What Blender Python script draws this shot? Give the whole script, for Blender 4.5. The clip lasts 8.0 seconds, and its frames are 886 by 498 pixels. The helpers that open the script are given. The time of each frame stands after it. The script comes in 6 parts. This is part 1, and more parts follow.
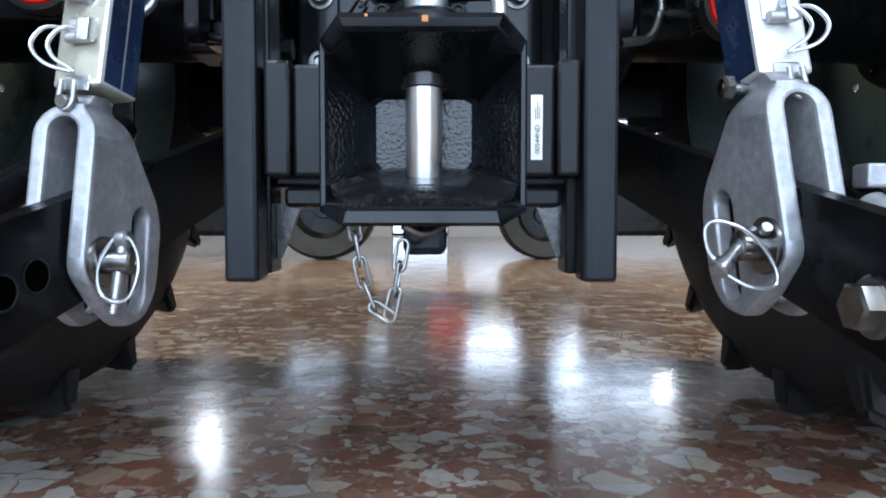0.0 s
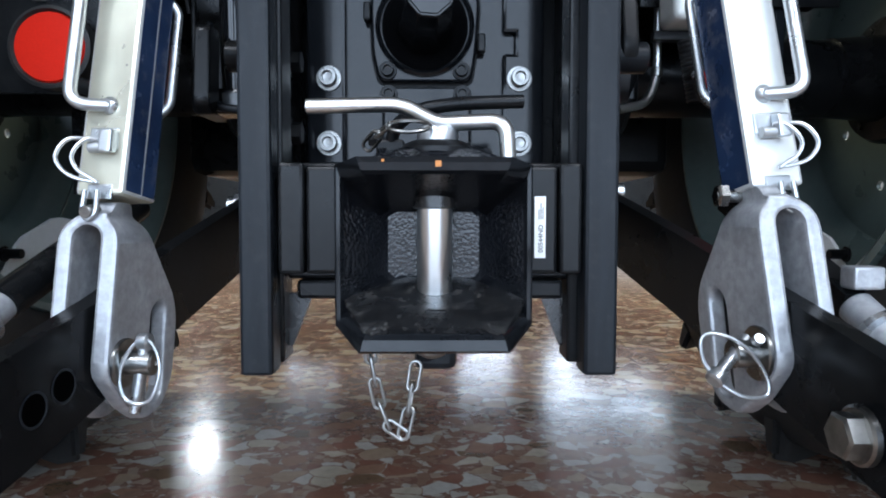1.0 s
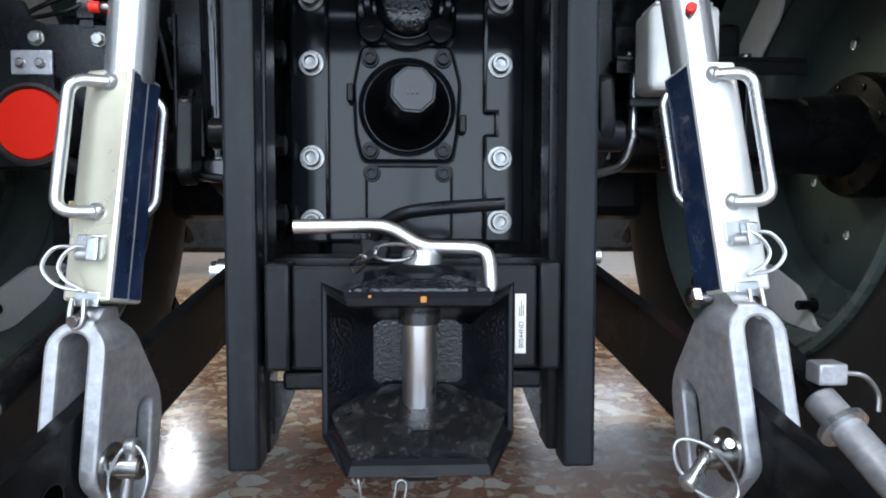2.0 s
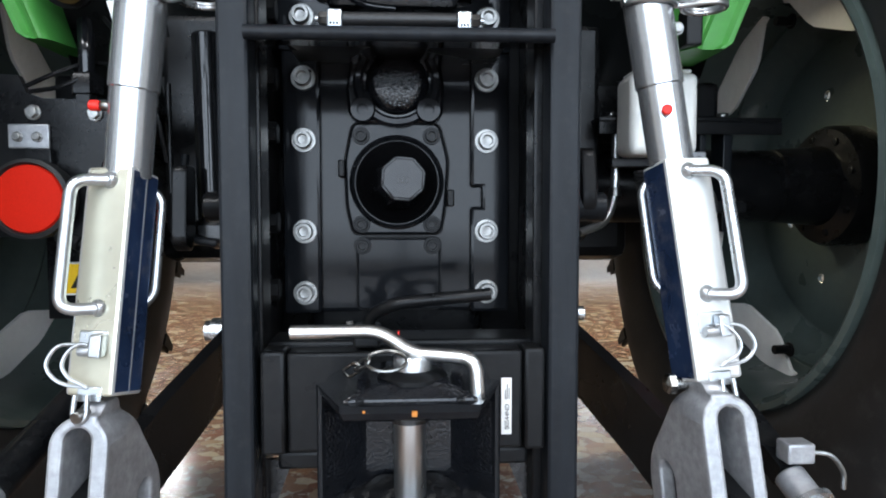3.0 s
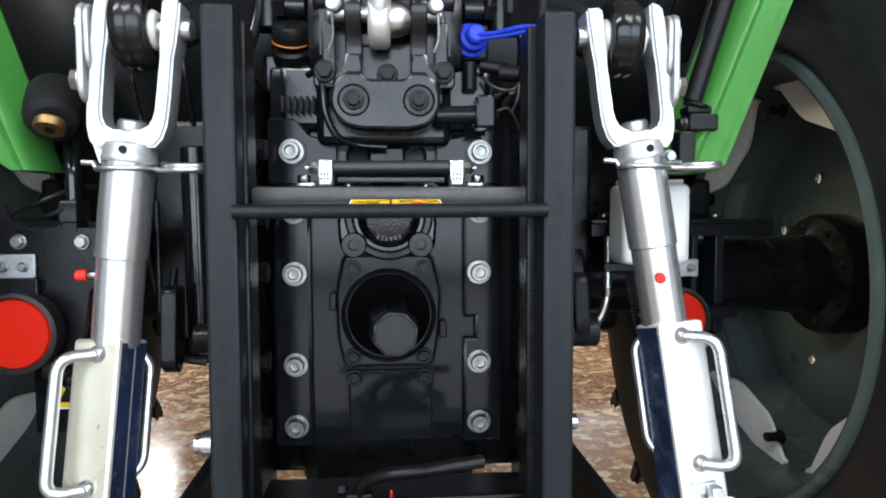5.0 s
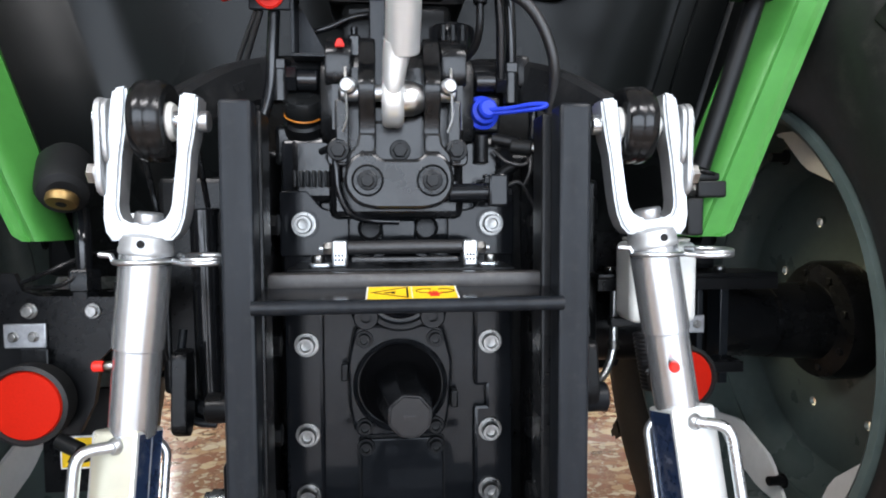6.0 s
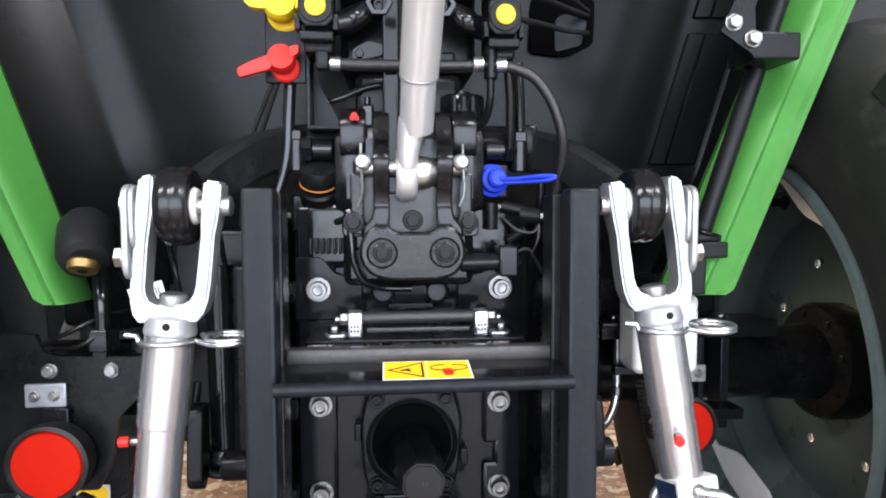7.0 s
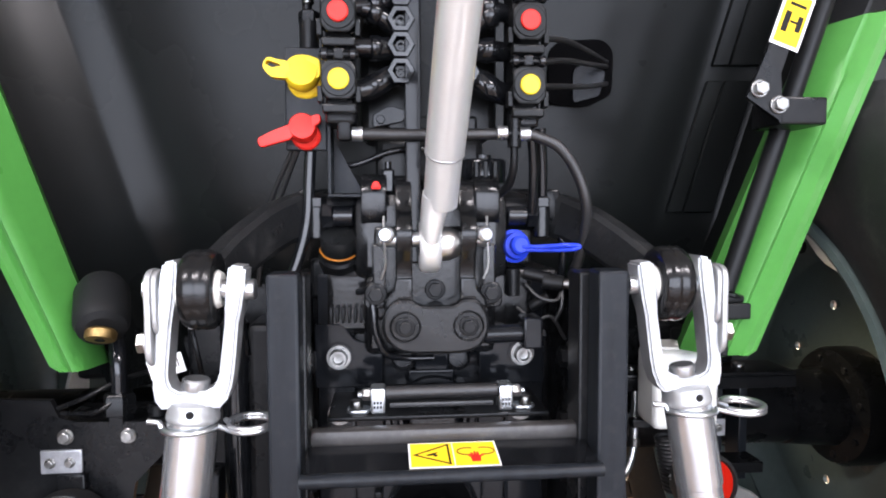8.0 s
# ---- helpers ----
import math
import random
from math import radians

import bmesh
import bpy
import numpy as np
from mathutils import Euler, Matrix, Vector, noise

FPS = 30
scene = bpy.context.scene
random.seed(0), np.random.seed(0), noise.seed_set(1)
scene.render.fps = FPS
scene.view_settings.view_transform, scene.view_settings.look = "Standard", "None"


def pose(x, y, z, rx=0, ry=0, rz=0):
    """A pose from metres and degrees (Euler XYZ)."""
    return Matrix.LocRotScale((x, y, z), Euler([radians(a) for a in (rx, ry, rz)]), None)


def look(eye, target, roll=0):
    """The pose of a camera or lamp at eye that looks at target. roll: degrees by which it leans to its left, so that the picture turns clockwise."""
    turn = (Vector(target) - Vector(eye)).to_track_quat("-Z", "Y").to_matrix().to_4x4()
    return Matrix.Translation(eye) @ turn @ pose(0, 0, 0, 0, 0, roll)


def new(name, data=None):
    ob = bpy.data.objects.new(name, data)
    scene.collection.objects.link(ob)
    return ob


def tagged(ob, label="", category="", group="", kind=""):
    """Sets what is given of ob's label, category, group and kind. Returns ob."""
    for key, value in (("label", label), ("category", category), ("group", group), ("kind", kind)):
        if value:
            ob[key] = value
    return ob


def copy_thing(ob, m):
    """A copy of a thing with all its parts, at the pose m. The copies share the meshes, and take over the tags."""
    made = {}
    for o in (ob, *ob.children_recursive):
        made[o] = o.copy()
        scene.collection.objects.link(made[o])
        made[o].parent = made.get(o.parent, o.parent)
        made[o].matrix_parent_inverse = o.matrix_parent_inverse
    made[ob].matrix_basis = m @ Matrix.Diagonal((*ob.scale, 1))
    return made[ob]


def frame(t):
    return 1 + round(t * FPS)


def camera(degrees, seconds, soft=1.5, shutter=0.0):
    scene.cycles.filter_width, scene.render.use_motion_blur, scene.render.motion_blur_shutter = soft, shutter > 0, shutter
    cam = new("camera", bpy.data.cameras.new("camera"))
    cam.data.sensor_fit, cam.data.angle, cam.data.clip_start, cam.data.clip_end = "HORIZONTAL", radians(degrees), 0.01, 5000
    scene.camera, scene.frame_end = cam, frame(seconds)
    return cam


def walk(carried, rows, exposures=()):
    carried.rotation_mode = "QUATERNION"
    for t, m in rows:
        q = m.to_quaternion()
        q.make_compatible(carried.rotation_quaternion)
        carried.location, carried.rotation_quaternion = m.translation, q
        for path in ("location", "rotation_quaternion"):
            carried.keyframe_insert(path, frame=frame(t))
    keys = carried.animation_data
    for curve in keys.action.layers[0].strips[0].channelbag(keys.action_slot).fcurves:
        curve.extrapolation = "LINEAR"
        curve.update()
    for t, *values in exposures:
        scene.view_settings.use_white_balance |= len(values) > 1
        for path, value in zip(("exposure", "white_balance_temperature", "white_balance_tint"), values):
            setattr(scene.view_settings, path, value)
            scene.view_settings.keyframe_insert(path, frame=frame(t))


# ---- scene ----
cam = camera(69.7, 8.0, soft=1.9)
METRES, EYE, TILT, LEAN, TURN = 0.75, 0.338, -2.5, 0.0, 0.0
ROWS = [
    (0.0, 0.0, 0.0, 0.0, 0.0, 0.0, -0.0),
    (0.5, -0.0063, -0.0175, 0.0602, -0.08, -0.11, -0.03),
    (1.0, -0.0175, -0.034, 0.1274, -0.55, -0.23, -0.04),
    (1.5, -0.0223, -0.0416, 0.1886, -1.36, -0.3, -0.01),
    (2.0, -0.0242, -0.0551, 0.2598, -2.49, -0.42, 0.07),
    (3.5, -0.028, -0.1018, 0.4463, -3.76, -0.55, 0.29),
    (4.0, -0.0237, -0.0989, 0.515, -3.9, -0.62, 0.32),
    (5.5, -0.0333, -0.0802, 0.6714, -4.64, -0.88, 0.42),
    (6.0, -0.0565, -0.0834, 0.7404, -4.93, -0.97, 0.42),
    (6.5, -0.0719, -0.0955, 0.7949, -5.09, -0.97, 0.38),
    (7.0, -0.082, -0.1109, 0.8513, -5.2, -0.95, 0.36),
    (7.5, -0.0976, -0.1093, 0.91, -5.27, -0.98, 0.36),
    (8.0, -0.1174, -0.0921, 0.9656, -5.24, -0.97, 0.34),
]
walk(cam, [(t, pose(0.029, 0, EYE, TILT, LEAN, TURN) @ pose(METRES * x, METRES * y, METRES * z, 90 + pitch, roll, yaw)) for t, x, y, z, yaw, pitch, roll in ROWS],
     exposures=[(0.0, 0.05, 5350, 10), (2.0, 0.08, 5750, 10), (3.5, 0.08, 6000, 10), (6.0, 0.35, 6160, 13), (8.0, 0.64, 6260, 20)])


# ---------------------------------------------------------------- light
world = bpy.data.worlds.new("world")
scene.world = world
world.use_nodes = True
wn = world.node_tree
sky = wn.nodes.new("ShaderNodeTexSky")
sky.sky_type = "NISHITA"
sky.sun_disc = False
sky.sun_elevation, sky.sun_rotation = radians(40), radians(200)
wn.nodes["Background"].inputs["Strength"].default_value = 0.1
wn.links.new(sky.outputs[0], wn.nodes["Background"].inputs["Color"])
scene.view_settings.exposure = 0.0

ROOM = dict(x0=-7.0, x1=7.0, y0=-6.0, y1=14.0, h=4.2)


def area(name, m, sx, sy, watts, colour=(1, 1, 1)):
    d = bpy.data.lights.new(name, "AREA")
    d.shape, d.size, d.size_y, d.energy, d.color = "RECTANGLE", sx, sy, watts, colour
    ob = new(name, d)
    ob.matrix_world = m
    return ob


# daylight through the shop windows behind the camera, and through those beyond the tractor
area("daylight", look((0.0, -5.75, 2.0), (0, 0, 1.0)), 9.6, 3.2, 250, (0.79, 0.90, 1.0))
area("daylight", look((1.12, 13.7, 2.0), (1.12, 3, 0.0)), 1.2, 0.95, 26, (0.95, 0.97, 1.0))
area("daylight", look((3.8, 13.7, 2.9), (3.0, 3, 0.0)), 2.4, 1.6, 22, (0.95, 0.97, 1.0))
# ceiling lights are unseen fill; the far pair is warm to gild the floor
CEILING_FILL_LAMPS = [(-2.4, -2.4), (2.4, -2.4), (-3.0, 3.4), (3.0, 3.4)]
HANGING_LAMPS = [(-3.15, 8.5), (4.3, 12.2)]
for lx, ly in CEILING_FILL_LAMPS:
    area("lamp_light", look((lx, ly, ROOM["h"] - 0.13), (lx, ly, 0)), 2.4, 0.8, 155 if ly < 0 else 260, (1.0, 0.83, 0.46) if 0 < ly < 5 else (1.0, 0.97, 0.93))
for lx, ly in HANGING_LAMPS:
    area("lamp_light", look((lx, ly, 2.72), (lx, ly, 0)), 0.3, 0.3, 30, (1.0, 0.95, 0.86))


# ---------------------------------------------------------------- materials
class Nodes:
    def __init__(self, name):
        self.mat = bpy.data.materials.new(name)
        self.mat.use_nodes = True
        self.t = self.mat.node_tree
        self.b = self.t.nodes["Principled BSDF"]

    def n(self, kind, **values):
        node = self.t.nodes.new(kind)
        for k, v in values.items():
            node.inputs[k].default_value = v
        return node

    def link(self, a, b):
        self.t.links.new(a, b)

    def coords(self):
        return self.n("ShaderNodeTexCoord").outputs["Object"]

    def ramp(self, src, stops):
        r = self.n("ShaderNodeValToRGB")
        while len(r.color_ramp.elements) < len(stops):
            r.color_ramp.elements.new(0.5)
        for e, (p, c) in zip(r.color_ramp.elements, stops):
            e.position, e.color = p, (*c, 1)
        self.link(src, r.inputs[0])
        return r.outputs[0]

    def noise(self, scale, detail=4.0, rough=0.6, vec=None):
        nz = self.n("ShaderNodeTexNoise", Scale=scale, Detail=detail, Roughness=rough)
        self.link(vec if vec is not None else self.coords(), nz.inputs["Vector"])
        return nz.outputs["Fac"]

    def bump(self, src, strength, dist):
        bp = self.n("ShaderNodeBump", Strength=strength, Distance=dist)
        self.link(src, bp.inputs["Height"])
        self.link(bp.outputs[0], self.b.inputs["Normal"])


def grey(v, k=1.0):
    return tuple(c * k for c in v)


def surface(name, colour, rough, metal=0.0, vary=0.25, grain=60.0, stain=7.0, bump=0.15, bump_size=0.0006,
            rough_var=0.12, coat=0.0, dust=0.0, spec=0.5, stretch=None):
    """A surface with two scales of variation in colour and gloss, and fine relief."""
    k = Nodes(name)
    vec = None
    if stretch:
        mp = k.n("ShaderNodeMapping")
        mp.inputs["Scale"].default_value = stretch
        k.link(k.coords(), mp.inputs["Vector"])
        vec = mp.outputs[0]
    big, fine = k.noise(stain, 5, vec=vec), k.noise(grain, 3, vec=vec)
    mix = k.n("ShaderNodeMath", **{})
    mix.operation = "MULTIPLY"
    k.link(big, mix.inputs[0])
    k.link(fine, mix.inputs[1])
    lo, hi = grey(colour, 1 - vary), grey(colour, 1 + vary)
    base = k.ramp(mix.outputs[0], [(0.08, lo), (0.42, hi)])
    if dust:
        d = k.n("ShaderNodeMixRGB")
        d.inputs[2].default_value = (0.32, 0.3, 0.27, 1)
        spots = k.ramp(k.noise(stain * 4, 8, 0.75), [(0.52, (0, 0, 0)), (0.75, (dust, dust, dust))])
        k.link(spots, d.inputs[0])
        k.link(base, d.inputs[1])
        base = d.outputs[0]
    k.link(base, k.b.inputs["Base Color"])
    r = k.ramp(big, [(0.3, (max(rough - rough_var, 0.03),) * 3), (0.7, (min(rough + rough_var, 1),) * 3)])
    k.link(r, k.b.inputs["Roughness"])
    k.b.inputs["Metallic"].default_value = metal
    k.b.inputs["Coat Weight"].default_value = coat
    k.b.inputs["Coat Roughness"].default_value = 0.08
    k.b.inputs["Specular IOR Level"].default_value = spec
    if bump:
        k.bump(fine, bump, bump_size)
    return k.mat


M = {}
M["frame"] = surface("frame_paint", (0.0085, 0.0102, 0.0126), 0.36, vary=0.4, bump=0.18, grain=90, stain=16, dust=0.03, spec=0.15, stretch=(1, 1, 0.12))
M["housing"] = surface("housing_paint", (0.0065, 0.0072, 0.0085), 0.1, vary=0.25, bump=0.03, grain=160, bump_size=0.0002, dust=0.0, rough_var=0.03, spec=0.2)
M["black"] = surface("black_paint", (0.0048, 0.0051, 0.0056), 0.3, vary=0.3, bump=0.15, grain=120, dust=0.02, spec=0.16)
M["gloss"] = surface("gloss_black", (0.006, 0.0065, 0.0075), 0.14, vary=0.3, bump=0.1, dust=0.0, spec=0.4)
M["cast"] = surface("cast_black", (0.005, 0.0055, 0.007), 0.12, vary=0.3, bump=0.0, stain=30, rough_var=0.05, dust=0.02, coat=0.0, spec=0.36)
M["castdust"] = surface("dusty_cast", (0.008, 0.0082, 0.0088), 0.24, vary=0.4, bump=0.4, grain=160, stain=24, bump_size=0.0008, dust=0.17)
M["rubber"] = surface("tyre_rubber", (0.008, 0.008, 0.008), 0.62, vary=0.3, bump=0.3, grain=80, dust=0.08)
M["plastic"] = surface("black_plastic", (0.0075, 0.008, 0.0082), 0.32, vary=0.15, bump=0.08, grain=400, stain=3, spec=0.14)
M["shell"] = surface("mudguard_plastic", (0.0042, 0.0048, 0.0048), 0.27, vary=0.2, bump=0.04, grain=400, stain=2.2, rough_var=0.06, spec=0.125)
M["hose"] = surface("hose_rubber", (0.011, 0.011, 0.0115), 0.45, bump=0.15, grain=200)
M["zinc"] = surface("bright_zinc", (0.455, 0.475, 0.49), 0.3, 0.92, vary=0.12, grain=40, stain=14, bump=0.1, rough_var=0.1)
M["tube"] = surface("drawn_zinc_tube", (0.53, 0.555, 0.575), 0.25, 0.86, vary=0.06, grain=50, stain=12, bump=0.0, rough_var=0.05, stretch=(1, 1, 0.2))
M["forged"] = surface("galvanised_forging", (0.30, 0.307, 0.32), 0.42, 0.5, vary=0.3, grain=110, stain=26, bump=0.3, bump_size=0.0008)
M["chrome"] = surface("polished_steel", (0.60, 0.61, 0.61), 0.3, 1.0, vary=0.08, grain=30, bump=0.05, rough_var=0.06)
M["cream"] = surface("cream_zinc", (0.62, 0.605, 0.49), 0.34, 0.7, vary=0.07, grain=30, stain=10, bump=0.08)
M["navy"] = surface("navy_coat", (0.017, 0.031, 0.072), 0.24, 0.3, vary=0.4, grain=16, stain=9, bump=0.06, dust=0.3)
M["bolt"] = surface("bolt_steel", (0.22, 0.218, 0.21), 0.3, 1.0, vary=0.35, grain=120, bump=0.15)
M["white"] = surface("ivory_plate", (0.72, 0.71, 0.66), 0.35, 0.0, vary=0.06, bump=0.05)
M["bottle"] = surface("milky_plastic", (0.74, 0.74, 0.7), 0.4, 0.0, vary=0.05, bump=0.08)
M["green"] = surface("green_paint", (0.05, 0.195, 0.036), 0.36, vary=0.08, bump=0.03, coat=0.05, stain=3, spec=0.25)
M["rim"] = surface("rim_grey", (0.070, 0.092, 0.085), 0.34, vary=0.12, bump=0.1, dust=0.03)
# pale tone puts the light on the grey lugs into their colour
M["lug"] = surface("rim_lug", (0.78, 0.78, 0.76), 0.45, vary=0.06, bump=0.05)
M["red"] = surface("red_lens", (0.42, 0.010, 0.002), 0.55, vary=0.1, bump=0.1, grain=300, spec=0.08)
M["redcap"] = surface("red_plastic", (0.62, 0.02, 0.012), 0.4, vary=0.08, bump=0.05, spec=0.25)
M["yellowcap"] = surface("yellow_plastic", (0.70, 0.50, 0.015), 0.4, vary=0.08, bump=0.05, spec=0.25)
M["bluecap"] = surface("blue_plastic", (0.015, 0.04, 0.45), 0.4, vary=0.1, bump=0.05, spec=0.25)
M["orange"] = surface("orange_mark", (0.42, 0.15, 0.012), 0.5, vary=0.1, bump=0.05)
M["brass"] = surface("brass", (0.30, 0.20, 0.08), 0.5, 1.0, vary=0.2, bump=0.1)
M["sticker"] = surface("sticker_yellow", (0.84, 0.53, 0.012), 0.6, vary=0.04, bump=0.0, spec=0.2)
M["paper"] = surface("sticker_white", (0.75, 0.75, 0.73), 0.4, vary=0.04, bump=0.0)
M["ink"] = surface("ink_black", (0.008, 0.008, 0.008), 0.6, vary=0.1, bump=0.0, spec=0.15)
# near-black that paints the shade inside recesses, bores and openings
M["void"] = surface("hollow_shade", (0.0015, 0.0015, 0.0017), 0.9, vary=0.2, bump=0.0, spec=0.02)
M["zincdull"] = surface("dull_zinc", (0.60, 0.61, 0.60), 0.32, 0.55, vary=0.04, grain=30, stain=9, bump=0.02, rough_var=0.03)
# brighter copy of the sleeve zinc, with strong light put into its colour
M["overlit_zinc"] = surface("overlit_zinc", (0.66, 0.67, 0.65), 0.48, 0.45, vary=0.06, grain=30, stain=10, bump=0.06)
M["yoke"] = surface("plated_forging", (0.39, 0.40, 0.405), 0.42, 0.7, vary=0.14, grain=60, stain=22, bump=0.3, bump_size=0.0012)
M["arm"] = surface("rough_cast_arm", (0.008, 0.0085, 0.009), 0.5, vary=0.3, bump=0.5, grain=140, bump_size=0.0015, dust=0.05, spec=0.15)
M["worn"] = surface("worn_grey_paint", (0.034, 0.032, 0.031), 0.4, vary=0.3, grain=120, stain=20, bump=0.15, dust=0.1, spec=0.4)
M["cap"] = surface("cap_plastic", (0.006, 0.0062, 0.0068), 0.17, vary=0.2, bump=0.0, stain=14, spec=0.3)
M["wall_grey"] = surface("grey_plaster", (0.66, 0.66, 0.66), 0.8, vary=0.06, grain=90, stain=1.5, bump=0.2)
M["wall"] = surface("painted_plaster", (0.42, 0.415, 0.40), 0.75, vary=0.05, grain=90, stain=1.5, bump=0.2)


def orange_peel(mat, scale, size):
    """Smooth small lumps in a painted casting."""
    t = mat.node_tree
    co, nz, bp = t.nodes.new("ShaderNodeTexCoord"), t.nodes.new("ShaderNodeTexNoise"), t.nodes.new("ShaderNodeBump")
    nz.inputs["Scale"].default_value, nz.inputs["Detail"].default_value = scale, 1.0
    bp.inputs["Strength"].default_value, bp.inputs["Distance"].default_value = 1.0, size
    t.links.new(co.outputs["Object"], nz.inputs["Vector"])
    t.links.new(nz.outputs["Fac"], bp.inputs["Height"])
    for node in t.nodes:
        if node.bl_idname == "ShaderNodeBsdfPrincipled":
            t.links.new(bp.outputs[0], node.inputs["Normal"])
            t.links.new(bp.outputs[0], node.inputs["Coat Normal"])


M["soft_rubber"] = surface("soft_rubber", (0.007, 0.0075, 0.0078), 0.6, vary=0.2, bump=0.1, grain=200, spec=0.2)
M["casting"] = surface("black_casting", (0.0055, 0.0058, 0.0062), 0.2, vary=0.3, bump=0.0, stain=20, dust=0.0, spec=0.3)
orange_peel(M["casting"], 150.0, 0.00012)
orange_peel(M["cast"], 340.0, 0.00055)


def lamp_glow(name, strength, colour):
    k = Nodes(name)
    k.b.inputs["Base Color"].default_value = (0.8, 0.8, 0.8, 1)
    k.b.inputs["Emission Color"].default_value = (*colour, 1)
    k.b.inputs["Emission Strength"].default_value = strength
    return k.mat


M["diffuser"] = lamp_glow("lamp_diffuser", 8.0, (1.0, 0.97, 0.92))
M["daylit"] = lamp_glow("daylit_glass", 3.6, (0.81, 0.91, 1.0))
M["daylit_far"] = lamp_glow("daylit_far_glass", 3.0, (0.85, 0.94, 1.0))
M["globe"] = lamp_glow("lamp_globe", 24.0, (1.0, 0.96, 0.88))


def terrazzo():
    """Angular chips of many sizes, flush in a red-brown binder, under a worn polish."""
    k = Nodes("terrazzo")
    co = k.coords()

    def warped(scale, amount):
        warp = k.n("ShaderNodeTexNoise", Scale=scale, Detail=3.0)
        k.link(co, warp.inputs["Vector"])
        add = k.n("ShaderNodeVectorMath")
        add.operation = "MULTIPLY_ADD"
        add.inputs[1].default_value = (amount, amount, 0.0)
        k.link(warp.outputs["Color"], add.inputs[0])
        k.link(co, add.inputs[2])
        return add.outputs[0]

    def cells(vec, scale, squash):
        mp = k.n("ShaderNodeMapping")
        mp.inputs["Scale"].default_value = squash
        k.link(vec, mp.inputs["Vector"])
        v = k.n("ShaderNodeTexVoronoi", Scale=scale)
        v.inputs["Randomness"].default_value = 1.0
        k.link(mp.outputs[0], v.inputs["Vector"])
        e = k.n("ShaderNodeTexVoronoi", Scale=scale)
        e.feature = "DISTANCE_TO_EDGE"
        k.link(mp.outputs[0], e.inputs["Vector"])
        sep = k.n("ShaderNodeSeparateColor")
        k.link(v.outputs["Color"], sep.inputs[0])
        return sep.outputs[0], sep.outputs[1], e.outputs["Distance"]

    def blend(fac, a, c):
        mx = k.n("ShaderNodeMixRGB")
        k.link(fac, mx.inputs[0])
        k.link(a, mx.inputs[1])
        k.link(c, mx.inputs[2])
        return mx.outputs[0]

    vec = warped(22.0, 0.03)
    big, pick, big_edge = cells(vec, 21.0, (1.0, 1.25, 1.0))
    mid, mpick, mid_edge = cells(vec, 46.0, (1.25, 1.0, 1.0))
    fine, fpick, fine_edge = cells(vec, 105.0, (1.0, 1.2, 1.0))
    grit = k.ramp(fine, [(0.0, (0.175, 0.098, 0.072)), (0.5, (0.215, 0.135, 0.10)), (0.8, (0.275, 0.205, 0.16)), (0.93, (0.34, 0.305, 0.265))])
    small = k.ramp(mid, [(0.0, (0.19, 0.098, 0.068)), (0.36, (0.225, 0.138, 0.098)), (0.6, (0.305, 0.23, 0.175)), (0.78, (0.38, 0.35, 0.305))])
    large = k.ramp(big, [(0.0, (0.205, 0.098, 0.066)), (0.25, (0.255, 0.148, 0.098)), (0.42, (0.32, 0.235, 0.165)), (0.56, (0.415, 0.37, 0.295)), (0.76, (0.43, 0.415, 0.38)), (0.94, (0.15, 0.095, 0.055))])
    for nd in k.t.nodes:
        if nd.bl_idname == "ShaderNodeValToRGB":
            nd.color_ramp.interpolation = "CONSTANT"

    def shown(pk, edge, share, width):
        a = k.ramp(pk, [(share, (1, 1, 1)), (share + 0.01, (0, 0, 0))])
        e = k.ramp(edge, [(width, (0, 0, 0)), (width + 0.03, (1, 1, 1))])
        m = k.n("ShaderNodeMath")
        m.operation = "MULTIPLY"
        k.link(a, m.inputs[0])
        k.link(e, m.inputs[1])
        return m.outputs[0]

    col = blend(shown(mpick, mid_edge, 0.6, 0.01), grit, small)
    col = blend(shown(pick, big_edge, 0.52, 0.012), col, large)
    veins = k.ramp(k.noise(55.0, 6, 0.7), [(0.3, (0.78, 0.75, 0.72)), (0.65, (1.08, 1.06, 1.04))])
    wear = k.ramp(k.noise(2.2, 6), [(0.3, (0.62, 0.60, 0.59)), (0.7, (0.94, 0.94, 0.94))])
    for extra in (veins, wear):
        mul = k.n("ShaderNodeMixRGB")
        mul.blend_type = "MULTIPLY"
        mul.inputs[0].default_value = 0.8
        k.link(col, mul.inputs[1])
        k.link(extra, mul.inputs[2])
        col = mul.outputs[0]
    k.link(col, k.b.inputs["Base Color"])
    k.link(k.ramp(k.noise(7.0, 6, 0.65), [(0.3, (0.09,) * 3), (0.7, (0.24,) * 3)]), k.b.inputs["Roughness"])
    k.bump(k.noise(26.0, 3), 0.16, 0.002)
    k.b.inputs["Specular IOR Level"].default_value = 0.7
    return k.mat


M["terrazzo"] = terrazzo()


# ---------------------------------------------------------------- mesh tools
def box(x0, x1, y0, y1, z0, z1, r=0.0, seg=2):
    bm = bmesh.new()
    add_box(bm, x0, x1, y0, y1, z0, z1, r, seg)
    return bm


def join(bm, other):
    me = bpy.data.meshes.new("tmp")
    other.to_mesh(me)
    other.free()
    bm.from_mesh(me)
    bpy.data.meshes.remove(me)
    return bm


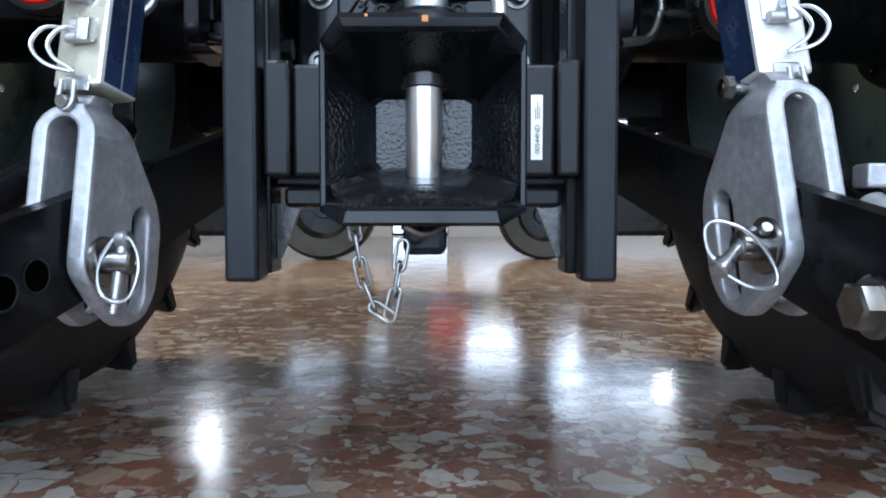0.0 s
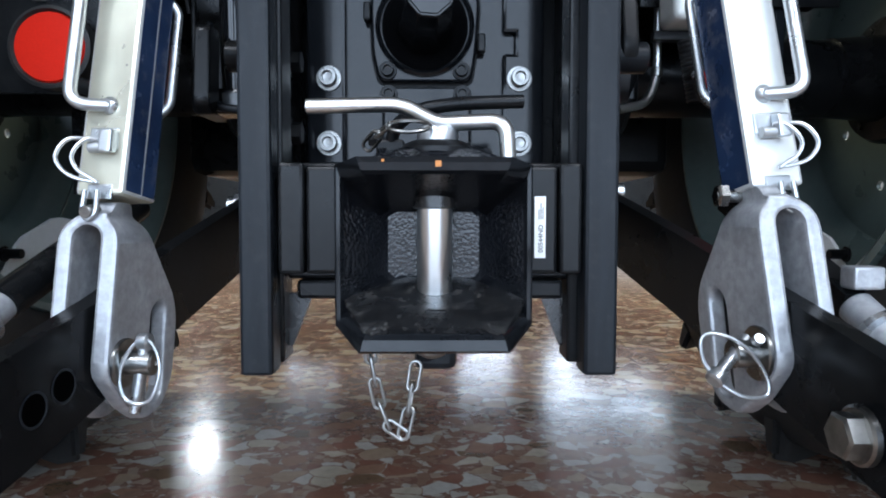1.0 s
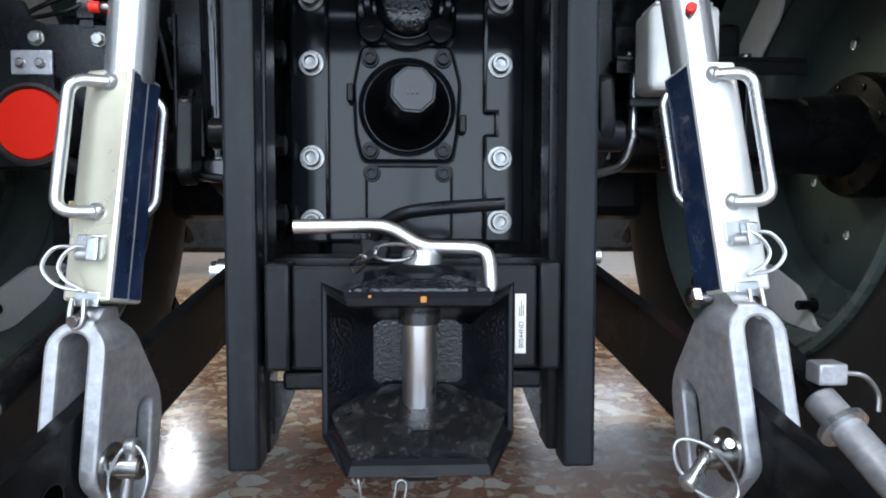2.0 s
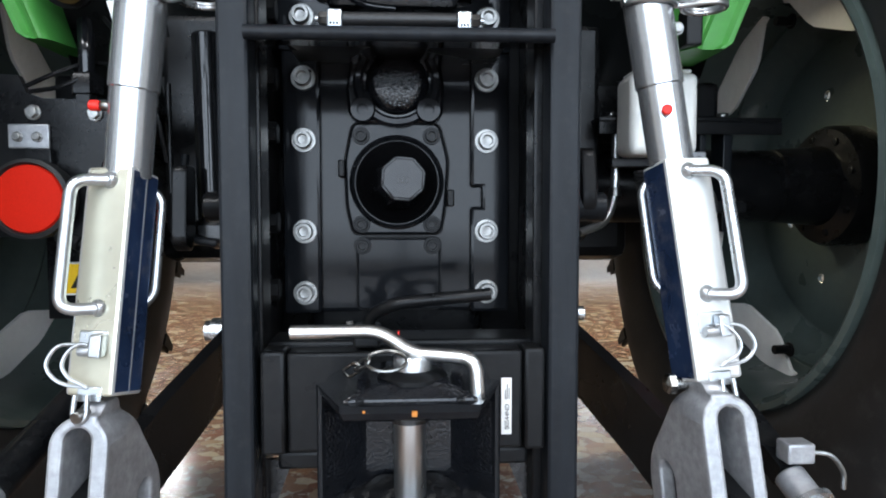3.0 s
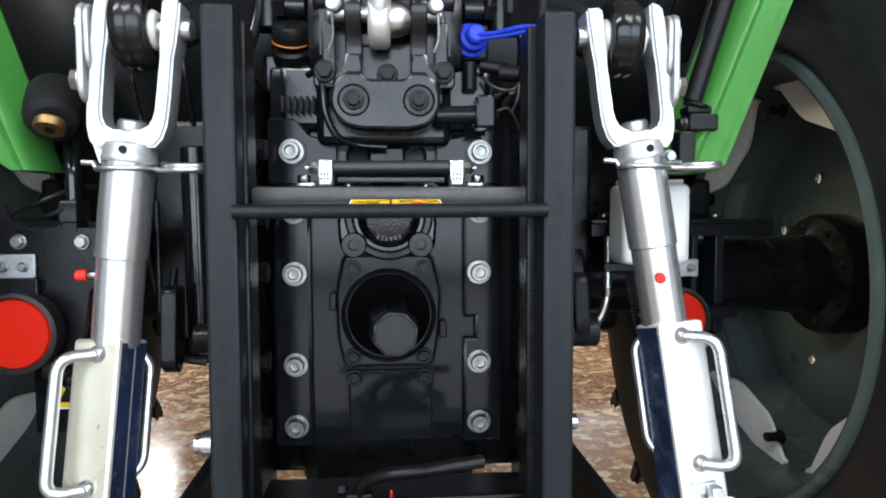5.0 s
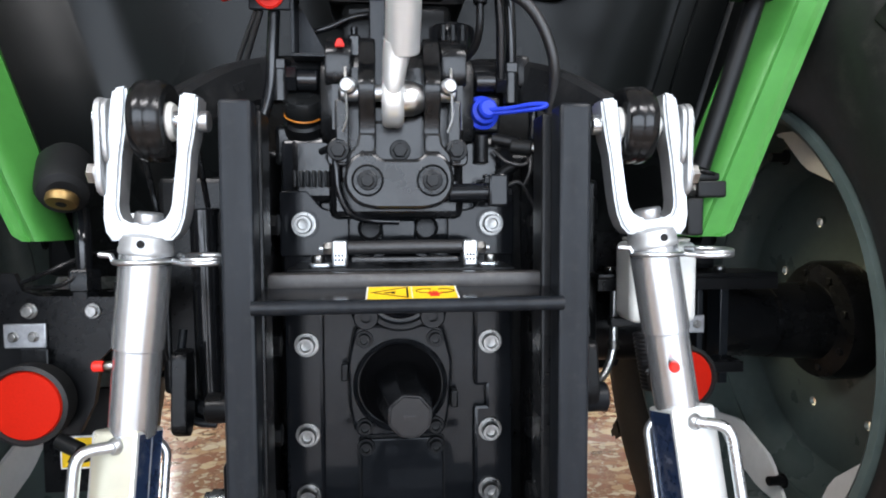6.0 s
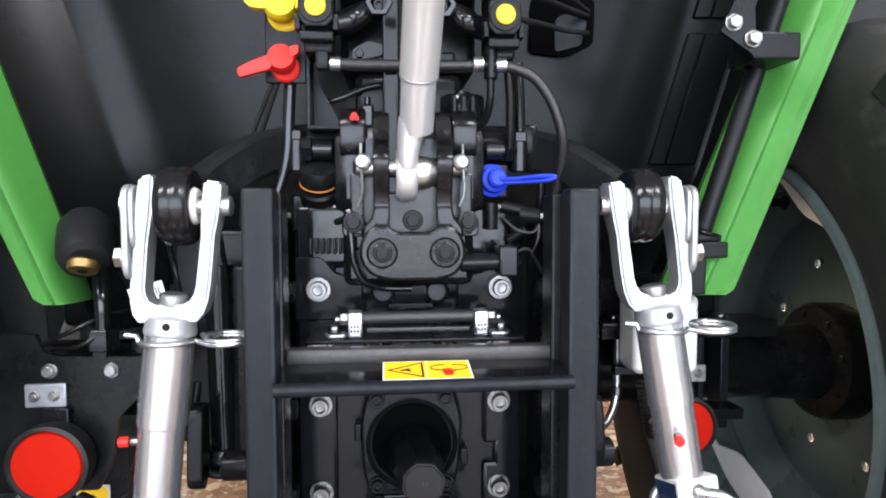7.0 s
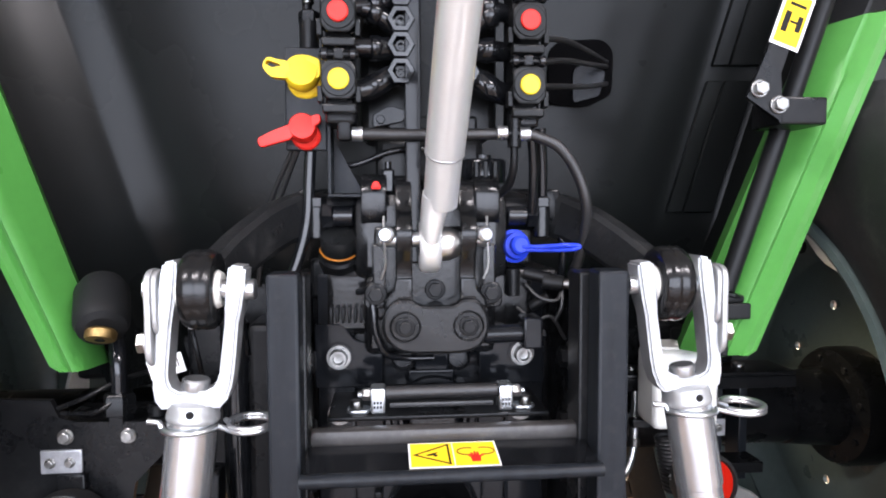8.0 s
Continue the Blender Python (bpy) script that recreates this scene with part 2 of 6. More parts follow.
def add_box(bm, x0, x1, y0, y1, z0, z1, r=0.0, seg=2):
    b = bmesh.new()
    bmesh.ops.create_cube(b, size=1.0)
    for v in b.verts:
        v.co = Vector((x0 + (v.co.x + 0.5) * (x1 - x0), y0 + (v.co.y + 0.5) * (y1 - y0), z0 + (v.co.z + 0.5) * (z1 - z0)))
    if r:
        bmesh.ops.bevel(b, geom=b.edges[:], offset=r, segments=seg, affect="EDGES", profile=0.5)
    return join(bm, b)


def turn_to(d):
    return Vector(d).to_track_quat("Z", "Y").to_matrix().to_4x4()


def lathe(profile, at, direction, seg=32, close=True):
    """profile: (radius, height) pairs along direction from at."""
    bm = bmesh.new()
    m = Matrix.Translation(at) @ turn_to(direction)
    rings = []
    for r, h in profile:
        if r < 1e-6:
            rings.append([bm.verts.new(m @ Vector((0, 0, h)))])
        else:
            rings.append([bm.verts.new(m @ Vector((r * math.cos(2 * math.pi * i / seg), r * math.sin(2 * math.pi * i / seg), h))) for i in range(seg)])
    for a, b in zip(rings, rings[1:]):
        for i in range(seg):
            q = []
            for v in (a[i % len(a)], a[(i + 1) % len(a)], b[(i + 1) % len(b)], b[i % len(b)]):
                if v not in q:
                    q.append(v)
            if len(q) > 2:
                bm.faces.new(q)
    if close:
        for ring in (rings[0], rings[-1]):
            if len(ring) > 2:
                bm.faces.new(ring)
    return bm


def rod(a, b, r, seg=20, chamfer=0.12):
    a, b = Vector(a), Vector(b)
    n = (b - a).length
    c = min(r * chamfer, n * 0.3)
    return lathe([(r - c, 0), (r, c), (r, n - c), (r - c, n)], a, b - a, seg)


def smooth_path(pts, steps=8):
    p = [Vector(q) for q in pts]
    p = [p[0] * 2 - p[1]] + p + [p[-1] * 2 - p[-2]]
    out = []
    for i in range(1, len(p) - 2):
        for k in range(steps):
            t = k / steps
            a, b, c, d = p[i - 1:i + 3]
            out.append(0.5 * ((2 * b) + (c - a) * t + (2 * a - 5 * b + 4 * c - d) * t * t + (3 * b - a - 3 * c + d) * t ** 3))
    return out + [p[-2]]


def bent(pts, radius, steps=5):
    """A polyline with rounded corners of the given radius."""
    p = [Vector(q) for q in pts]
    out = [p[0]]
    for a, b, c in zip(p, p[1:], p[2:]):
        u, v = (a - b), (c - b)
        d = min(radius, u.length * 0.48, v.length * 0.48)
        s, e = b + u.normalized() * d, b + v.normalized() * d
        for i in range(steps + 1):
            t = i / steps
            out.append(s * (1 - t) ** 2 + b * 2 * t * (1 - t) + e * t * t)
    return out + [p[-1]]


def tube(path, r, seg=12, closed=False):
    """A round bar swept along a path; r may be a number or one radius a point."""
    p = [Vector(q) for q in path]
    n = len(p)
    bm = bmesh.new()
    rings, up = [], None
    for i in range(n):
        if closed:
            d = p[(i + 1) % n] - p[i - 1]
        else:
            d = p[min(i + 1, n - 1)] - p[max(i - 1, 0)]
        d.normalize()
        if up is None:
            up = d.orthogonal().normalized()
        up = (up - d * up.dot(d)).normalized()
        side = d.cross(up)
        rad = r[i] if isinstance(r, (list, tuple)) else r
        rings.append([bm.verts.new(p[i] + rad * (up * math.cos(2 * math.pi * k / seg) + side * math.sin(2 * math.pi * k / seg))) for k in range(seg)])
    for a, b in zip(rings, rings[1:] + ([rings[0]] if closed else [])):
        for k in range(seg):
            bm.faces.new((a[k], a[(k + 1) % seg], b[(k + 1) % seg], b[k]))
    if not closed:
        bm.faces.new(rings[0])
        bm.faces.new(rings[-1])
    return bm


def circle2(cx, cy, r, n=20, a0=0.0, a1=360.0):
    full = abs(a1 - a0) >= 360
    k = n if full else n - 1
    return [(cx + r * math.cos(radians(a0 + (a1 - a0) * i / k)), cy + r * math.sin(radians(a0 + (a1 - a0) * i / k))) for i in range(n)]


def rounded(pts, radius, steps=4):
    """A closed outline in the plane with rounded corners."""
    out = []
    n = len(pts)
    for i in range(n):
        a, b, c = Vector(pts[i - 1]), Vector(pts[i]), Vector(pts[(i + 1) % n])
        u, v = a - b, c - b
        d = min(radius, u.length * 0.48, v.length * 0.48)
        s, e = b + u.normalized() * d, b + v.normalized() * d
        for k in range(steps + 1):
            t = k / steps
            q = s * (1 - t) ** 2 + b * 2 * t * (1 - t) + e * t * t
            out.append((q.x, q.y))
    return out


def plate(outline, axis, a, b, holes=(), bevel=0.0):
    """An outline (with holes) in the plane across axis, made solid from a to b along it.
    Across x the outline is (y, z); across y it is (x, z); across z it is (x, y)."""
    bm = bmesh.new()
    put = {"x": lambda u, v: (a, u, v), "y": lambda u, v: (u, a, v), "z": lambda u, v: (u, v, a)}[axis]
    edges = []
    for loop in (outline, *holes):
        vs = [bm.verts.new(put(*q)) for q in loop]
        edges += [bm.edges.new((vs[i - 1], vs[i])) for i in range(len(vs))]
    if holes:
        bmesh.ops.triangle_fill(bm, use_beauty=True, use_dissolve=False, edges=edges)
    else:
        bm.faces.new(vs)
    rim = [e for e in bm.edges if len(e.link_faces) == 1]
    got = bmesh.ops.extrude_face_region(bm, geom=bm.faces[:])
    d = {"x": (b - a, 0, 0), "y": (0, b - a, 0), "z": (0, 0, b - a)}[axis]
    moved = [g for g in got["geom"] if isinstance(g, bmesh.types.BMVert)]
    bmesh.ops.translate(bm, verts=moved, vec=d)
    if bevel:
        caps = [e for e in bm.edges if len(e.link_faces) == 2 and e.calc_face_angle(0) > 1.0
                and abs((e.verts[0].co - e.verts[1].co).dot(Vector(d))) < 1e-9]
        bmesh.ops.bevel(bm, geom=caps, offset=bevel, segments=2, affect="EDGES", profile=0.5)
    return bm


def place(bm, m):
    bmesh.ops.transform(bm, matrix=m, verts=bm.verts[:])
    return bm


def mesh(name, bm, material, sharp=38, soft=False):
    bmesh.ops.recalc_face_normals(bm, faces=bm.faces[:])
    me = bpy.data.meshes.new(name)
    big = {f: f.calc_area() for f in bm.faces}
    for f in bm.faces:
        near = [g for e in f.edges for g in e.link_faces if g is not f and f.normal.angle(g.normal, 0) > 0.05]
        f.smooth = soft or not near or any(big[g] > 0.35 * big[f] for g in near)
    for e in bm.edges:
        if len(e.link_faces) == 2 and e.calc_face_angle(0) > radians(sharp):
            e.smooth = False
    bm.to_mesh(me)
    bm.free()
    me.materials.append(material)
    return me


def axes(at, x, y, z):
    """A pose from a place and three directions."""
    m = Matrix.Translation(at)
    for i in range(3):
        m[i][0], m[i][1], m[i][2] = x[i], y[i], z[i]
    return m


def thing(name, at, label, category, group="", kind=""):
    ob = new(name)
    ob.location = at
    ob.empty_display_size = 0.05
    return tagged(ob, label, category, group, kind)


def part(name, bm, material, parent, label="", soft=False):
    ob = new(name, mesh(name, bm, material, soft=soft))
    ob.parent = parent
    if parent is not None and parent.type == "EMPTY":
        ob.matrix_parent_inverse = Matrix.Translation(parent.location).inverted()
    if label:
        tagged(ob, label)
    return ob


def solid(name, bm, material, label, category, group="", kind=""):
    return tagged(new(name, mesh(name, bm, material)), label, category, group, kind)


# ---------------------------------------------------------------- the showroom
X0, X1, Y0, Y1, H = ROOM["x0"], ROOM["x1"], ROOM["y0"], ROOM["y1"], ROOM["h"]
solid("floor", box(X0 - 0.2, X1 + 0.2, Y0 - 0.2, Y1 + 0.2, -0.1, 0.0), M["terrazzo"], "polished terrazzo floor with red, brown and cream chips", "floor", kind="structure")
solid("ceiling", box(X0 - 0.2, X1 + 0.2, Y0 - 0.2, Y1 + 0.2, H, H + 0.15), M["wall"], "plain grey showroom ceiling", "ceiling", kind="structure")
solid("wall_west", box(X0 - 0.2, X0, Y0, Y1, 0, H), M["wall"], "plain grey painted showroom wall", "wall", kind="structure")
solid("wall_east", box(X1, X1 + 0.2, Y0, Y1, 0, H), M["wall"], "plain grey painted showroom wall", "wall", kind="structure")
def window_wall(name, wname, y, out, openings, glass):
    y0, y1 = sorted((y, y + 0.2 * out))
    holes = [[(a, z0), (c, z0), (c, z1), (a, z1)] for a, c, z0, z1, n in openings]
    solid(name, plate([(X0 - 0.2, 0), (X1 + 0.2, 0), (X1 + 0.2, H), (X0 - 0.2, H)], "y", y0, y1, holes=holes), M["wall_grey"],
          "plain grey painted showroom wall with window openings", "wall", kind="structure")
    for a, c, z0, z1, n in openings:
        w = thing(wname, ((a + c) / 2, y, z0), "daylit shop window with slim dark frame", "window", kind="structure")
        step = (c - a) / n
        for i in range(n + 1):
            cx = a + step * i
            part("mullion", box(cx - 0.03, cx + 0.03, y0 + 0.05, y1 - 0.05, z0, z1, 0.004), M["plastic"], w)
        for z in (z0, z1 - 0.06):
            part("frame_rail", box(a + 0.03, c - 0.03, y0 + 0.052, y1 - 0.052, z, z + 0.06, 0.004), M["plastic"], w)
        for i in range(n):
            part("pane", box(a + step * i + 0.03, a + step * (i + 1) - 0.03, y + 0.1 * out - 0.004, y + 0.1 * out + 0.004, z0 + 0.06, z1 - 0.06), M[glass], w)


window_wall("wall_south", "window_1", Y0, -1, [(-5.2, 5.2, 0.04, 3.6, 4)], "daylit")
window_wall("wall_north", "window_2", Y1, 1, [(-1.1, 0.15, 0.02, 0.62, 1), (0.5, 1.75, 1.5, 2.5, 1), (0.45, 1.6, 2.9, 3.5, 1), (-2.0, -1.2, 1.6, 2.5, 1), (-4.5, -2.2, 2.2, 3.2, 2), (2.4, 5.2, 1.7, 4.0, 2)], "daylit_far")
lamp0 = None
for lx, ly in CEILING_FILL_LAMPS:
    if lamp0 is None:
        lamp0 = thing("ceiling_fill_light", (lx, ly, H), "unseen white rectangular ceiling light with glowing diffuser, added as fill", "ceiling light", "showroom lights")
        part("housing", box(lx - 1.26, lx + 1.26, ly - 0.46, ly + 0.46, H - 0.08, H, 0.01), M["white"], lamp0)
        part("diffuser", box(lx - 1.22, lx + 1.22, ly - 0.42, ly + 0.42, H - 0.1, H - 0.08, 0.006), M["diffuser"], lamp0)
    else:
        copy_thing(lamp0, Matrix.Translation((lx, ly, H)))
lamp1 = None
for lx, ly in HANGING_LAMPS:
    if lamp1 is None:
        lamp1 = thing("hanging_lamp", (lx, ly, 2.75), "round hanging hall lamp on a thin cable", "hanging lamp", "hall lamps")
        part("shade", lathe([(0.03, 0.42), (0.06, 0.40), (0.09, 0.3), (0.2, 0.1), (0.24, 0.0), (0.235, 0.0), (0.19, 0.1), (0.08, 0.29)], (lx, ly, 2.75), (0, 0, 1), 32, close=False), M["white"], lamp1)
        part("globe", lathe([(0.0, -0.02), (0.09, 0.0), (0.13, 0.05), (0.13, 0.09), (0.08, 0.15), (0.0, 0.17)], (lx, ly, 2.75), (0, 0, 1), 24), M["globe"], lamp1)
        part("cable", rod((lx, ly, 3.15), (lx, ly, H), 0.006, 8), M["plastic"], lamp1)
    else:
        copy_thing(lamp1, Matrix.Translation((lx, ly, 2.75)))


# ---------------------------------------------------------------- the tractor
tractor = thing("tractor", (0, 1.12, 0), "black and green compact tractor seen from its three-point linkage", "tractor")


def bolt_mesh(r_head, r_washer, head, hexed=False):
    """A socket screw on its washer, looking towards -y, seated at y = 0."""
    bm = lathe([(r_washer, 0), (r_washer, 0.0022), (r_washer * 0.96, 0.003), (r_head, 0.003), (r_head, 0.003 + head * 0.85),
                (r_head * 0.92, 0.003 + head)], (0, 0, 0), (0, -1, 0), 24, close=False)
    m = turn_to((0, -1, 0))
    top = 0.003 + head
    n = 6
    if hexed:
        bm.free()
        bm = lathe([(r_washer, 0), (r_washer, 0.0022), (r_washer * 0.9, 0.003)], (0, 0, 0), (0, -1, 0), 24)
        join(bm, lathe([(r_head, 0.003), (r_head, top - 0.001), (r_head * 0.85, top)], (0, 0, 0), (0, -1, 0), 6))
        return bm
    inner = lathe([(r_head * 0.92, top), (r_head * 0.62, top), (r_head * 0.55, top - head * 0.55), (0, top - head * 0.6)], (0, 0, 0), (0, -1, 0), 24, close=False)
    return join(bm, inner)


BOLT = mesh("bolt", bolt_mesh(0.0112, 0.0158, 0.013), M["bolt"])
SCREW = mesh("screw", bolt_mesh(0.0058, 0.008, 0.006), M["black"])
HEX = mesh("hex_bolt", bolt_mesh(0.009, 0.0115, 0.007, True), M["bolt"])
HEXB = mesh("hex_bolt_black", bolt_mesh(0.0115, 0.016, 0.01, True), M["black"])


def fasten(name, me, parent, at, direction=(0, -1, 0), scale=1.0, spin=0.0):
    ob = new(name, me)
    ob.parent = parent
    if parent.type == "EMPTY":
        ob.matrix_parent_inverse = Matrix.Translation(parent.location).inverted()
    q = Vector((0, -1, 0)).rotation_difference(Vector(direction).normalized()).to_matrix().to_4x4()
    ob.matrix_basis = Matrix.Translation(at) @ q @ Matrix.Rotation(radians(spin), 4, "Y") @ Matrix.Scale(scale, 4)
    return ob


# ---- transmission housing
YB = 0.790
housing = part("transmission_housing", box(-0.146, 0.149, YB, 1.30, 0.50, 0.985, 0.006), M["housing"], tractor, "black painted cast transmission housing")
part("flange_pad", box(-0.146, -0.097, YB - 0.012, YB + 0.02, 0.50, 0.985, 0.005), M["housing"], housing)
pad = box(0.097, 0.149, YB - 0.012, YB + 0.02, 0.50, 0.64, 0.005)
add_box(pad, 0.112, 0.149, YB - 0.012, YB + 0.02, 0.63, 0.675, 0.005)
add_box(pad, 0.097, 0.149, YB - 0.012, YB + 0.02, 0.665, 0.985, 0.005)
part("flange_pad", pad, M["housing"], housing)
part("sump", box(-0.12, 0.12, YB + 0.03, 1.25, 0.42, 0.52, 0.02), M["black"], housing)
part("inner_case", box(-0.185, 0.195, 0.865, 1.28, 0.43, 0.98, 0.01), M["black"], housing)
part("gearbox_case", box(-0.15, 0.15, 1.25, 3.2, 0.46, 0.80, 0.03), M["black"], tractor)
BOLT_Z = (0.528, 0.608, 0.725, 0.804, 0.879)
for z in BOLT_Z:
    for s in (-1, 1):
        fasten("bolt", BOLT, housing, (0.118 * s, YB - 0.012 - (0.008 if z > 0.87 else 0), z), spin=random.uniform(0, 60))
for s in (-1, 1):
    part("boss", lathe([(0.0195, 0), (0.0195, 0.012), (0.018, 0.021)], (0.118 * s, YB + 0.001, 0.879), (0, -1, 0), 28), M["housing"], housing)

for s in (-1, 1):
    ear = [(s * q[0], q[1]) for q in ((0.1485, 0.838), (0.062, 0.838), (0.062, 0.893), (0.096, 0.899), (0.114, 0.921), (0.1485, 0.921))]
    part("flange_ear", plate(rounded(ear, 0.005, 3), "y", YB - 0.017, YB + 0.003, bevel=0.002), M["housing"], housing)

# cover round the power take-off
out = rounded([(-0.056, 0.604), (0.058, 0.604), (0.064, 0.640), (0.068, 0.700), (0.056, 0.748), (-0.056, 0.748), (-0.066, 0.700), (-0.064, 0.640)], 0.01)
cover = part("shaft_cover_plate", plate(out, "y", YB - 0.014, YB + 0.004, bevel=0.003), M["housing"], housing)
def gasket(x0, x1, z0, z1, r):
    """A dark joint round a cover."""
    part("gasket", plate(rounded([(x0, z0), (x1, z0), (x1, z1), (x0, z1)], r), "y", YB - 0.0025, YB + 0.001), M["ink"], housing)


part("gasket", plate([(x * 1.045, 0.676 + (z - 0.676) * 1.032) for x, z in out], "y", YB - 0.0025, YB + 0.001), M["ink"], housing)
gasket(-0.0535, 0.0595, 0.5025, 0.6005, 0.010)
part("ring", lathe([(0.061, 0), (0.061, 0.006), (0.058, 0.009), (0.0545, 0.006), (0.0545, 0.0)], (0.001, YB - 0.013, 0.671), (0, -1, 0), 48, close=False), M["gloss"], housing)
part("clip", box(-0.0745, -0.066, YB - 0.02, YB - 0.004, 0.678, 0.700, 0.002), M["black"], housing)
part("clip", box(0.066, 0.0755, YB - 0.02, YB - 0.004, 0.640, 0.662, 0.002), M["black"], housing)


def octagon(rows, at):
    """Eight-sided cap that narrows towards the eye; rows of radius, reach and sidestep."""
    bm = bmesh.new()
    rings = []
    for r, h, dx in rows:
        rings.append([bm.verts.new((at[0] + dx + r / math.cos(radians(22.5)) * math.cos(radians(18 + 45 * i)), at[1] - h, at[2] + r / math.cos(radians(22.5)) * math.sin(radians(18 + 45 * i)))) for i in range(8)])
    for a, b in zip(rings, rings[1:]):
        for i in range(8):
            bm.faces.new((a[i], a[(i + 1) % 8], b[(i + 1) % 8], b[i]))
    bm.faces.new(rings[0])
    bm.faces.new(rings[-1])
    bmesh.ops.recalc_face_normals(bm, faces=bm.faces[:])
    bmesh.ops.bevel(bm, geom=[e for e in bm.edges if e.calc_face_angle(0) > 0.5], offset=0.0016, segments=2, affect="EDGES")
    return bm


cap = part("shaft_cap", octagon([(0.0335, 0.0, 0.0), (0.0325, 0.03, 0.001), (0.0245, 0.128, 0.008), (0.0225, 0.131, 0.008)], (0.001, YB - 0.010, 0.669)), M["cap"], housing, "glossy black eight-sided plastic shaft cap")
# flat black disc painted as the shade of the recess round the cap
part("recess_shade", lathe([(0.0535, 0.0), (0.0530, 0.003), (0.046, 0.0045), (0.0, 0.0045)], (0.001, YB - 0.0135, 0.671), (0, -1, 0), 48), M["void"], cap)
for i in range(3):
    part("raised_letter", box(0.002 + 0.005 * i, 0.0045 + 0.005 * i, YB - 0.1424, YB - 0.1408, 0.664, 0.671, 0.0004), M["gloss"], cap)
for z in (0.731, 0.617):
    for x in (-0.045, 0.046):
        fasten("screw", SCREW, housing, (x, YB - 0.014, z), scale=1.4)
out = rounded([(-0.051, 0.505), (0.057, 0.505), (0.057, 0.598), (-0.051, 0.598)], 0.008)
part("lower_cover", plate(out, "y", YB - 0.010, YB + 0.002, bevel=0.002), M["housing"], housing)
for x in (-0.044, 0.047):
    fasten("screw", SCREW, housing, (x, YB - 0.010, 0.589), scale=1.4)
# glossy upper cover with two ears
out = rounded([(-0.060, 0.752), (-0.028, 0.746), (0.028, 0.746), (0.060, 0.752), (0.064, 0.79), (0.056, 0.84), (-0.056, 0.84), (-0.064, 0.79)], 0.012)
part("upper_cover", plate(out, "y", YB - 0.016, YB + 0.003, bevel=0.004), M["gloss"], housing)
part("cover_ring", lathe([(0.056, 0.0), (0.056, 0.010), (0.053, 0.013), (0.047, 0.013), (0.044, 0.010), (0.044, 0.0)], (0.002, YB - 0.014, 0.798), (0, -1, 0), 48, close=False), M["housing"], housing)
part("cover_dome", lathe([(0.0405, 0.0), (0.040, 0.008), (0.036, 0.014), (0.026, 0.0175), (0.0, 0.019)], (0.002, YB - 0.014, 0.798), (0, -1, 0), 48), M["cast"], housing)
for x in (-0.045, 0.045):
    part("ear", lathe([(0.016, 0), (0.016, 0.012), (0.0145, 0.014), (0.007, 0.014), (0.006, 0.008), (0, 0.008)], (x * 0.93, YB - 0.020, 0.762), (0, -1, 0), 24), M["housing"], housing)
for i in range(6):
    a = radians(-90 + (i - 2.5) * 11)
    part("raised_letter", place(box(-0.0022, 0.0022, -0.0012, 0.0012, -0.0035, 0.0035, 0.0006), Matrix.Translation((0.002 + 0.0285 * math.cos(a), YB - 0.0306, 0.798 + 0.0285 * math.sin(a))) @ Matrix.Rotation(-(i - 2.5) * 0.19, 4, "Y")), M["cast"], housing)

# upper casting and the lift cylinder block
bm = box(-0.1345, 0.1345, 0.7735, 1.2, 0.905, 0.99, 0.01)
add_box(bm, -0.085, 0.08, 0.745, 0.80, 0.885, 0.985, 0.01)
add_box(bm, -0.10, 0.10, 0.755, 1.0, 0.975, 1.09, 0.02)
part("lift_housing", bm, M["casting"], tractor, "black cast hydraulic lift housing")
shaft = part("lift_shaft", rod((-0.16, 0.80, 1.064), (0.16, 0.80, 1.064), 0.027, 32), M["black"], tractor)
for x0, x1 in ((-0.088, -0.056), (0.052, 0.085)):
    lobe = rounded([(0.748, 1.045), (0.83, 1.045), (0.83, 1.105), (0.77, 1.112), (0.748, 1.095)], 0.022, 5)
    part("shaft_bearing", plate(lobe, "x", x0, x1, bevel=0.003), M["casting"], shaft)

# ---- axle
axle = part("rear_axle", join(join(rod((0.14, 1.12, 0.683), (0.34, 1.12, 0.683), 0.115, 36), rod((-0.14, 1.12, 0.683), (-0.34, 1.12, 0.683), 0.115, 36)), join(rod((0.14, 1.12, 0.683), (0.80, 1.12, 0.683), 0.068, 36), rod((-0.14, 1.12, 0.683), (-0.80, 1.12, 0.683), 0.068, 36))), M["black"], tractor, "black axle tube")
belly = part("belly_case", box(-0.42, 0.42, 1.95, 2.6, 0.50, 0.82, 0.03), M["black"], tractor, "black underside of the tractor")
part("front_carrier", box(-0.5, 0.5, 2.6, 3.1, 0.42, 0.75, 0.04), M["black"], belly)
for s in (-1, 1):
    part("side_tank", box(min(s * 0.16, s * 0.52), max(s * 0.16, s * 0.52), 1.35, 1.95, 0.528, 0.82, 0.03), M["black"], belly)
part("cab_floor", box(-0.56, 0.56, 1.03, 1.9, 0.79, 0.86, 0.01), M["black"], tractor)


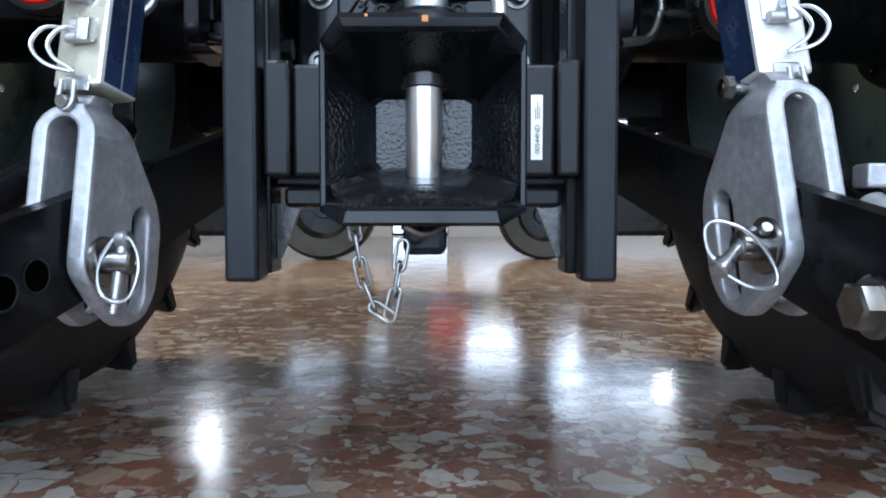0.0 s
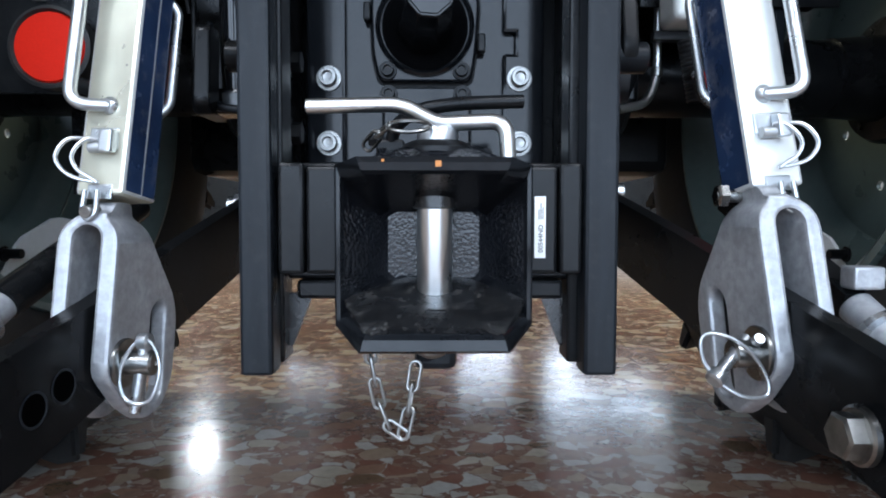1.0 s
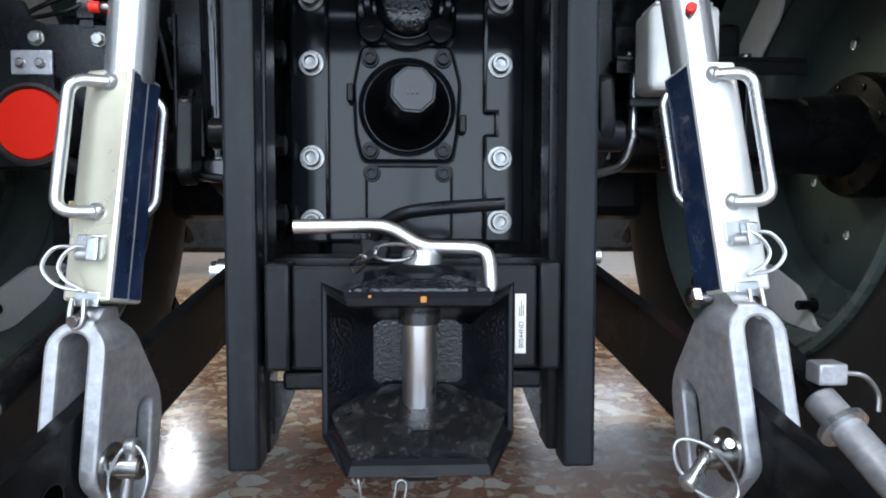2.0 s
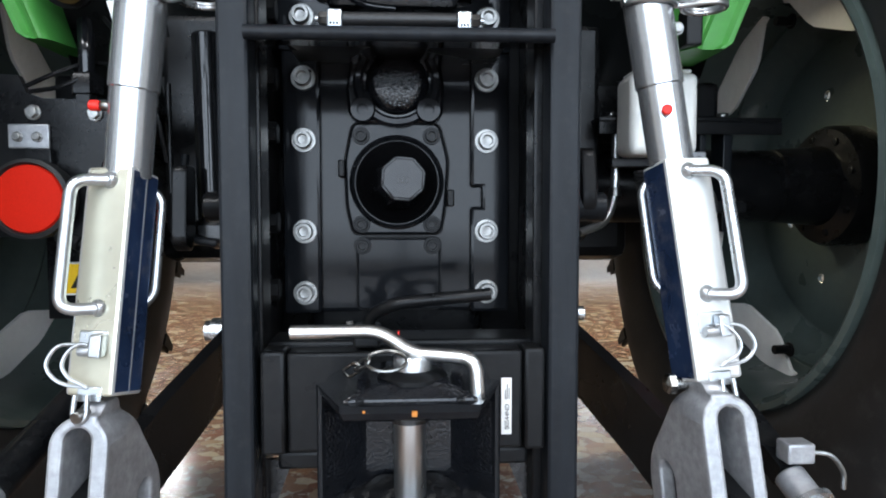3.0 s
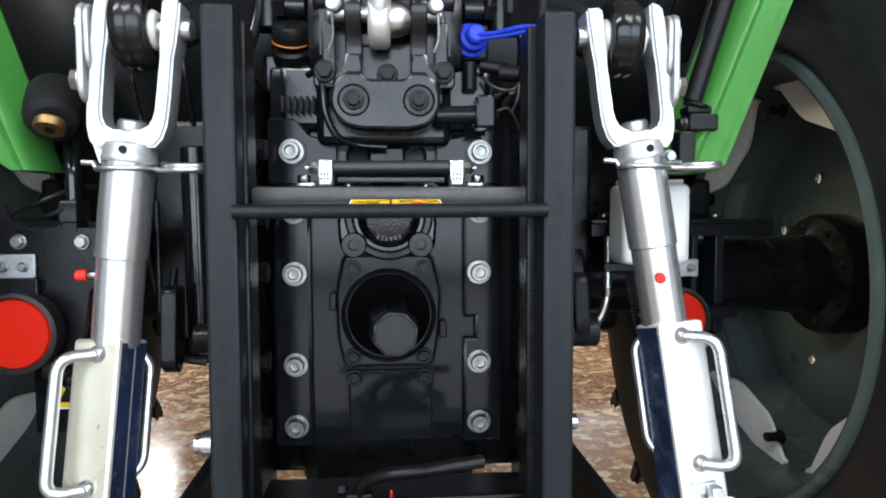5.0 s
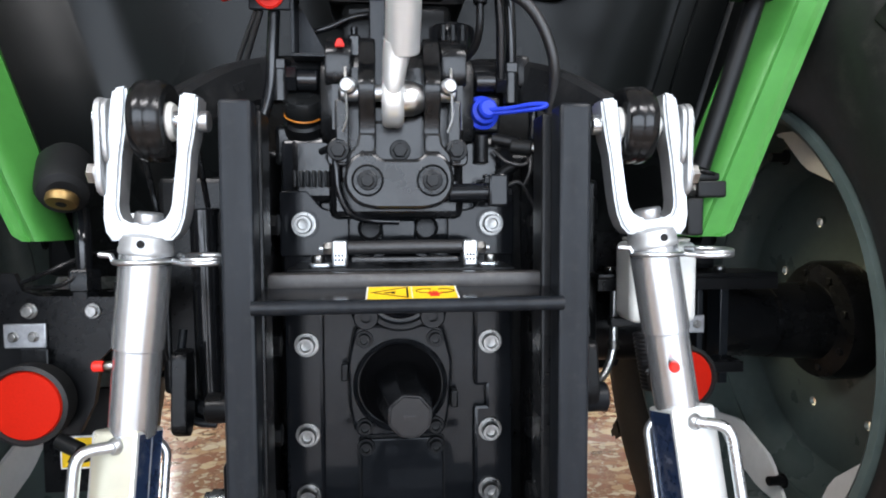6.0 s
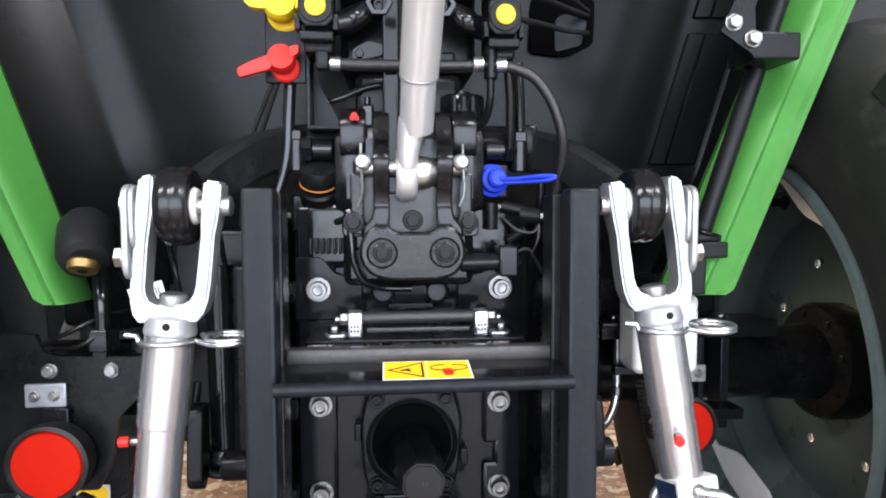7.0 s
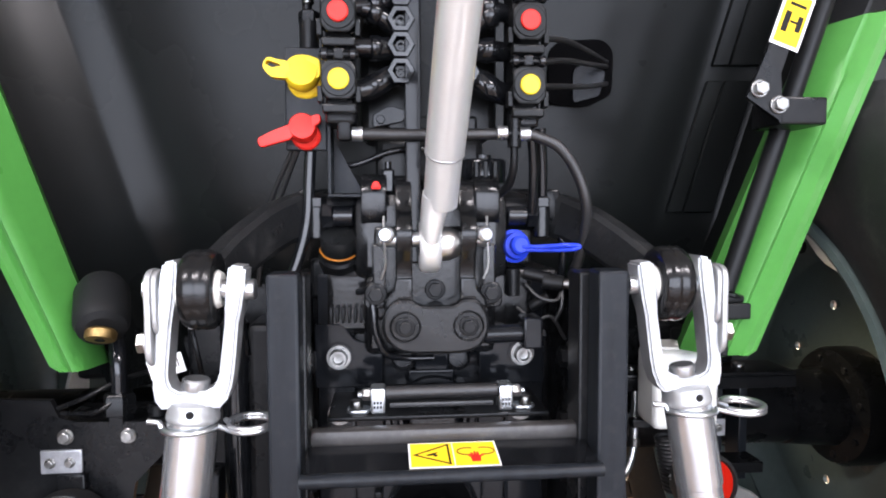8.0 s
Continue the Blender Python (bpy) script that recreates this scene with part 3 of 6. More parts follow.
# ---- rear wheels
def rear_wheel(side):
    X = lambda d: side * d
    c = (0, 1.112, 0.683)
    at = lambda d: (X(d), c[1], c[2])
    o = (side, 0, 0)
    w = None
    tyre_prof = [(0.400, 0.630), (0.418, 0.612), (0.45, 0.596), (0.51, 0.583), (0.57, 0.587), (0.605, 0.600), (0.632, 0.622), (0.645, 0.65),
                 (0.652, 0.72), (0.654, 0.80), (0.652, 0.88), (0.645, 0.95), (0.632, 0.978), (0.605, 1.0), (0.57, 1.013), (0.51, 1.017),
                 (0.45, 1.004), (0.418, 0.988), (0.400, 0.97)]
    tyre = lathe([(r, d) for r, d in tyre_prof], (0, c[1], c[2]), o, 96, close=False)
    w = part("rear_wheel", tyre, M["rubber"], tractor, "large tyre with deep chevron lugs on a grey steel rim")
    n = 19
    for inner in (True, False):
        d0, d1 = (0.592, 0.83) if inner else (1.008, 0.77)
        lug = bmesh.new()
        vs = []
        for k in range(5):
            t = k / 4
            d = d0 + (d1 - d0) * t
            ang = 0.20 * t
            wd = 0.045 - 0.012 * t
            rb = 0.625 if k else 0.585
            rt = 0.682 if k else 0.664
            row = []
            for rr, ww in ((rb, wd * 1.25), (rt, wd * 0.8), (rt, -wd * 0.8), (rb, -wd * 1.25)):
                aa = ang + 0.5 * ww / rr
                row.append(lug.verts.new((X(d), rr * math.cos(aa), rr * math.sin(aa))))
            vs.append(row)
        for r0, r1 in zip(vs, vs[1:]):
            for k in range(4):
                lug.faces.new((r0[k], r0[(k + 1) % 4], r1[(k + 1) % 4], r1[k]))
        lug.faces.new(vs[0])
        lug.faces.new(vs[-1])
        bmesh.ops.recalc_face_normals(lug, faces=lug.faces[:])
        bmesh.ops.bevel(lug, geom=[e for e in lug.edges if e.calc_face_angle(0) > 0.6], offset=0.011, segments=2, affect="EDGES")
        me = mesh("tread_lug", lug, M["rubber"])
        for i in range(n):
            bar = new("tread_lug", me)
            bar.parent = w
            bar.matrix_basis = Matrix.Translation((0, c[1], c[2])) @ Matrix.Rotation(2 * math.pi * (i + (0 if inner else 0.5)) / n, 4, "X")
    prof = [(0.402, 0.632), (0.414, 0.618), (0.412, 0.606), (0.402, 0.604), (0.392, 0.612), (0.384, 0.64), (0.372, 0.66), (0.366, 0.70), (0.358, 0.74), (0.350, 0.83), (0.362, 0.86), (0.38, 0.96)]
    part("rim", lathe(prof, (0, c[1], c[2]), o, 96, close=False), M["rim"], w)
    hole_c = [(0.2 * math.cos(radians(22.5 + 45 * i + 0.5)), 0.2 * math.sin(radians(22.5 + 45 * i + 0.5))) for i in range(8)]
    flat_ring = plate(circle2(c[1], c[2], 0.30, 64), "x", X(0.862), X(0.870), holes=[circle2(c[1], c[2], 0.10, 32)] + [circle2(c[1] + u, c[2] + v, 0.0095, 14) for u, v in hole_c])
    part("wheel_disc", flat_ring, M["rim"], w)
    part("disc_edge", lathe([(0.2995, 0.862), (0.325, 0.852), (0.342, 0.835), (0.352, 0.80), (0.346, 0.80), (0.336, 0.83), (0.32, 0.846), (0.2995, 0.856)], (0, c[1], c[2]), o, 72, close=False), M["rim"], w)
    part("hub", lathe([(0.068, 0.70), (0.075, 0.795), (0.108, 0.803), (0.114, 0.815), (0.114, 0.860)], (0, c[1], c[2]), o, 48), M["black"], w)
    # six broad welded lugs with a bolt each
    for i in range(6):
        mid_a = radians(-70 + 60 * i)
        inner = [(-0.150, 0.325), (-0.135, 0.321), (-0.075, 0.290), (-0.050, 0.283), (0.050, 0.283), (0.075, 0.290), (0.135, 0.321), (0.150, 0.325)]
        tab = bmesh.new()
        rows = []
        for u, v in inner:
            ro = math.sqrt(0.3585 ** 2 - u * u)
            v = min(v, ro - 0.006)
            lift = 0.012 * (ro - v) / 0.11
            rows.append([tab.verts.new((X(q), c[1] + rad_ * math.cos(mid_a) - u * math.sin(mid_a), c[2] + rad_ * math.sin(mid_a) + u * math.cos(mid_a)))
                         for rad_, q in ((ro, 0.736), (v, 0.740 + lift), (v, 0.747 + lift), (ro, 0.743))])
        for r0, r1 in zip(rows, rows[1:]):
            for k in range(4):
                tab.faces.new((r0[k], r0[(k + 1) % 4], r1[(k + 1) % 4], r1[k]))
        tab.faces.new(rows[0])
        tab.faces.new(rows[-1])
        part("rim_lug", tab, M["lug"], w, "welded rim lug, coloured pale for the light on it")
        ba = mid_a - radians(22)
        fasten("lug_bolt", HEXB, w, (X(0.744), c[1] + 0.311 * math.cos(ba), c[2] + 0.311 * math.sin(ba)), (-side, 0, 0), 0.9)
        part("lug_stud", rod((X(0.744), c[1] + 0.311 * math.cos(ba), c[2] + 0.311 * math.sin(ba)), (X(0.712), c[1] + 0.311 * math.cos(ba), c[2] + 0.311 * math.sin(ba)), 0.009, 12), M["black"], w)
    for i in range(8):
        a = radians(45 * i + 30)
        fasten("wheel_nut", HEXB, w, (X(0.803), c[1] + 0.091 * math.cos(a), c[2] + 0.091 * math.sin(a)), (-side, 0, 0), 0.6)
    return w


rear_wheel(1)
rear_wheel(-1)


# ---- mudguards: black inner shells with green edges
def fender(side):
    xs = lambda v: side * v
    bm = bmesh.new()
    edge = ((0.80, 0.45, 0.90), (0.866, 0.470, 0.895), (0.95, 0.497, 0.89), (1.0, 0.515, 0.888), (1.05, 0.531, 0.885), (1.1, 0.547, 0.882), (1.25, 0.593, 0.872), (1.35, 0.624, 0.863), (1.45, 0.655, 0.855), (1.7, 0.73, 0.83))
    rows = []
    for z, xe, ye in edge:
        lean = -0.08 * (z - 1.1) + 0.06 * min(max((1.02 - z) / 0.1, 0.0), 1.0)
        # the inner panel turns slightly outwards up to a crease, beyond which the shell folds forwards
        if side < 0:
            k = 0.450 + 0.30 * (z - 1.1)
            row = [(0.0, 0.93), (0.20, 0.932), (k - 0.13, 0.959), (k - 0.08, 0.974), (k - 0.055, 0.9795), (k - 0.035, 0.9785), (k - 0.018, 0.9750), (k - 0.006, 0.9710), (k, 0.9680), (k + 0.004, 0.9645)]
        else:
            k = 0.4395 + 0.27 * (z - 1.1)
            row = [(0.0, 0.995), (0.15, 1.0), (k - 0.10, 1.028), (k - 0.02, 1.042), (k - 0.006, 1.043), (k, 1.042), (k + 0.045, 1.0385), (k + 0.09, 1.034), (k + 0.096, 1.030)]
        row = [(x, y + lean) for x, y in row]
        x1, y1 = row[-1]
        row += [(x1 + (xe - x1) * t, y1 + (ye - y1) * t + 0.006 * math.sin(math.pi * t)) for t in (0.25, 0.5, 0.75, 1.0)]
        rows.append([bm.verts.new((xs(x), y, z)) for x, y in row])
    for a, b in zip(rows, rows[1:]):
        for i in range(len(a) - 1):
            bm.faces.new((a[i], a[i + 1], b[i + 1], b[i]))
    got = bmesh.ops.extrude_face_region(bm, geom=bm.faces[:])
    bmesh.ops.translate(bm, verts=[g for g in got["geom"] if isinstance(g, bmesh.types.BMVert)], vec=(0, 0.02, 0))
    f = part("mudguard", bm, M["shell"], tractor, "smooth black mudguard shell beside the wheel", True)
    if side > 0:
        for z0, z1 in ((1.06, 1.285), (1.31, 1.60)):
            k0, k1 = 0.4395 + 0.27 * (z0 - 1.1), 0.4395 + 0.27 * (z1 - 1.1)
            for u0, u1 in ((0.003, 0.0316), (0.0329, 0.085)):
                pad = bmesh.new()
                cs = [[pad.verts.new((k + u, 1.0405 - 0.08 * (z - 1.1) - 0.09 * u - d, z)) for k, z, u in ((k0, z0, u0), (k0, z0, u1), (k1, z1, u1), (k1, z1, u0))] for d in (0.0055, -0.002)]
                pad.faces.new(cs[0])
                pad.faces.new(cs[1][::-1])
                for i in range(4):
                    pad.faces.new((cs[0][i], cs[0][(i + 1) % 4], cs[1][(i + 1) % 4], cs[1][i]))
                bmesh.ops.recalc_face_normals(pad, faces=pad.faces[:])
                bmesh.ops.bevel(pad, geom=pad.edges[:], offset=0.002, segments=2, affect="EDGES")
                part("shell_panel", pad, M["shell"], f, "raised black panel of the mudguard shell")
    # green edge: a folded strip that runs up and outwards, with a raised panel on its lower part and a black cap above
    def strip(heights, cap):
        bm = bmesh.new()
        rows = []
        for z in heights:
            h = z - 0.866
            y = 0.812 - 0.08 * h + cap
            if side > 0:
                ridge, c, a = 0.417 + 0.371 * h, 0.468 + 0.366 * h, 0.379 + 0.371 * h
            else:
                ridge, c, a = 0.462 + 0.355 * h, 0.491 + 0.377 * h, 0.440 + 0.302 * h
            c -= max(0.0, 0.009 - (z - 0.858) * 1.2)
            lip = 0.0045 * min(max((1.255 - z) / 0.012, 0.0), 1.0)
            sec = [(a + 0.030, 0.12), (a, 0.050), (ridge - 0.012, 0.010), (ridge - 0.005, 0.001 - lip * 0.5), (ridge, -lip), (ridge + 0.004, 0.001 - lip * 0.6),
                   (ridge + 0.009, 0.003), (c - 0.016, 0.004), (c - 0.010, -0.002), (c - 0.003, -0.002), (c, 0.003), (c, 0.10)]
            rise = 0.25 * max(z - 1.3, 0.0) / 0.038 if not cap else 0.25
            rows.append([bm.verts.new((xs(u), y + v, z + rise * (u - ridge))) for u, v in sec])
        for r0, r1 in zip(rows, rows[1:]):
            for i in range(len(sec) - 1):
                bm.faces.new((r0[i], r0[i + 1], r1[i + 1], r1[i]))
        bm.faces.new(rows[0])
        bm.faces.new(rows[-1])
        return bm

    part("green_edge", strip((0.858, 0.862, 0.866, 0.886, 0.92, 0.98, 1.04, 1.10, 1.16, 1.22, 1.243, 1.255, 1.28, 1.30, 1.318, 1.327), 0.0), M["green"], f, "bright green painted mudguard edge")
    part("edge_cap", strip((1.3285, 1.40, 1.50, 1.60, 1.70), 0.003), M["plastic"], f, "black plastic cap above the green edge")
    return f


fender_r = fender(1)
fender_l = fender(-1)


# ---- lift arms of the hydraulic lift
def lift_arm(side):
    s = side
    eye = (0.250, 0.628, 0.985) if s > 0 else (-0.246, 0.625, 0.985)
    path = smooth_path([(0.105 * s, 0.815, 1.064), (0.150 * s, 0.80, 1.062), (0.190 * s, 0.757, 1.047), (0.225 * s, 0.705, 1.016), (eye[0], eye[1] + 0.035, eye[2] + 0.002)], 5)
    n = len(path)
    bm = bmesh.new()
    rows = []
    for i, q in enumerate(path):
        d = (path[min(i + 1, n - 1)] - path[max(i - 1, 0)]).normalized()
        across = d.cross(Vector((0, 0, 1))).normalized()
        up = across.cross(d)
        f = i / (n - 1)
        hw, hh = 0.017 - 0.004 * f, 0.030 - 0.006 * f
        rows.append([bm.verts.new(q + across * hw * a + up * hh * b) for a, b in ((-1, -0.75), (-0.7, -1), (0.7, -1), (1, -0.75), (1, 0.75), (0.7, 1), (-0.7, 1), (-1, 0.75))])
    for r0, r1 in zip(rows, rows[1:]):
        for i in range(8):
            bm.faces.new((r0[i], r0[(i + 1) % 8], r1[(i + 1) % 8], r1[i]))
    bm.faces.new(rows[0])
    bm.faces.new(rows[-1])
    arm = part("lift_arm", bm, M["arm"], tractor, "black cast lift arm")
    mid_q, d = path[int(n * 0.55)], (path[int(n * 0.55) + 1] - path[int(n * 0.55)]).normalized()
    face = d.cross(Vector((0, 0, 1))).normalized()
    face = face if face.y < 0 else -face
    for i in range(3):
        part("raised_letter", place(box(-0.0022, 0.0022, -0.001, 0.001, -0.0045, 0.0045, 0.0006), axes(mid_q + face * 0.0155 + d * (i - 1) * 0.008 * s, d * s, -face, d.cross(face) if d.cross(face).z > 0 else -d.cross(face))), M["arm"], arm)
    part("eye", lathe([(0.019, -0.015), (0.031, -0.0170), (0.0370, -0.0155), (0.0402, -0.011), (0.0412, -0.004), (0.0402, -0.001), (0.0402, 0.001), (0.0412, 0.004), (0.0402, 0.011), (0.0370, 0.0155), (0.031, 0.0170), (0.019, 0.015)], Vector(eye) - Vector((0.003 * s, 0, 0)), (1, 0, 0), 40, close=False), M["casting"], arm)
    part("bush", lathe([(0.009, -0.0225), (0.017, -0.0225), (0.0215, -0.015), (0.0215, 0.015), (0.017, 0.0225), (0.009, 0.0225)], eye, (1, 0, 0), 28), M["white"], arm, "pale bush in the eye")


lift_arm(1)
lift_arm(-1)


# ---------------------------------------------------------------- sliding hitch frame
ladder = thing("hitch_frame", (0.008, 0.61, 0.28), "dark grey painted ladder-type hitch frame with two upright rails", "hitch frame")
for x0, x1, b0, b1, p0, p1 in ((-0.1755, -0.1435, -0.172, -0.141, -0.172, -0.160), (0.159, 0.192, 0.150, 0.188, 0.176, 0.188)):
    r = part("rail", box(x0, x1, 0.592, 0.628, 0.281, 1.003, 0.004), M["frame"], ladder)
    part("rail_web", box(b0, b1, 0.6285, 0.672, 0.286, 0.998, 0.003), M["black"], r)
    part("side_plate", box(p0, p1, 0.6725, 0.86, 0.40, 0.97, 0.003), M["black"], r)
    side = 1 if x0 > 0 else -1
    for z in (0.879, 0.795, 0.73, 0.62, 0.536):
        fasten("side_bolt", HEXB, r, ((p0 if side > 0 else p1), 0.745, z), (-side, 0, 0), 1.2, random.uniform(0, 60))
    gx = b1 if side < 0 else b0
    tri = [(gx - side * 0.0005, 0.356), (gx - side * 0.026, 0.356), (gx - side * 0.004, 0.300), (gx - side * 0.0005, 0.300)]
    part("gusset", plate(tri, "y", 0.650, 0.658), M["castdust"], r, "dull grey gusset")
bm = box(-0.140, 0.158, 0.634, 0.654, 0.812, 0.830, 0.005)
cross = part("cross_member", bm, M["worn"], ladder, "dull grey cross member with worn paint")
sh = plate([(0.573, 0.7985), (0.632, 0.8070), (0.632, 0.8150), (0.573, 0.8065)], "x", -0.1415, 0.158)
part("shelf_plate", sh, M["gloss"], cross)
part("front_lip", tube([(-0.1425, 0.571, 0.8035), (0.158, 0.571, 0.8045)], 0.0070, 14), M["frame"], cross)
# warning sticker lying on the shelf plate
TILT_M = Matrix.Translation((0.0105, 0.6045, 0.8125)) @ Matrix.Rotation(math.atan2(0.0085, 0.059), 4, "X")


def flat(x0, x1, y0, y1, h0, h1, m):
    return place(box(x0, x1, y0, y1, h0, h1), m)


stick = part("warning_sticker", flat(-0.0465, 0.0465, -0.0245, 0.0245, -0.0012, 0.0, TILT_M), M["paper"], cross, "yellow warning sticker with black pictograms")
for a, b in ((-0.0447, -0.0008), (0.0003, 0.0447)):
    part("panel", flat(a, b, -0.0227, 0.0227, 0.0, 0.0003, TILT_M), M["sticker"], stick)

# damper rod on its two clamps behind the cross member
damper = thing("damper_rod", (0.006, 0.69, 0.835), "short black rod held by two zinc clamps behind the cross member", "rod")
part("bar", rod((-0.060, 0.692, 0.8535), (0.072, 0.692, 0.8545), 0.0078, 20), M["hose"], damper)
part("lower_bar", box(-0.055, 0.067, 0.688, 0.70, 0.8365, 0.8425, 0.0015), M["hose"], damper)
part("bracket", box(-0.125, 0.13, 0.675, 0.789, 0.826, 0.8315, 0.002), M["black"], damper)
for s, x in ((-1, -0.068), (1, 0.0805)):
    cl = part("clamp", box(x - 0.0085, x + 0.0085, 0.680, 0.706, 0.8318, 0.862, 0.003), M["zinc"], damper)
    part("tab", plate(rounded([(x + s * 0.0085, 0.683), (x + s * 0.036, 0.683), (x + s * 0.036, 0.706), (x + s * 0.0085, 0.706)], 0.010), "z", 0.8318, 0.836, bevel=0.001), M["zinc"], cl)
    part("nut", lathe([(0.0075, 0), (0.0075, 0.008), (0.006, 0.0095)], (x + s * 0.025, 0.694, 0.836), (0, 0, 1), 6), M["bolt"], cl)
    part("nut", lathe([(0.0075, 0), (0.0075, 0.008), (0.006, 0.010)], (x + s * 0.0085, 0.690, 0.853), (s, 0, 0), 6), M["bolt"], cl)
    part("stub", rod((x + s * 0.0165, 0.690, 0.853), (x + s * 0.023, 0.690, 0.853), 0.0035, 12), M["zinc"], cl)
    for k in range(3):
        for j in range(2):
            part("clamp_slot", box(x - 0.005 + k * 0.0036, x - 0.0028 + k * 0.0036, 0.6793, 0.6803, 0.839 + j * 0.005, 0.842 + j * 0.005), M["ink"], cl)

# ---------------------------------------------------------------- tow hitch
hitch = thing("tow_hitch", (0.014, 0.62, 0.34), "black cast tow jaw with a bright steel pin", "tow hitch")


def jaw():
    """A flared mouth whose top and bottom lips stand forward of its side walls."""
    bm = bmesh.new()

    def loop(x0, x1, xs0, xs1, zt, zst, zsb, zb, yt, ys, yb):
        pts = [(x0, yt, zt), (x1, yt, zt), (xs1, ys, zst), (xs1, ys, zsb), (x1, yb, zb), (x0, yb, zb), (xs0, ys, zsb), (xs0, ys, zst)]
        return [bm.verts.new(q) for q in pts]

    chain = [loop(-0.020, 0.046, -0.027, 0.053, 0.4405, 0.436, 0.388, 0.380, 0.543, 0.539, 0.545),
             loop(-0.024, 0.050, -0.033, 0.059, 0.4430, 0.437, 0.386, 0.378, 0.536, 0.534, 0.538),
             loop(-0.037, 0.065, -0.0615, 0.0880, 0.4665, 0.4655, 0.356, 0.3485, 0.4375, 0.507, 0.4475),
             loop(-0.0385, 0.0665, -0.0640, 0.0905, 0.4690, 0.4690, 0.352, 0.3450, 0.4335, 0.5035, 0.4435),
             loop(-0.0405, 0.0685, -0.0670, 0.0935, 0.4745, 0.4775, 0.350, 0.3370, 0.4325, 0.5030, 0.4425),
             loop(-0.0420, 0.0700, -0.0690, 0.0955, 0.4790, 0.4790, 0.346, 0.3345, 0.4365, 0.5070, 0.4465),
             loop(-0.046, 0.074, -0.0695, 0.0960, 0.4755, 0.474, 0.347, 0.338, 0.470, 0.53, 0.48),
             loop(-0.058, 0.086, -0.0685, 0.0955, 0.468, 0.464, 0.356, 0.350, 0.56, 0.57, 0.56),
             loop(-0.058, 0.086, -0.0685, 0.0955, 0.468, 0.462, 0.362, 0.356, 0.615, 0.615, 0.615)]
    for a, b in zip(chain, chain[1:]):
        for i in range(8):
            bm.faces.new((a[i], a[(i + 1) % 8], b[(i + 1) % 8], b[i]))
    bm.faces.new(chain[0])
    bm.faces.new(chain[-1])
    return bm


jaw_ob = part("jaw", jaw(), M["cast"], hitch, "glossy black cast jaw with a rough inner skin")
jaw_ob.data.materials.append(M["housing"])
for p in jaw_ob.data.polygons:
    if p.index // 8 in (2, 3, 4, 5):
        p.material_index = 1
def lip():
    """The sloping dusty tongue of the lower jaw."""
    bm = bmesh.new()
    rows = []
    for y, x0, x1, z in ((0.4465, -0.037, 0.065, 0.3525), (0.453, -0.0400, 0.0680, 0.3565), (0.462, -0.0440, 0.0720, 0.3605), (0.475, -0.0495, 0.0775, 0.3645), (0.492, -0.0565, 0.0845, 0.3685), (0.506, -0.0610, 0.0885, 0.3730), (0.517, -0.051, 0.079, 0.3775), (0.527, -0.0405, 0.0685, 0.3800), (0.538, -0.026, 0.054, 0.3820)):
        n = 7
        rows.append([bm.verts.new((x0 + (x1 - x0) * i / (n - 1), y, z + 0.0015 * math.sin(math.pi * i / (n - 1)) - (0.006 if i in (0, n - 1) else 0.0))) for i in range(n)])
    for a, c in zip(rows, rows[1:]):
        for i in range(6):
            bm.faces.new((a[i], a[i + 1], c[i + 1], c[i]))
    got = bmesh.ops.extrude_face_region(bm, geom=bm.faces[:])
    bmesh.ops.translate(bm, verts=[g for g in got["geom"] if isinstance(g, bmesh.types.BMVert)], vec=(0, 0.004, -0.006))
    return bm


part("lower_lip", lip(), M["castdust"], jaw_ob, "dusty worn lower jaw")
part("cast_mark", place(plate(rounded([(-0.0085, -0.006), (0.0085, -0.006), (0.0085, 0.006), (-0.0085, 0.006)], 0.001, 2), "z", 0.0, 0.0009, holes=[[(-0.0072, -0.0047), (0.0072, -0.0047), (0.0072, 0.0047), (-0.0072, 0.0047)]]), Matrix.Translation((0.0150, 0.4600, 0.3617)) @ Matrix.Rotation(0.44, 4, "X")), M["castdust"], jaw_ob)
for k in range(3):
    part("cast_mark", place(box(-0.0055 + k * 0.0042, -0.0028 + k * 0.0042, -0.0036, 0.0036, 0, 0.0009), Matrix.Translation((0.0150, 0.4600, 0.3617)) @ Matrix.Rotation(0.44, 4, "X")), M["castdust"], jaw_ob)
tower = bmesh.new()
rows = []
for x0, x1, y0, y1, z in ((-0.044, 0.073, 0.450, 0.56, 0.4700), (-0.042, 0.071, 0.452, 0.56, 0.4780), (-0.013, 0.046, 0.468, 0.55, 0.4885), (-0.010, 0.043, 0.471, 0.548, 0.4900)):
    rows.append([tower.verts.new(q) for q in ((x0, y0, z), (x1, y0, z), (x1, y1, z), (x0, y1, z))])
for r0, r1 in zip(rows, rows[1:]):
    for k in range(4):
        tower.faces.new((r0[k], r0[(k + 1) % 4], r1[(k + 1) % 4], r1[k]))
tower.faces.new(rows[0])
tower.faces.new(rows[-1])
bmesh.ops.recalc_face_normals(tower, faces=tower.faces[:])
bmesh.ops.bevel(tower, geom=[e for e in tower.edges if e.calc_face_angle(0) > 0.4], offset=0.0022, segments=2, affect="EDGES")
jt = part("pin_tower", tower, M["cast"], hitch, "black cast tower that carries the pin")
for x0 in (-0.031, 0.059):
    s = 1 if x0 < 0 else -1
    wing = plate([(0.448, 0.4775), (0.505, 0.4775), (0.505, 0.490), (0.480, 0.490)], "x", x0, x0 + 0.008 * s, bevel=0.0015)
    part("wing", wing, M["cast"], jt)
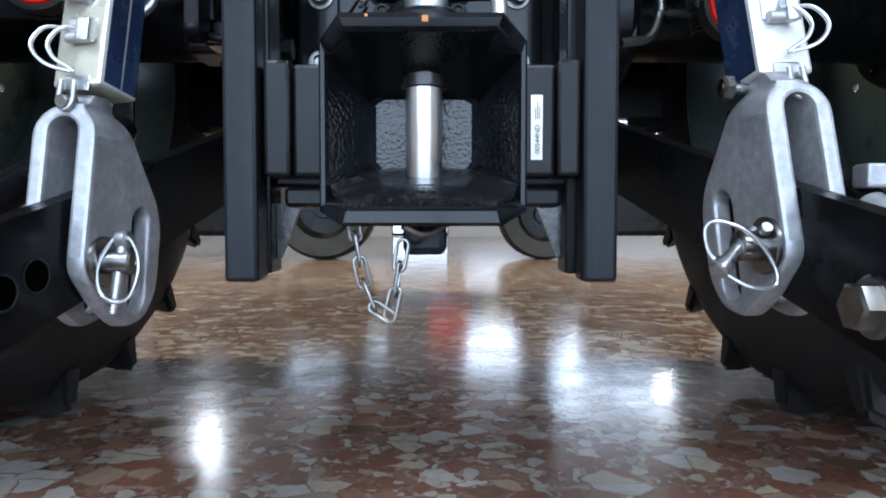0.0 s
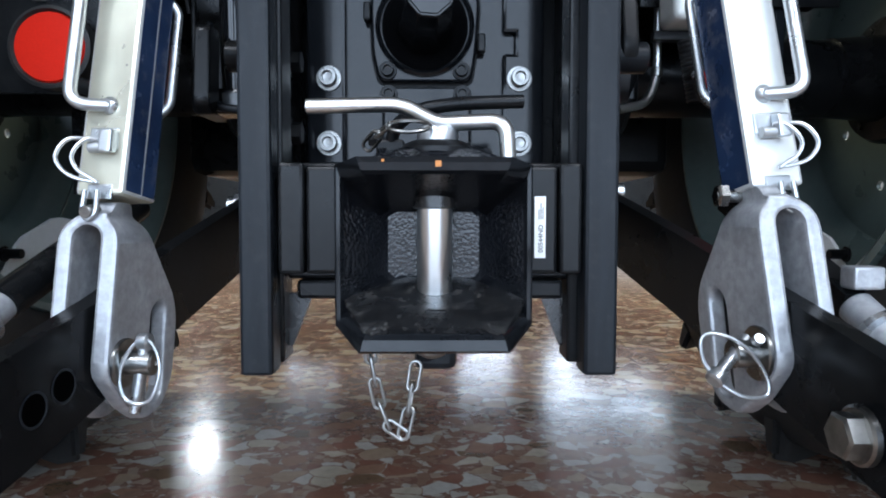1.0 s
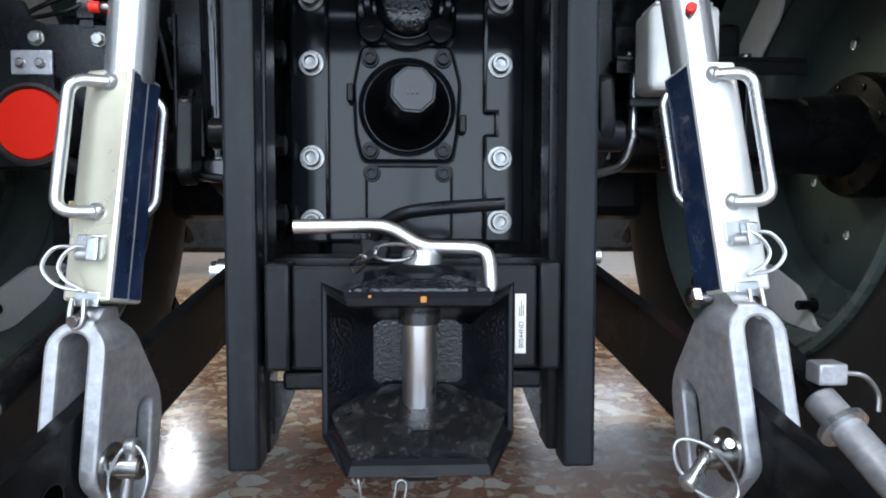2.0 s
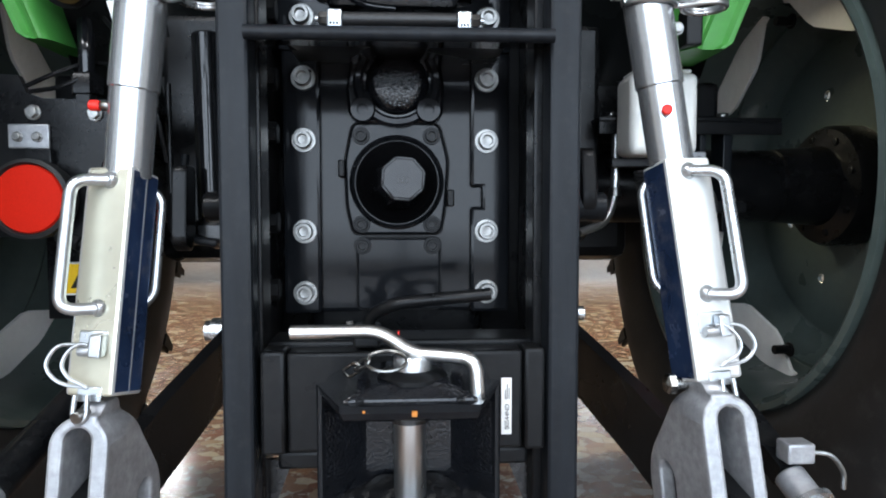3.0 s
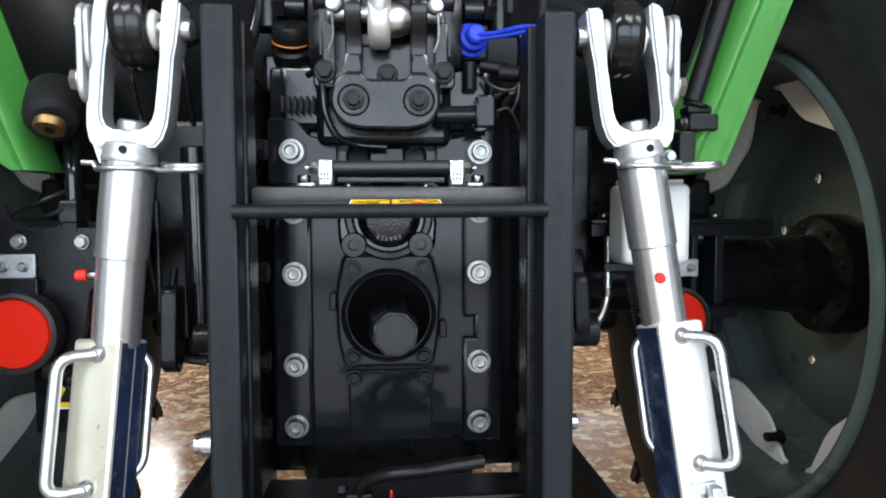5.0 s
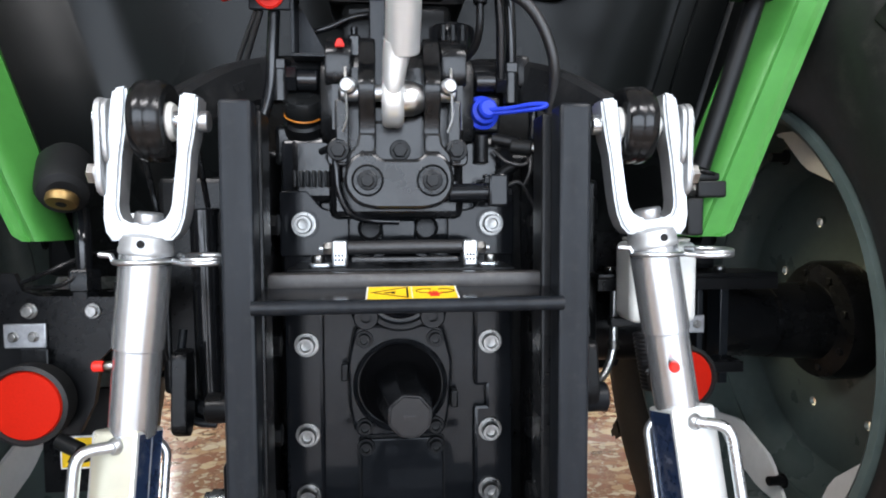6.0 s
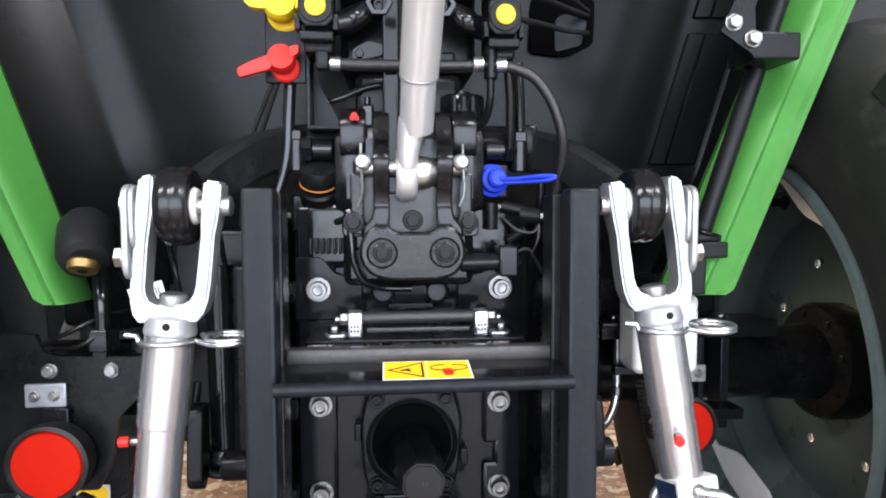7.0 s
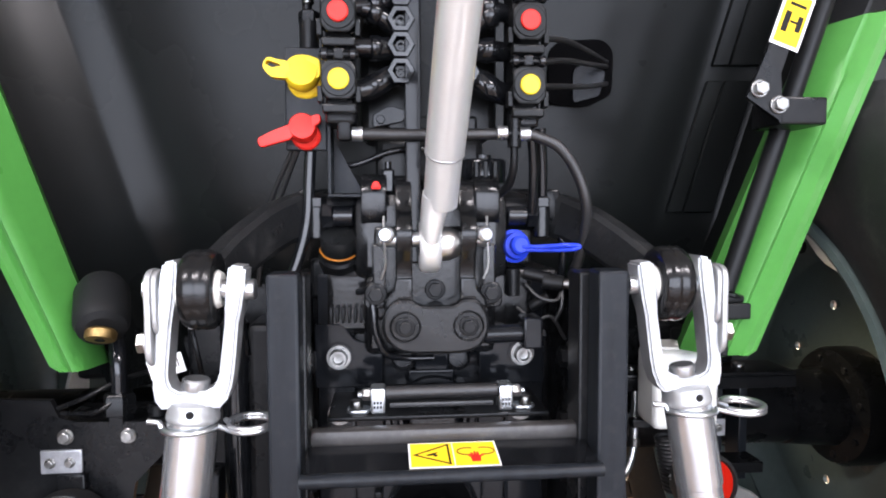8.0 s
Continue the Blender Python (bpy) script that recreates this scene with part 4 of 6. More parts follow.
part("pin_boss", lathe([(0.030, 0), (0.030, 0.004), (0.026, 0.008), (0.021, 0.010)], (0.016, 0.493, 0.4860), (0, 0, 1), 32), M["black"], jt)
part("paint_mark", box(0.0148, 0.0190, 0.4318, 0.4334, 0.4715, 0.4758), M["orange"], jt)
part("paint_mark", box(-0.0235, -0.0215, 0.4320, 0.4336, 0.4750, 0.4768), M["orange"], jt)
pin = part("hitch_pin", lathe([(0.0138, 0), (0.0146, 0.002), (0.0146, 0.132), (0.013, 0.134)], (0.014, 0.512, 0.370), (0, 0, 1), 32), M["chrome"], hitch, "bright polished steel pin")
# added dark band that stands for the shade at the pin's upper end
part("pin_shade", lathe([(0.0152, 0), (0.0182, 0.001), (0.0182, 0.029)], (0.014, 0.512, 0.4425), (0, 0, 1), 28, close=False), M["castdust"], pin, "dark band standing for the shade on the upper pin")
part("pin_collar", lathe([(0.0150, -0.004), (0.0165, -0.003), (0.0165, 0.006), (0.0145, 0.009)], (0.0165, 0.489, 0.4985), (0, 0, 1), 28), M["zinc"], pin)
hand = [(-0.0900, 0.5036, 0.526), (-0.012, 0.499, 0.527), (0.017, 0.487, 0.5095), (0.036, 0.480, 0.5095), (0.0690, 0.468, 0.509), (0.0705, 0.466, 0.474)]
part("handle", tube(bent(hand, 0.013), 0.0062, 14), M["chrome"], pin, "bent bright steel lifting handle")
# split ring and short chain that hold the pin
ring = [Vector((-0.006 + 0.017 * math.cos(2 * math.pi * i / 28), 0.475 + 0.012 * math.sin(2 * math.pi * i / 28), 0.506 + 0.006 * math.sin(2 * math.pi * i / 28))) for i in range(28)]
part("split_ring", tube(ring, 0.0016, 8, closed=True), M["bolt"], pin)


def chain_link(a, b, twist, r=0.0014, half=0.0042):
    """One oval link from a to b."""
    a, b = Vector(a), Vector(b)
    d = (b - a).normalized()
    side = d.orthogonal().normalized()
    side = (Matrix.Rotation(twist, 3, d) @ side).normalized()
    pts = []
    for i in range(9):
        t = math.pi * (i / 8 - 0.5)
        pts.append(b - d * half + (d * math.cos(t) + side * math.sin(t)) * half)
    for i in range(9):
        t = math.pi * (i / 8 + 0.5)
        pts.append(a + d * half + (d * math.cos(t) + side * math.sin(t)) * half)
    return tube(pts, r, 8, closed=True)


kp = [(-0.022, 0.474, 0.506), (-0.031, 0.482, 0.500), (-0.040, 0.492, 0.492)]
for i, (a, b) in enumerate(zip(kp, kp[1:])):
    d = (Vector(b) - Vector(a)) * 0.2
    part("chain_link", chain_link(Vector(a) - d, Vector(b) + d, i * 1.57), M["bolt"], pin)

# slide block behind the jaw, between the rails
bm = box(-0.139, 0.157, 0.636, 0.70, 0.372, 0.492, 0.004)
slide = part("slide_block", bm, M["black"], hitch)
part("face_plate", box(-0.113, 0.135, 0.604, 0.637, 0.380, 0.486, 0.004), M["black"], slide)
part("side_bar", box(0.1355, 0.158, 0.598, 0.636, 0.380, 0.489, 0.004), M["black"], slide)
part("side_bar", box(-0.139, -0.1135, 0.598, 0.636, 0.380, 0.489, 0.004), M["black"], slide)
part("bottom_bar", box(-0.128, 0.146, 0.63, 0.70, 0.352, 0.372, 0.004), M["black"], slide)
lab = part("type_label", box(0.1118, 0.1226, 0.6028, 0.604, 0.396, 0.4565), M["paper"], slide, "white type label with small print")

# safety chain below the jaw
chain = thing("safety_chain", (0.0, 0.47, 0.33), "short bright steel chain hanging below the tow jaw", "chain")
path = smooth_path([(-0.036, 0.462, 0.345), (-0.0335, 0.462, 0.318), (-0.028, 0.462, 0.292), (-0.018, 0.462, 0.270), (-0.010, 0.462, 0.268), (-0.005, 0.463, 0.290), (-0.002, 0.465, 0.312), (0.002, 0.466, 0.330)], 6)
acc, keys = 0.0, [path[0]]
for a, b in zip(path, path[1:]):
    acc += (b - a).length
    if acc > 0.0165:
        keys.append(b)
        acc = 0.0
for i, (a, b) in enumerate(zip(keys, keys[1:])):
    d = (b - a).normalized() * 0.0034
    part("chain_link", chain_link(a - d, b + d, 0.6 + i * 1.57), M["bolt"], chain)


# ---------------------------------------------------------------- three-point linkage
def temp(bm):
    bmesh.ops.recalc_face_normals(bm, faces=bm.faces[:])
    me = bpy.data.meshes.new("tmp")
    bm.to_mesh(me)
    bm.free()
    ob = bpy.data.objects.new("tmp", me)
    scene.collection.objects.link(ob)
    return ob


def intersect(a, b):
    """What the solids a and b have in common, with softened edges."""
    oa, ob = temp(a), temp(b)
    md = oa.modifiers.new("cut", "BOOLEAN")
    md.operation, md.object, md.solver = "INTERSECT", ob, "EXACT"
    bv = oa.modifiers.new("soft", "BEVEL")
    bv.width, bv.segments, bv.limit_method, bv.angle_limit = 0.0034, 2, "ANGLE", radians(50)
    bv.use_clamp_overlap = False
    dg = bpy.context.evaluated_depsgraph_get()
    me = bpy.data.meshes.new_from_object(oa.evaluated_get(dg))
    bm = bmesh.new()
    bm.from_mesh(me)
    for q in (oa, ob):
        bpy.data.objects.remove(q)
    bpy.data.meshes.remove(me)
    return bm


def lift_rod(side):
    left = side < 0
    th = thing("lift_rod", (-0.27 if left else 0.295, 0.56, 0.25), "bright zinc lift rod with adjusting sleeve and forked lower end", "lift rod", "lift rods")
    if left:
        e, t0, t1, s0, s1 = (-0.241, 0.622, 0.985), (-0.2540, 0.622, 0.865), (-0.2760, 0.626, 0.668), (-0.2800, 0.628, 0.674), (-0.2870, 0.584, 0.452)
        mid = (-0.2670, 0.6242, 0.757)
    else:
        e, t0, t1, s0, s1 = (0.2505, 0.622, 0.985), (0.2665, 0.619, 0.868), (0.2985, 0.616, 0.676), (0.3005, 0.615, 0.684), (0.319, 0.571, 0.460)
        mid = (0.2838, 0.6174, 0.765)
    t0, t1, s0, s1, e = map(Vector, (t0, t1, s0, s1, e))
    ax = (t0 - t1).normalized()
    # yoke
    yk = bmesh.new()
    zb = t0.z - e.z
    low = [(0.0458, 0.0295, zb + 0.052, zb + 0.052), (0.0456, 0.0292, zb + 0.038, zb + 0.038), (0.0445, 0.0275, zb + 0.023, zb + 0.030), (0.0405, 0.0235, zb + 0.010, zb + 0.0235), (0.0330, 0.0150, zb + 0.002, zb + 0.0195)]
    inner_leg = [(0.0485, 0.0290, 0.024, 0.026), (0.0490, 0.0285, 0.012, 0.012), (0.0480, 0.0290, -0.016, -0.016), (0.0455, 0.0300, -0.032, -0.032)] + low
    outer_leg = [(0.0445, 0.0300, 0.029, 0.032), (0.0460, 0.0285, 0.018, 0.020), (0.0480, 0.0280, -0.014, -0.014), (0.0465, 0.0300, -0.036, -0.036)] + low
    kx = (t0.x - e.x) / zb
    rows = []
    for sgn, seq in ((-1, outer_leg if left else inner_leg), (1, (inner_leg if left else outer_leg)[::-1])):
        for po, pi, zo, zi in seq:
            wy = 0.017 if zo > -0.02 else 0.0150
            rows.append([yk.verts.new((e.x + sgn * 0.86 * p + kx * z, yy, e.z + z)) for p, z, yy in ((po, zo, e.y - wy), (pi, zi, e.y - wy), (pi, zi, e.y + wy), (po, zo, e.y + wy))])
    for r0, r1 in zip(rows, rows[1:]):
        for k in range(4):
            yk.faces.new((r0[k], r0[(k + 1) % 4], r1[(k + 1) % 4], r1[k]))
    yk.faces.new(rows[0])
    yk.faces.new(rows[-1])
    bmesh.ops.recalc_face_normals(yk, faces=yk.faces[:])
    bmesh.ops.bevel(yk, geom=[q for q in yk.edges if q.calc_face_angle(0) > 1.0], offset=0.0026, segments=2, affect="EDGES")
    join(yk, lathe([(0.0256, 0.0), (0.0262, 0.001), (0.0262, 0.005), (0.0255, 0.006), (0.0252, 0.013), (0.0235, 0.018), (0.015, 0.021)], t0 - ax * 0.012, ax, 36))
    yoke = part("yoke", yk, M["yoke"], th, "forged zinc-plated yoke")
    part("tube_nut", lathe([(0.013, 0), (0.0138, 0.002), (0.0138, 0.010), (0.012, 0.012), (0.0, 0.012)], t0 + ax * 0.018, ax, 24), M["zinc"], yoke, "pale nut between the prongs")
    part("yoke_pin", rod((e.x - 0.051, e.y, e.z), (e.x + 0.051, e.y, e.z), 0.0105, 20), M["zinc"], yoke)
    o = side
    part("keeper_plate", plate(rounded([(e.y - 0.02, e.z - 0.045), (e.y + 0.02, e.z - 0.045), (e.y + 0.022, e.z + 0.021), (e.y - 0.022, e.z + 0.021)], 0.018), "x", e.x + o * 0.0405, e.x + o * 0.0458, bevel=0.002), M["yoke"], yoke)
    strap = plate(rounded([(e.y - 0.022, e.z - 0.075), (e.y + 0.02, e.z - 0.075), (e.y + 0.022, e.z + 0.022), (e.y - 0.022, e.z + 0.022)], 0.018), "x", e.x + o * 0.0460, e.x + o * 0.0525, bevel=0.002)
    part("keeper_plate", strap, M["yoke"], yoke)
    fasten("keeper_bolt", HEX, yoke, (e.x + o * 0.0525, e.y - 0.004, e.z - 0.052), (o, 0, 0), 1.2)
    part("pin_end", rod((e.x + o * 0.0525, e.y, e.z + 0.002), (e.x + o * 0.058, e.y, e.z + 0.002), 0.013, 20), M["zinc"], yoke)
    part("collar_hole", lathe([(0.004, 0), (0.004, 0.0006)], (t0.x + 0.003, t0.y - 0.0252, t0.z - 0.001), (0, -1, 0), 14), M["ink"], yoke)
    # tubes
    part("upper_tube", rod(t0 - ax * 0.01, Vector(mid), 0.0250, 40, 0.06), M["tube"], th)
    part("lower_tube", rod(Vector(mid) + ax * 0.02, t1, 0.0232, 40, 0.05), M["tube"], th)
    # spring clip round the tube
    zc = t0 - ax * 0.019
    clip = [zc + Vector((0.0285 * math.cos(a), 0.0285 * math.sin(a), 0.0)) for a in [radians(x) for x in range(200, 345, 12)]]
    tail = [zc + Vector((-0.030, -0.008, 0.006)), zc + Vector((-0.042, -0.006, 0.007))]
    loop = [zc + Vector((0.034, -0.010, -0.001))]
    for k in range(1, 37):
        a = radians(200 + k * 20)
        loop.append(zc + Vector((0.060 + 0.022 * math.cos(a), -0.004 + 0.022 * math.sin(a), -0.002 + 0.0034 * k / 18)))
    loop += [zc + Vector((0.034, -0.002, 0.005))]
    part("spring_clip", tube(tail[::-1] + clip + loop, 0.0029, 10), M["zinc"], th)
    # red-capped grease nipple
    g = t1 + ax * (0.073 if left else 0.060) + Vector((-0.0228 * (1 if left else 0.3), -0.003 if left else -0.0222, 0))
    gd = Vector((-1, -0.1, 0)) if left else Vector((-0.35, -1, 0))
    part("grease_nipple", lathe([(0.005, 0), (0.005, 0.006), (0.0035, 0.008), (0.0035, 0.011)], g, gd, 12), M["bolt"], th)
    part("nipple_cap", lathe([(0.0052, 0.009), (0.0055, 0.011), (0.0055, 0.018), (0.004, 0.0195)], g, gd, 14), M["redcap"], th, "red plastic nipple cap")
    # square sleeve, one edge towards the back
    d = (s1 - s0)
    L = d.length
    ez = -d.normalized()
    exx = Vector((1, 0, 0)) - ez * ez.x
    exx.normalize()
    eyy = ez.cross(exx)
    base = axes((0, 0, 0), exx, eyy, ez)
    mm = Matrix.Translation(s1) @ base @ Matrix.Rotation(radians(-14 if left else 10), 4, "Z")
    w = 0.0228
    wx = 0.0256 if left else 0.0266
    sl = place(box(-wx, wx, -w, w, 0, L, 0.0038), mm)
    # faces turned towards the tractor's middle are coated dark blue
    # the right sleeve's whiter zinc paints in the stronger light on it
    ob = part("sleeve", sl, M["cream"] if left else M["overlit_zinc"], th, "square sleeve with pale outer and navy inner faces")
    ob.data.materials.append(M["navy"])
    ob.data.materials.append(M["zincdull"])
    for p in ob.data.polygons:
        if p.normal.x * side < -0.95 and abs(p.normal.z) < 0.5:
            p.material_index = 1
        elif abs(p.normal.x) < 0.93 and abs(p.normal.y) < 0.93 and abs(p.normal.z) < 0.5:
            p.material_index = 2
    if left:
        part("seam", place(box(-side * wx - 0.0004, -side * wx + 0.0004, 0.001, 0.0026, 0.003, L - 0.003), mm), M["yoke"], th)
    out_n = Vector((side * 0.13, -0.99, 0))
    in_n = Vector((-side * 0.72, -0.1, 0)).normalized()
    up = ez
    tang = up.cross(out_n).normalized()
    # the two grip bows
    c = s0.lerp(s1, 0.0) + out_n * (w + 0.001)
    a0, a1 = c - up * 0.010, c - up * 0.138
    off = Vector((side * 0.031, -0.014, 0))
    bow = bent([a0, a0 + off, a1 + off, a1], 0.024, 7)
    part("grip", tube(bow, 0.006, 14), M["zinc"], th, "bent round-bar grip")
    for q in (a0, a1):
        part("weld", lathe([(0.009, 0), (0.0085, 0.003), (0.006, 0.006)], q - out_n * 0.001, out_n + off * 9, 14), M["zinc"], th)
    ib = s0 + Vector((-side * 0.0235, 0.016, 0)) - up * 0.03
    ib2 = ib - up * 0.10
    io = Vector((-side * 0.010, 0.004, 0))
    part("grip", tube(bent([ib + up * 0.012, ib + io, ib2 + io, ib2 - up * 0.012], 0.01), 0.0045, 10), M["zinc"], th)
    # stop block with two wire rings
    bc = s1 + up * (0.056 if left else 0.062) + out_n * w
    bm = place(box(-0.015, 0.013, -0.0005, 0.0035, -0.009, 0.011, 0.0012), axes(bc, tang, out_n, up))
    join(bm, place(box(0.001, 0.0135, 0.0030, 0.0145, -0.013, 0.009, 0.0022), axes(bc, tang, out_n, up)))
    blk_ob = part("stop_block", bm, M["zinc"], th)
    part("stop_pin", rod(bc + out_n * 0.006 - up * 0.008 - tang * 0.012, bc + out_n * 0.006 - up * 0.008 + tang * 0.010, 0.0052, 14), M["yoke"], blk_ob)
    foot_p = s1 + up * 0.002 + out_n * (w + 0.010) + Vector((side * 0.004, 0, -0.010))
    for k in range(2):
        shift = Vector((side * 0.0145 * k, -0.001 * k, 0))
        a, c = bc + out_n * 0.010 - tang * 0.002 - up * 0.001 + shift, bc + out_n * 0.012 - up * 0.037 + shift * 0.9
        o = Vector((side * 0.0175, -0.005, 0))
        run = smooth_path([a - o * 0.5 * k, a + o * 0.45 + up * 0.0005, a.lerp(c, 0.2) + o * 0.92, a.lerp(c, 0.5) + o * 1.08, a.lerp(c, 0.8) + o * 0.75, c + o * 0.15, c - o * (0.15 + 0.75 * k) - up * 0.004], 5)
        part("wire_ring", tube(run, 0.0018, 8), M["zinc"], blk_ob)
    staple = bent([foot_p + tang * 0.006 + up * 0.016, foot_p + tang * 0.007 - up * 0.004, foot_p - up * 0.012, foot_p - tang * 0.007 - up * 0.004, foot_p - tang * 0.006 + up * 0.016], 0.005)
    part("staple", tube(staple, 0.0026, 10), M["zinc"], th)
    part("lock_pin", rod(foot_p - out_n * 0.010 - up * 0.002, foot_p + out_n * 0.006 - up * 0.004, 0.0058, 14), M["bolt"], th)
    part("lock_tab", place(box(-0.012, 0.012, -0.001, 0.003, -0.006, 0.008, 0.001), axes(s1 + up * 0.006 + out_n * w, tang, out_n, up)), M["zinc"], th)
    # forked lower end: a bow of flat bar in front, its inner leg widened backwards to a slotted plate
    xm, zt, yf, shear, lean, k = (-0.2960, 0.4393, 0.553, 0.13, 0.040, 0.09) if left else (0.3197, 0.4548, 0.530, 0.20, -0.060, -0.13)
    outl = [(0.0, -0.001), (0.006, -0.001), (0.010, -0.010), (0.036, -0.010), (0.042, 0.002), (0.066, 0.033), (0.111, 0.086), (0.120, 0.110), (0.120, 0.172), (0.102, 0.198), (0.070, 0.2025), (0.036, 0.180), (0.0, 0.144)]
    slot = circle2(0.0815, 0.1025, 0.0142, 9, 180, 360) + circle2(0.0845, 0.176, 0.0142, 9, 0, 180)
    cutter = plate(rounded(outl, 0.012, 3), "x", -0.2, 0.2, holes=[slot])
    hw, t_in, gap = 0.0277, 0.0165, 0.0125
    gc = hw - t_in - gap
    prof = [(hw, 0.24)] + circle2(0.0, 0.0277, hw, 7, 0, -55) + [(hw - 0.003, -0.05), (0.003, -0.05)] + circle2(0.0, 0.0277, hw, 7, -105, -180) + [(-hw, 0.24), (gc - gap, 0.24)] + circle2(gc, 0.0235, gap, 13, -180, 0) + [(gc + gap, 0.24)]
    body_f = plate(prof, "y", -0.05, 0.20)
    fork = intersect(body_f, cutter)
    for v in fork.verts:
        u, dy, w_ = v.co.x, v.co.y, v.co.z
        v.co = Vector((xm - side * u - lean * w_ + k * dy, yf - shear * w_ + dy, zt - w_))
    fk = part("fork", fork, M["forged"], th, "worn galvanised forked end with a slot")

    def on_plate(dy, w_, out=0.0):
        """A point on the inner face of the fork's slotted plate, or out from it."""
        return Vector((xm - side * (hw + out) - lean * w_ + k * dy, yf - shear * w_ + dy - 0.05 * out, zt - w_))

    # fork pin with washer, cross pin, linch bar and ring
    c0 = on_plate(0.024, 0.137)
    ax_p = (on_plate(0.024, 0.137, 1.0) - c0).normalized()
    rw, rp, lp_ = (0.0225, 0.0112, 0.030) if left else (0.0240, 0.0128, 0.026)
    cap = part("fork_pin", lathe([(rw, 0.0), (rw, 0.003), (rw - 0.001, 0.004), (rp, 0.0042), (rp, lp_ - 0.002), (rp - 0.002, lp_), (0.0035, lp_), (0.0025, lp_ - 0.0015), (0.0, lp_ - 0.0015)], c0, ax_p, 32), M["bolt"], th, "turned steel pin with a washer")
    part("pin_shank", rod(c0 + ax_p * 0.001, c0 - ax_p * 0.058, rp, 20), M["bolt"], th)
    tip = c0 + ax_p * (lp_ * 0.62)
    if left:
        knob, foot = tip + Vector((0.003, -0.002, 0.020)), tip + Vector((-0.007, -0.004, -0.045))
        ring_pts = [(0.0, -0.006, 0.024), (-0.010, -0.009, 0.012), (-0.0165, -0.012, -0.006), (-0.0150, -0.014, -0.022), (-0.0085, -0.015, -0.031), (0.002, -0.015, -0.034), (0.012, -0.014, -0.028), (0.0185, -0.012, -0.008), (0.0165, -0.009, 0.008), (0.009, -0.006, 0.020)]
        ring_pts = [tip + Vector(q) + Vector((0.001, 0, 0)) for q in ring_pts]
    else:
        knob, foot = tip + Vector((-0.030, -0.020, -0.016)), tip + Vector((0.006, 0.004, 0.013))
        ring_pts = [(0.0, 0.0, 0.0), (-0.009, 0.004, 0.012), (-0.011, 0.006, 0.030), (-0.002, 0.006, 0.036), (0.018, 0.004, 0.030), (0.034, 0.002, 0.015), (0.044, 0.0, -0.004), (0.041, -0.002, -0.016), (0.022, -0.002, -0.016), (0.004, 0.0, -0.006)]
        ring_pts = [knob + Vector(q) for q in ring_pts]
        part("cross_pin", rod(c0 + ax_p * 0.012 + Vector((0.004, -0.010, 0.012)), c0 + ax_p * 0.012 + Vector((0.004, -0.016, 0.016)), 0.0048, 14), M["zinc"], cap)
    bar_ob = rod(foot, knob, 0.0052, 14)
    join(bar_ob, lathe([(0.0055, -0.006), (0.0078, -0.0045), (0.0082, 0.0), (0.0078, 0.0045), (0.0055, 0.006)], knob, (knob - foot) if not left else (1, -0.2, 0.1), 16))
    part("linch_bar", bar_ob, M["zinc"], cap)
    rp_path = smooth_path(ring_pts + [ring_pts[0]], 5)
    part("linch_ring", tube(rp_path[:-1], 0.0017, 8, closed=True), M["zinc"], cap)
    if not left:
        part("sleeve_bolt", join(rod((s1.x - 0.01, s1.y, s1.z - 0.004), (s1.x - 0.044, s1.y, s1.z - 0.004), 0.006, 14), lathe([(0.011, 0), (0.011, 0.007), (0.009, 0.009)], (s1.x - 0.034, s1.y, s1.z - 0.004), (-1, 0, 0), 6)), M["bolt"], th)
    return th


lift_rod(-1)
lift_rod(1)


def lower_link(side):
    left = side < 0
    if left:
        p = [(-0.212, 0.98, 0.47), (-0.280, 0.70, 0.362), (-0.299, 0.56, 0.314), (-0.311, 0.46, 0.285), (-0.338, 0.30, 0.242)]
    else:
        p = [(0.217, 0.98, 0.475), (0.297, 0.70, 0.372), (0.321, 0.545, 0.326), (0.330, 0.44, 0.298), (0.355, 0.27, 0.245)]
    th = thing("lower_link", p[2], "black painted lower link bar with drilled holes", "lower link", "lower links")
    bm = bmesh.new()
    rows = []
    hs = (0.040, 0.046, 0.047, 0.048, 0.048)
    for (x, y, z), h in zip(p, hs):
        t = 0.009
        rows.append([bm.verts.new((x - t, y, z - h)), bm.verts.new((x + t, y, z - h)), bm.verts.new((x + t, y, z + h)), bm.verts.new((x - t, y, z + h))])
    for a, b in zip(rows, rows[1:]):
        for i in range(4):
            bm.faces.new((a[i], a[(i + 1) % 4], b[(i + 1) % 4], b[i]))
    bm.faces.new(rows[0])
    bm.faces.new(rows[-1])
    bmesh.ops.bevel(bm, geom=[e for e in bm.edges if e.calc_face_angle(0) > 1.0], offset=0.004, segments=2, affect="EDGES")
    bar = part("bar", bm, M["black"], th)
    xin = 0.0091
    for (y, z) in (((0.508, 0.294), (0.474, 0.284)) if left else ((0.492, 0.309),)):
        f = (0.56 - y) / 0.10
        x = (p[2][0] + (p[3][0] - p[2][0]) * f) - side * xin
        out_d = (Vector(p[3]) - Vector(p[2])).cross(Vector((0, 0, side))).normalized()
        part("hole", lathe([(0.0152, 0.0004), (0.0135, 0.0008), (0.0128, 0.0002)], (x, y, z), out_d, 28, close=False), M["frame"], bar, "bare edge of a drilled hole")
        part("hole_shadow", lathe([(0.0128, 0.0002), (0.0, 0.0002)], (x, y, z), out_d, 28), M["void"], bar)
    if not left:
        fasten("hex_bolt", HEX, bar, (0.3245 - xin + 0.003, 0.421, 0.281), (-1, 0, 0), 1.9)
    return th


lower_link(-1)
lower_link(1)

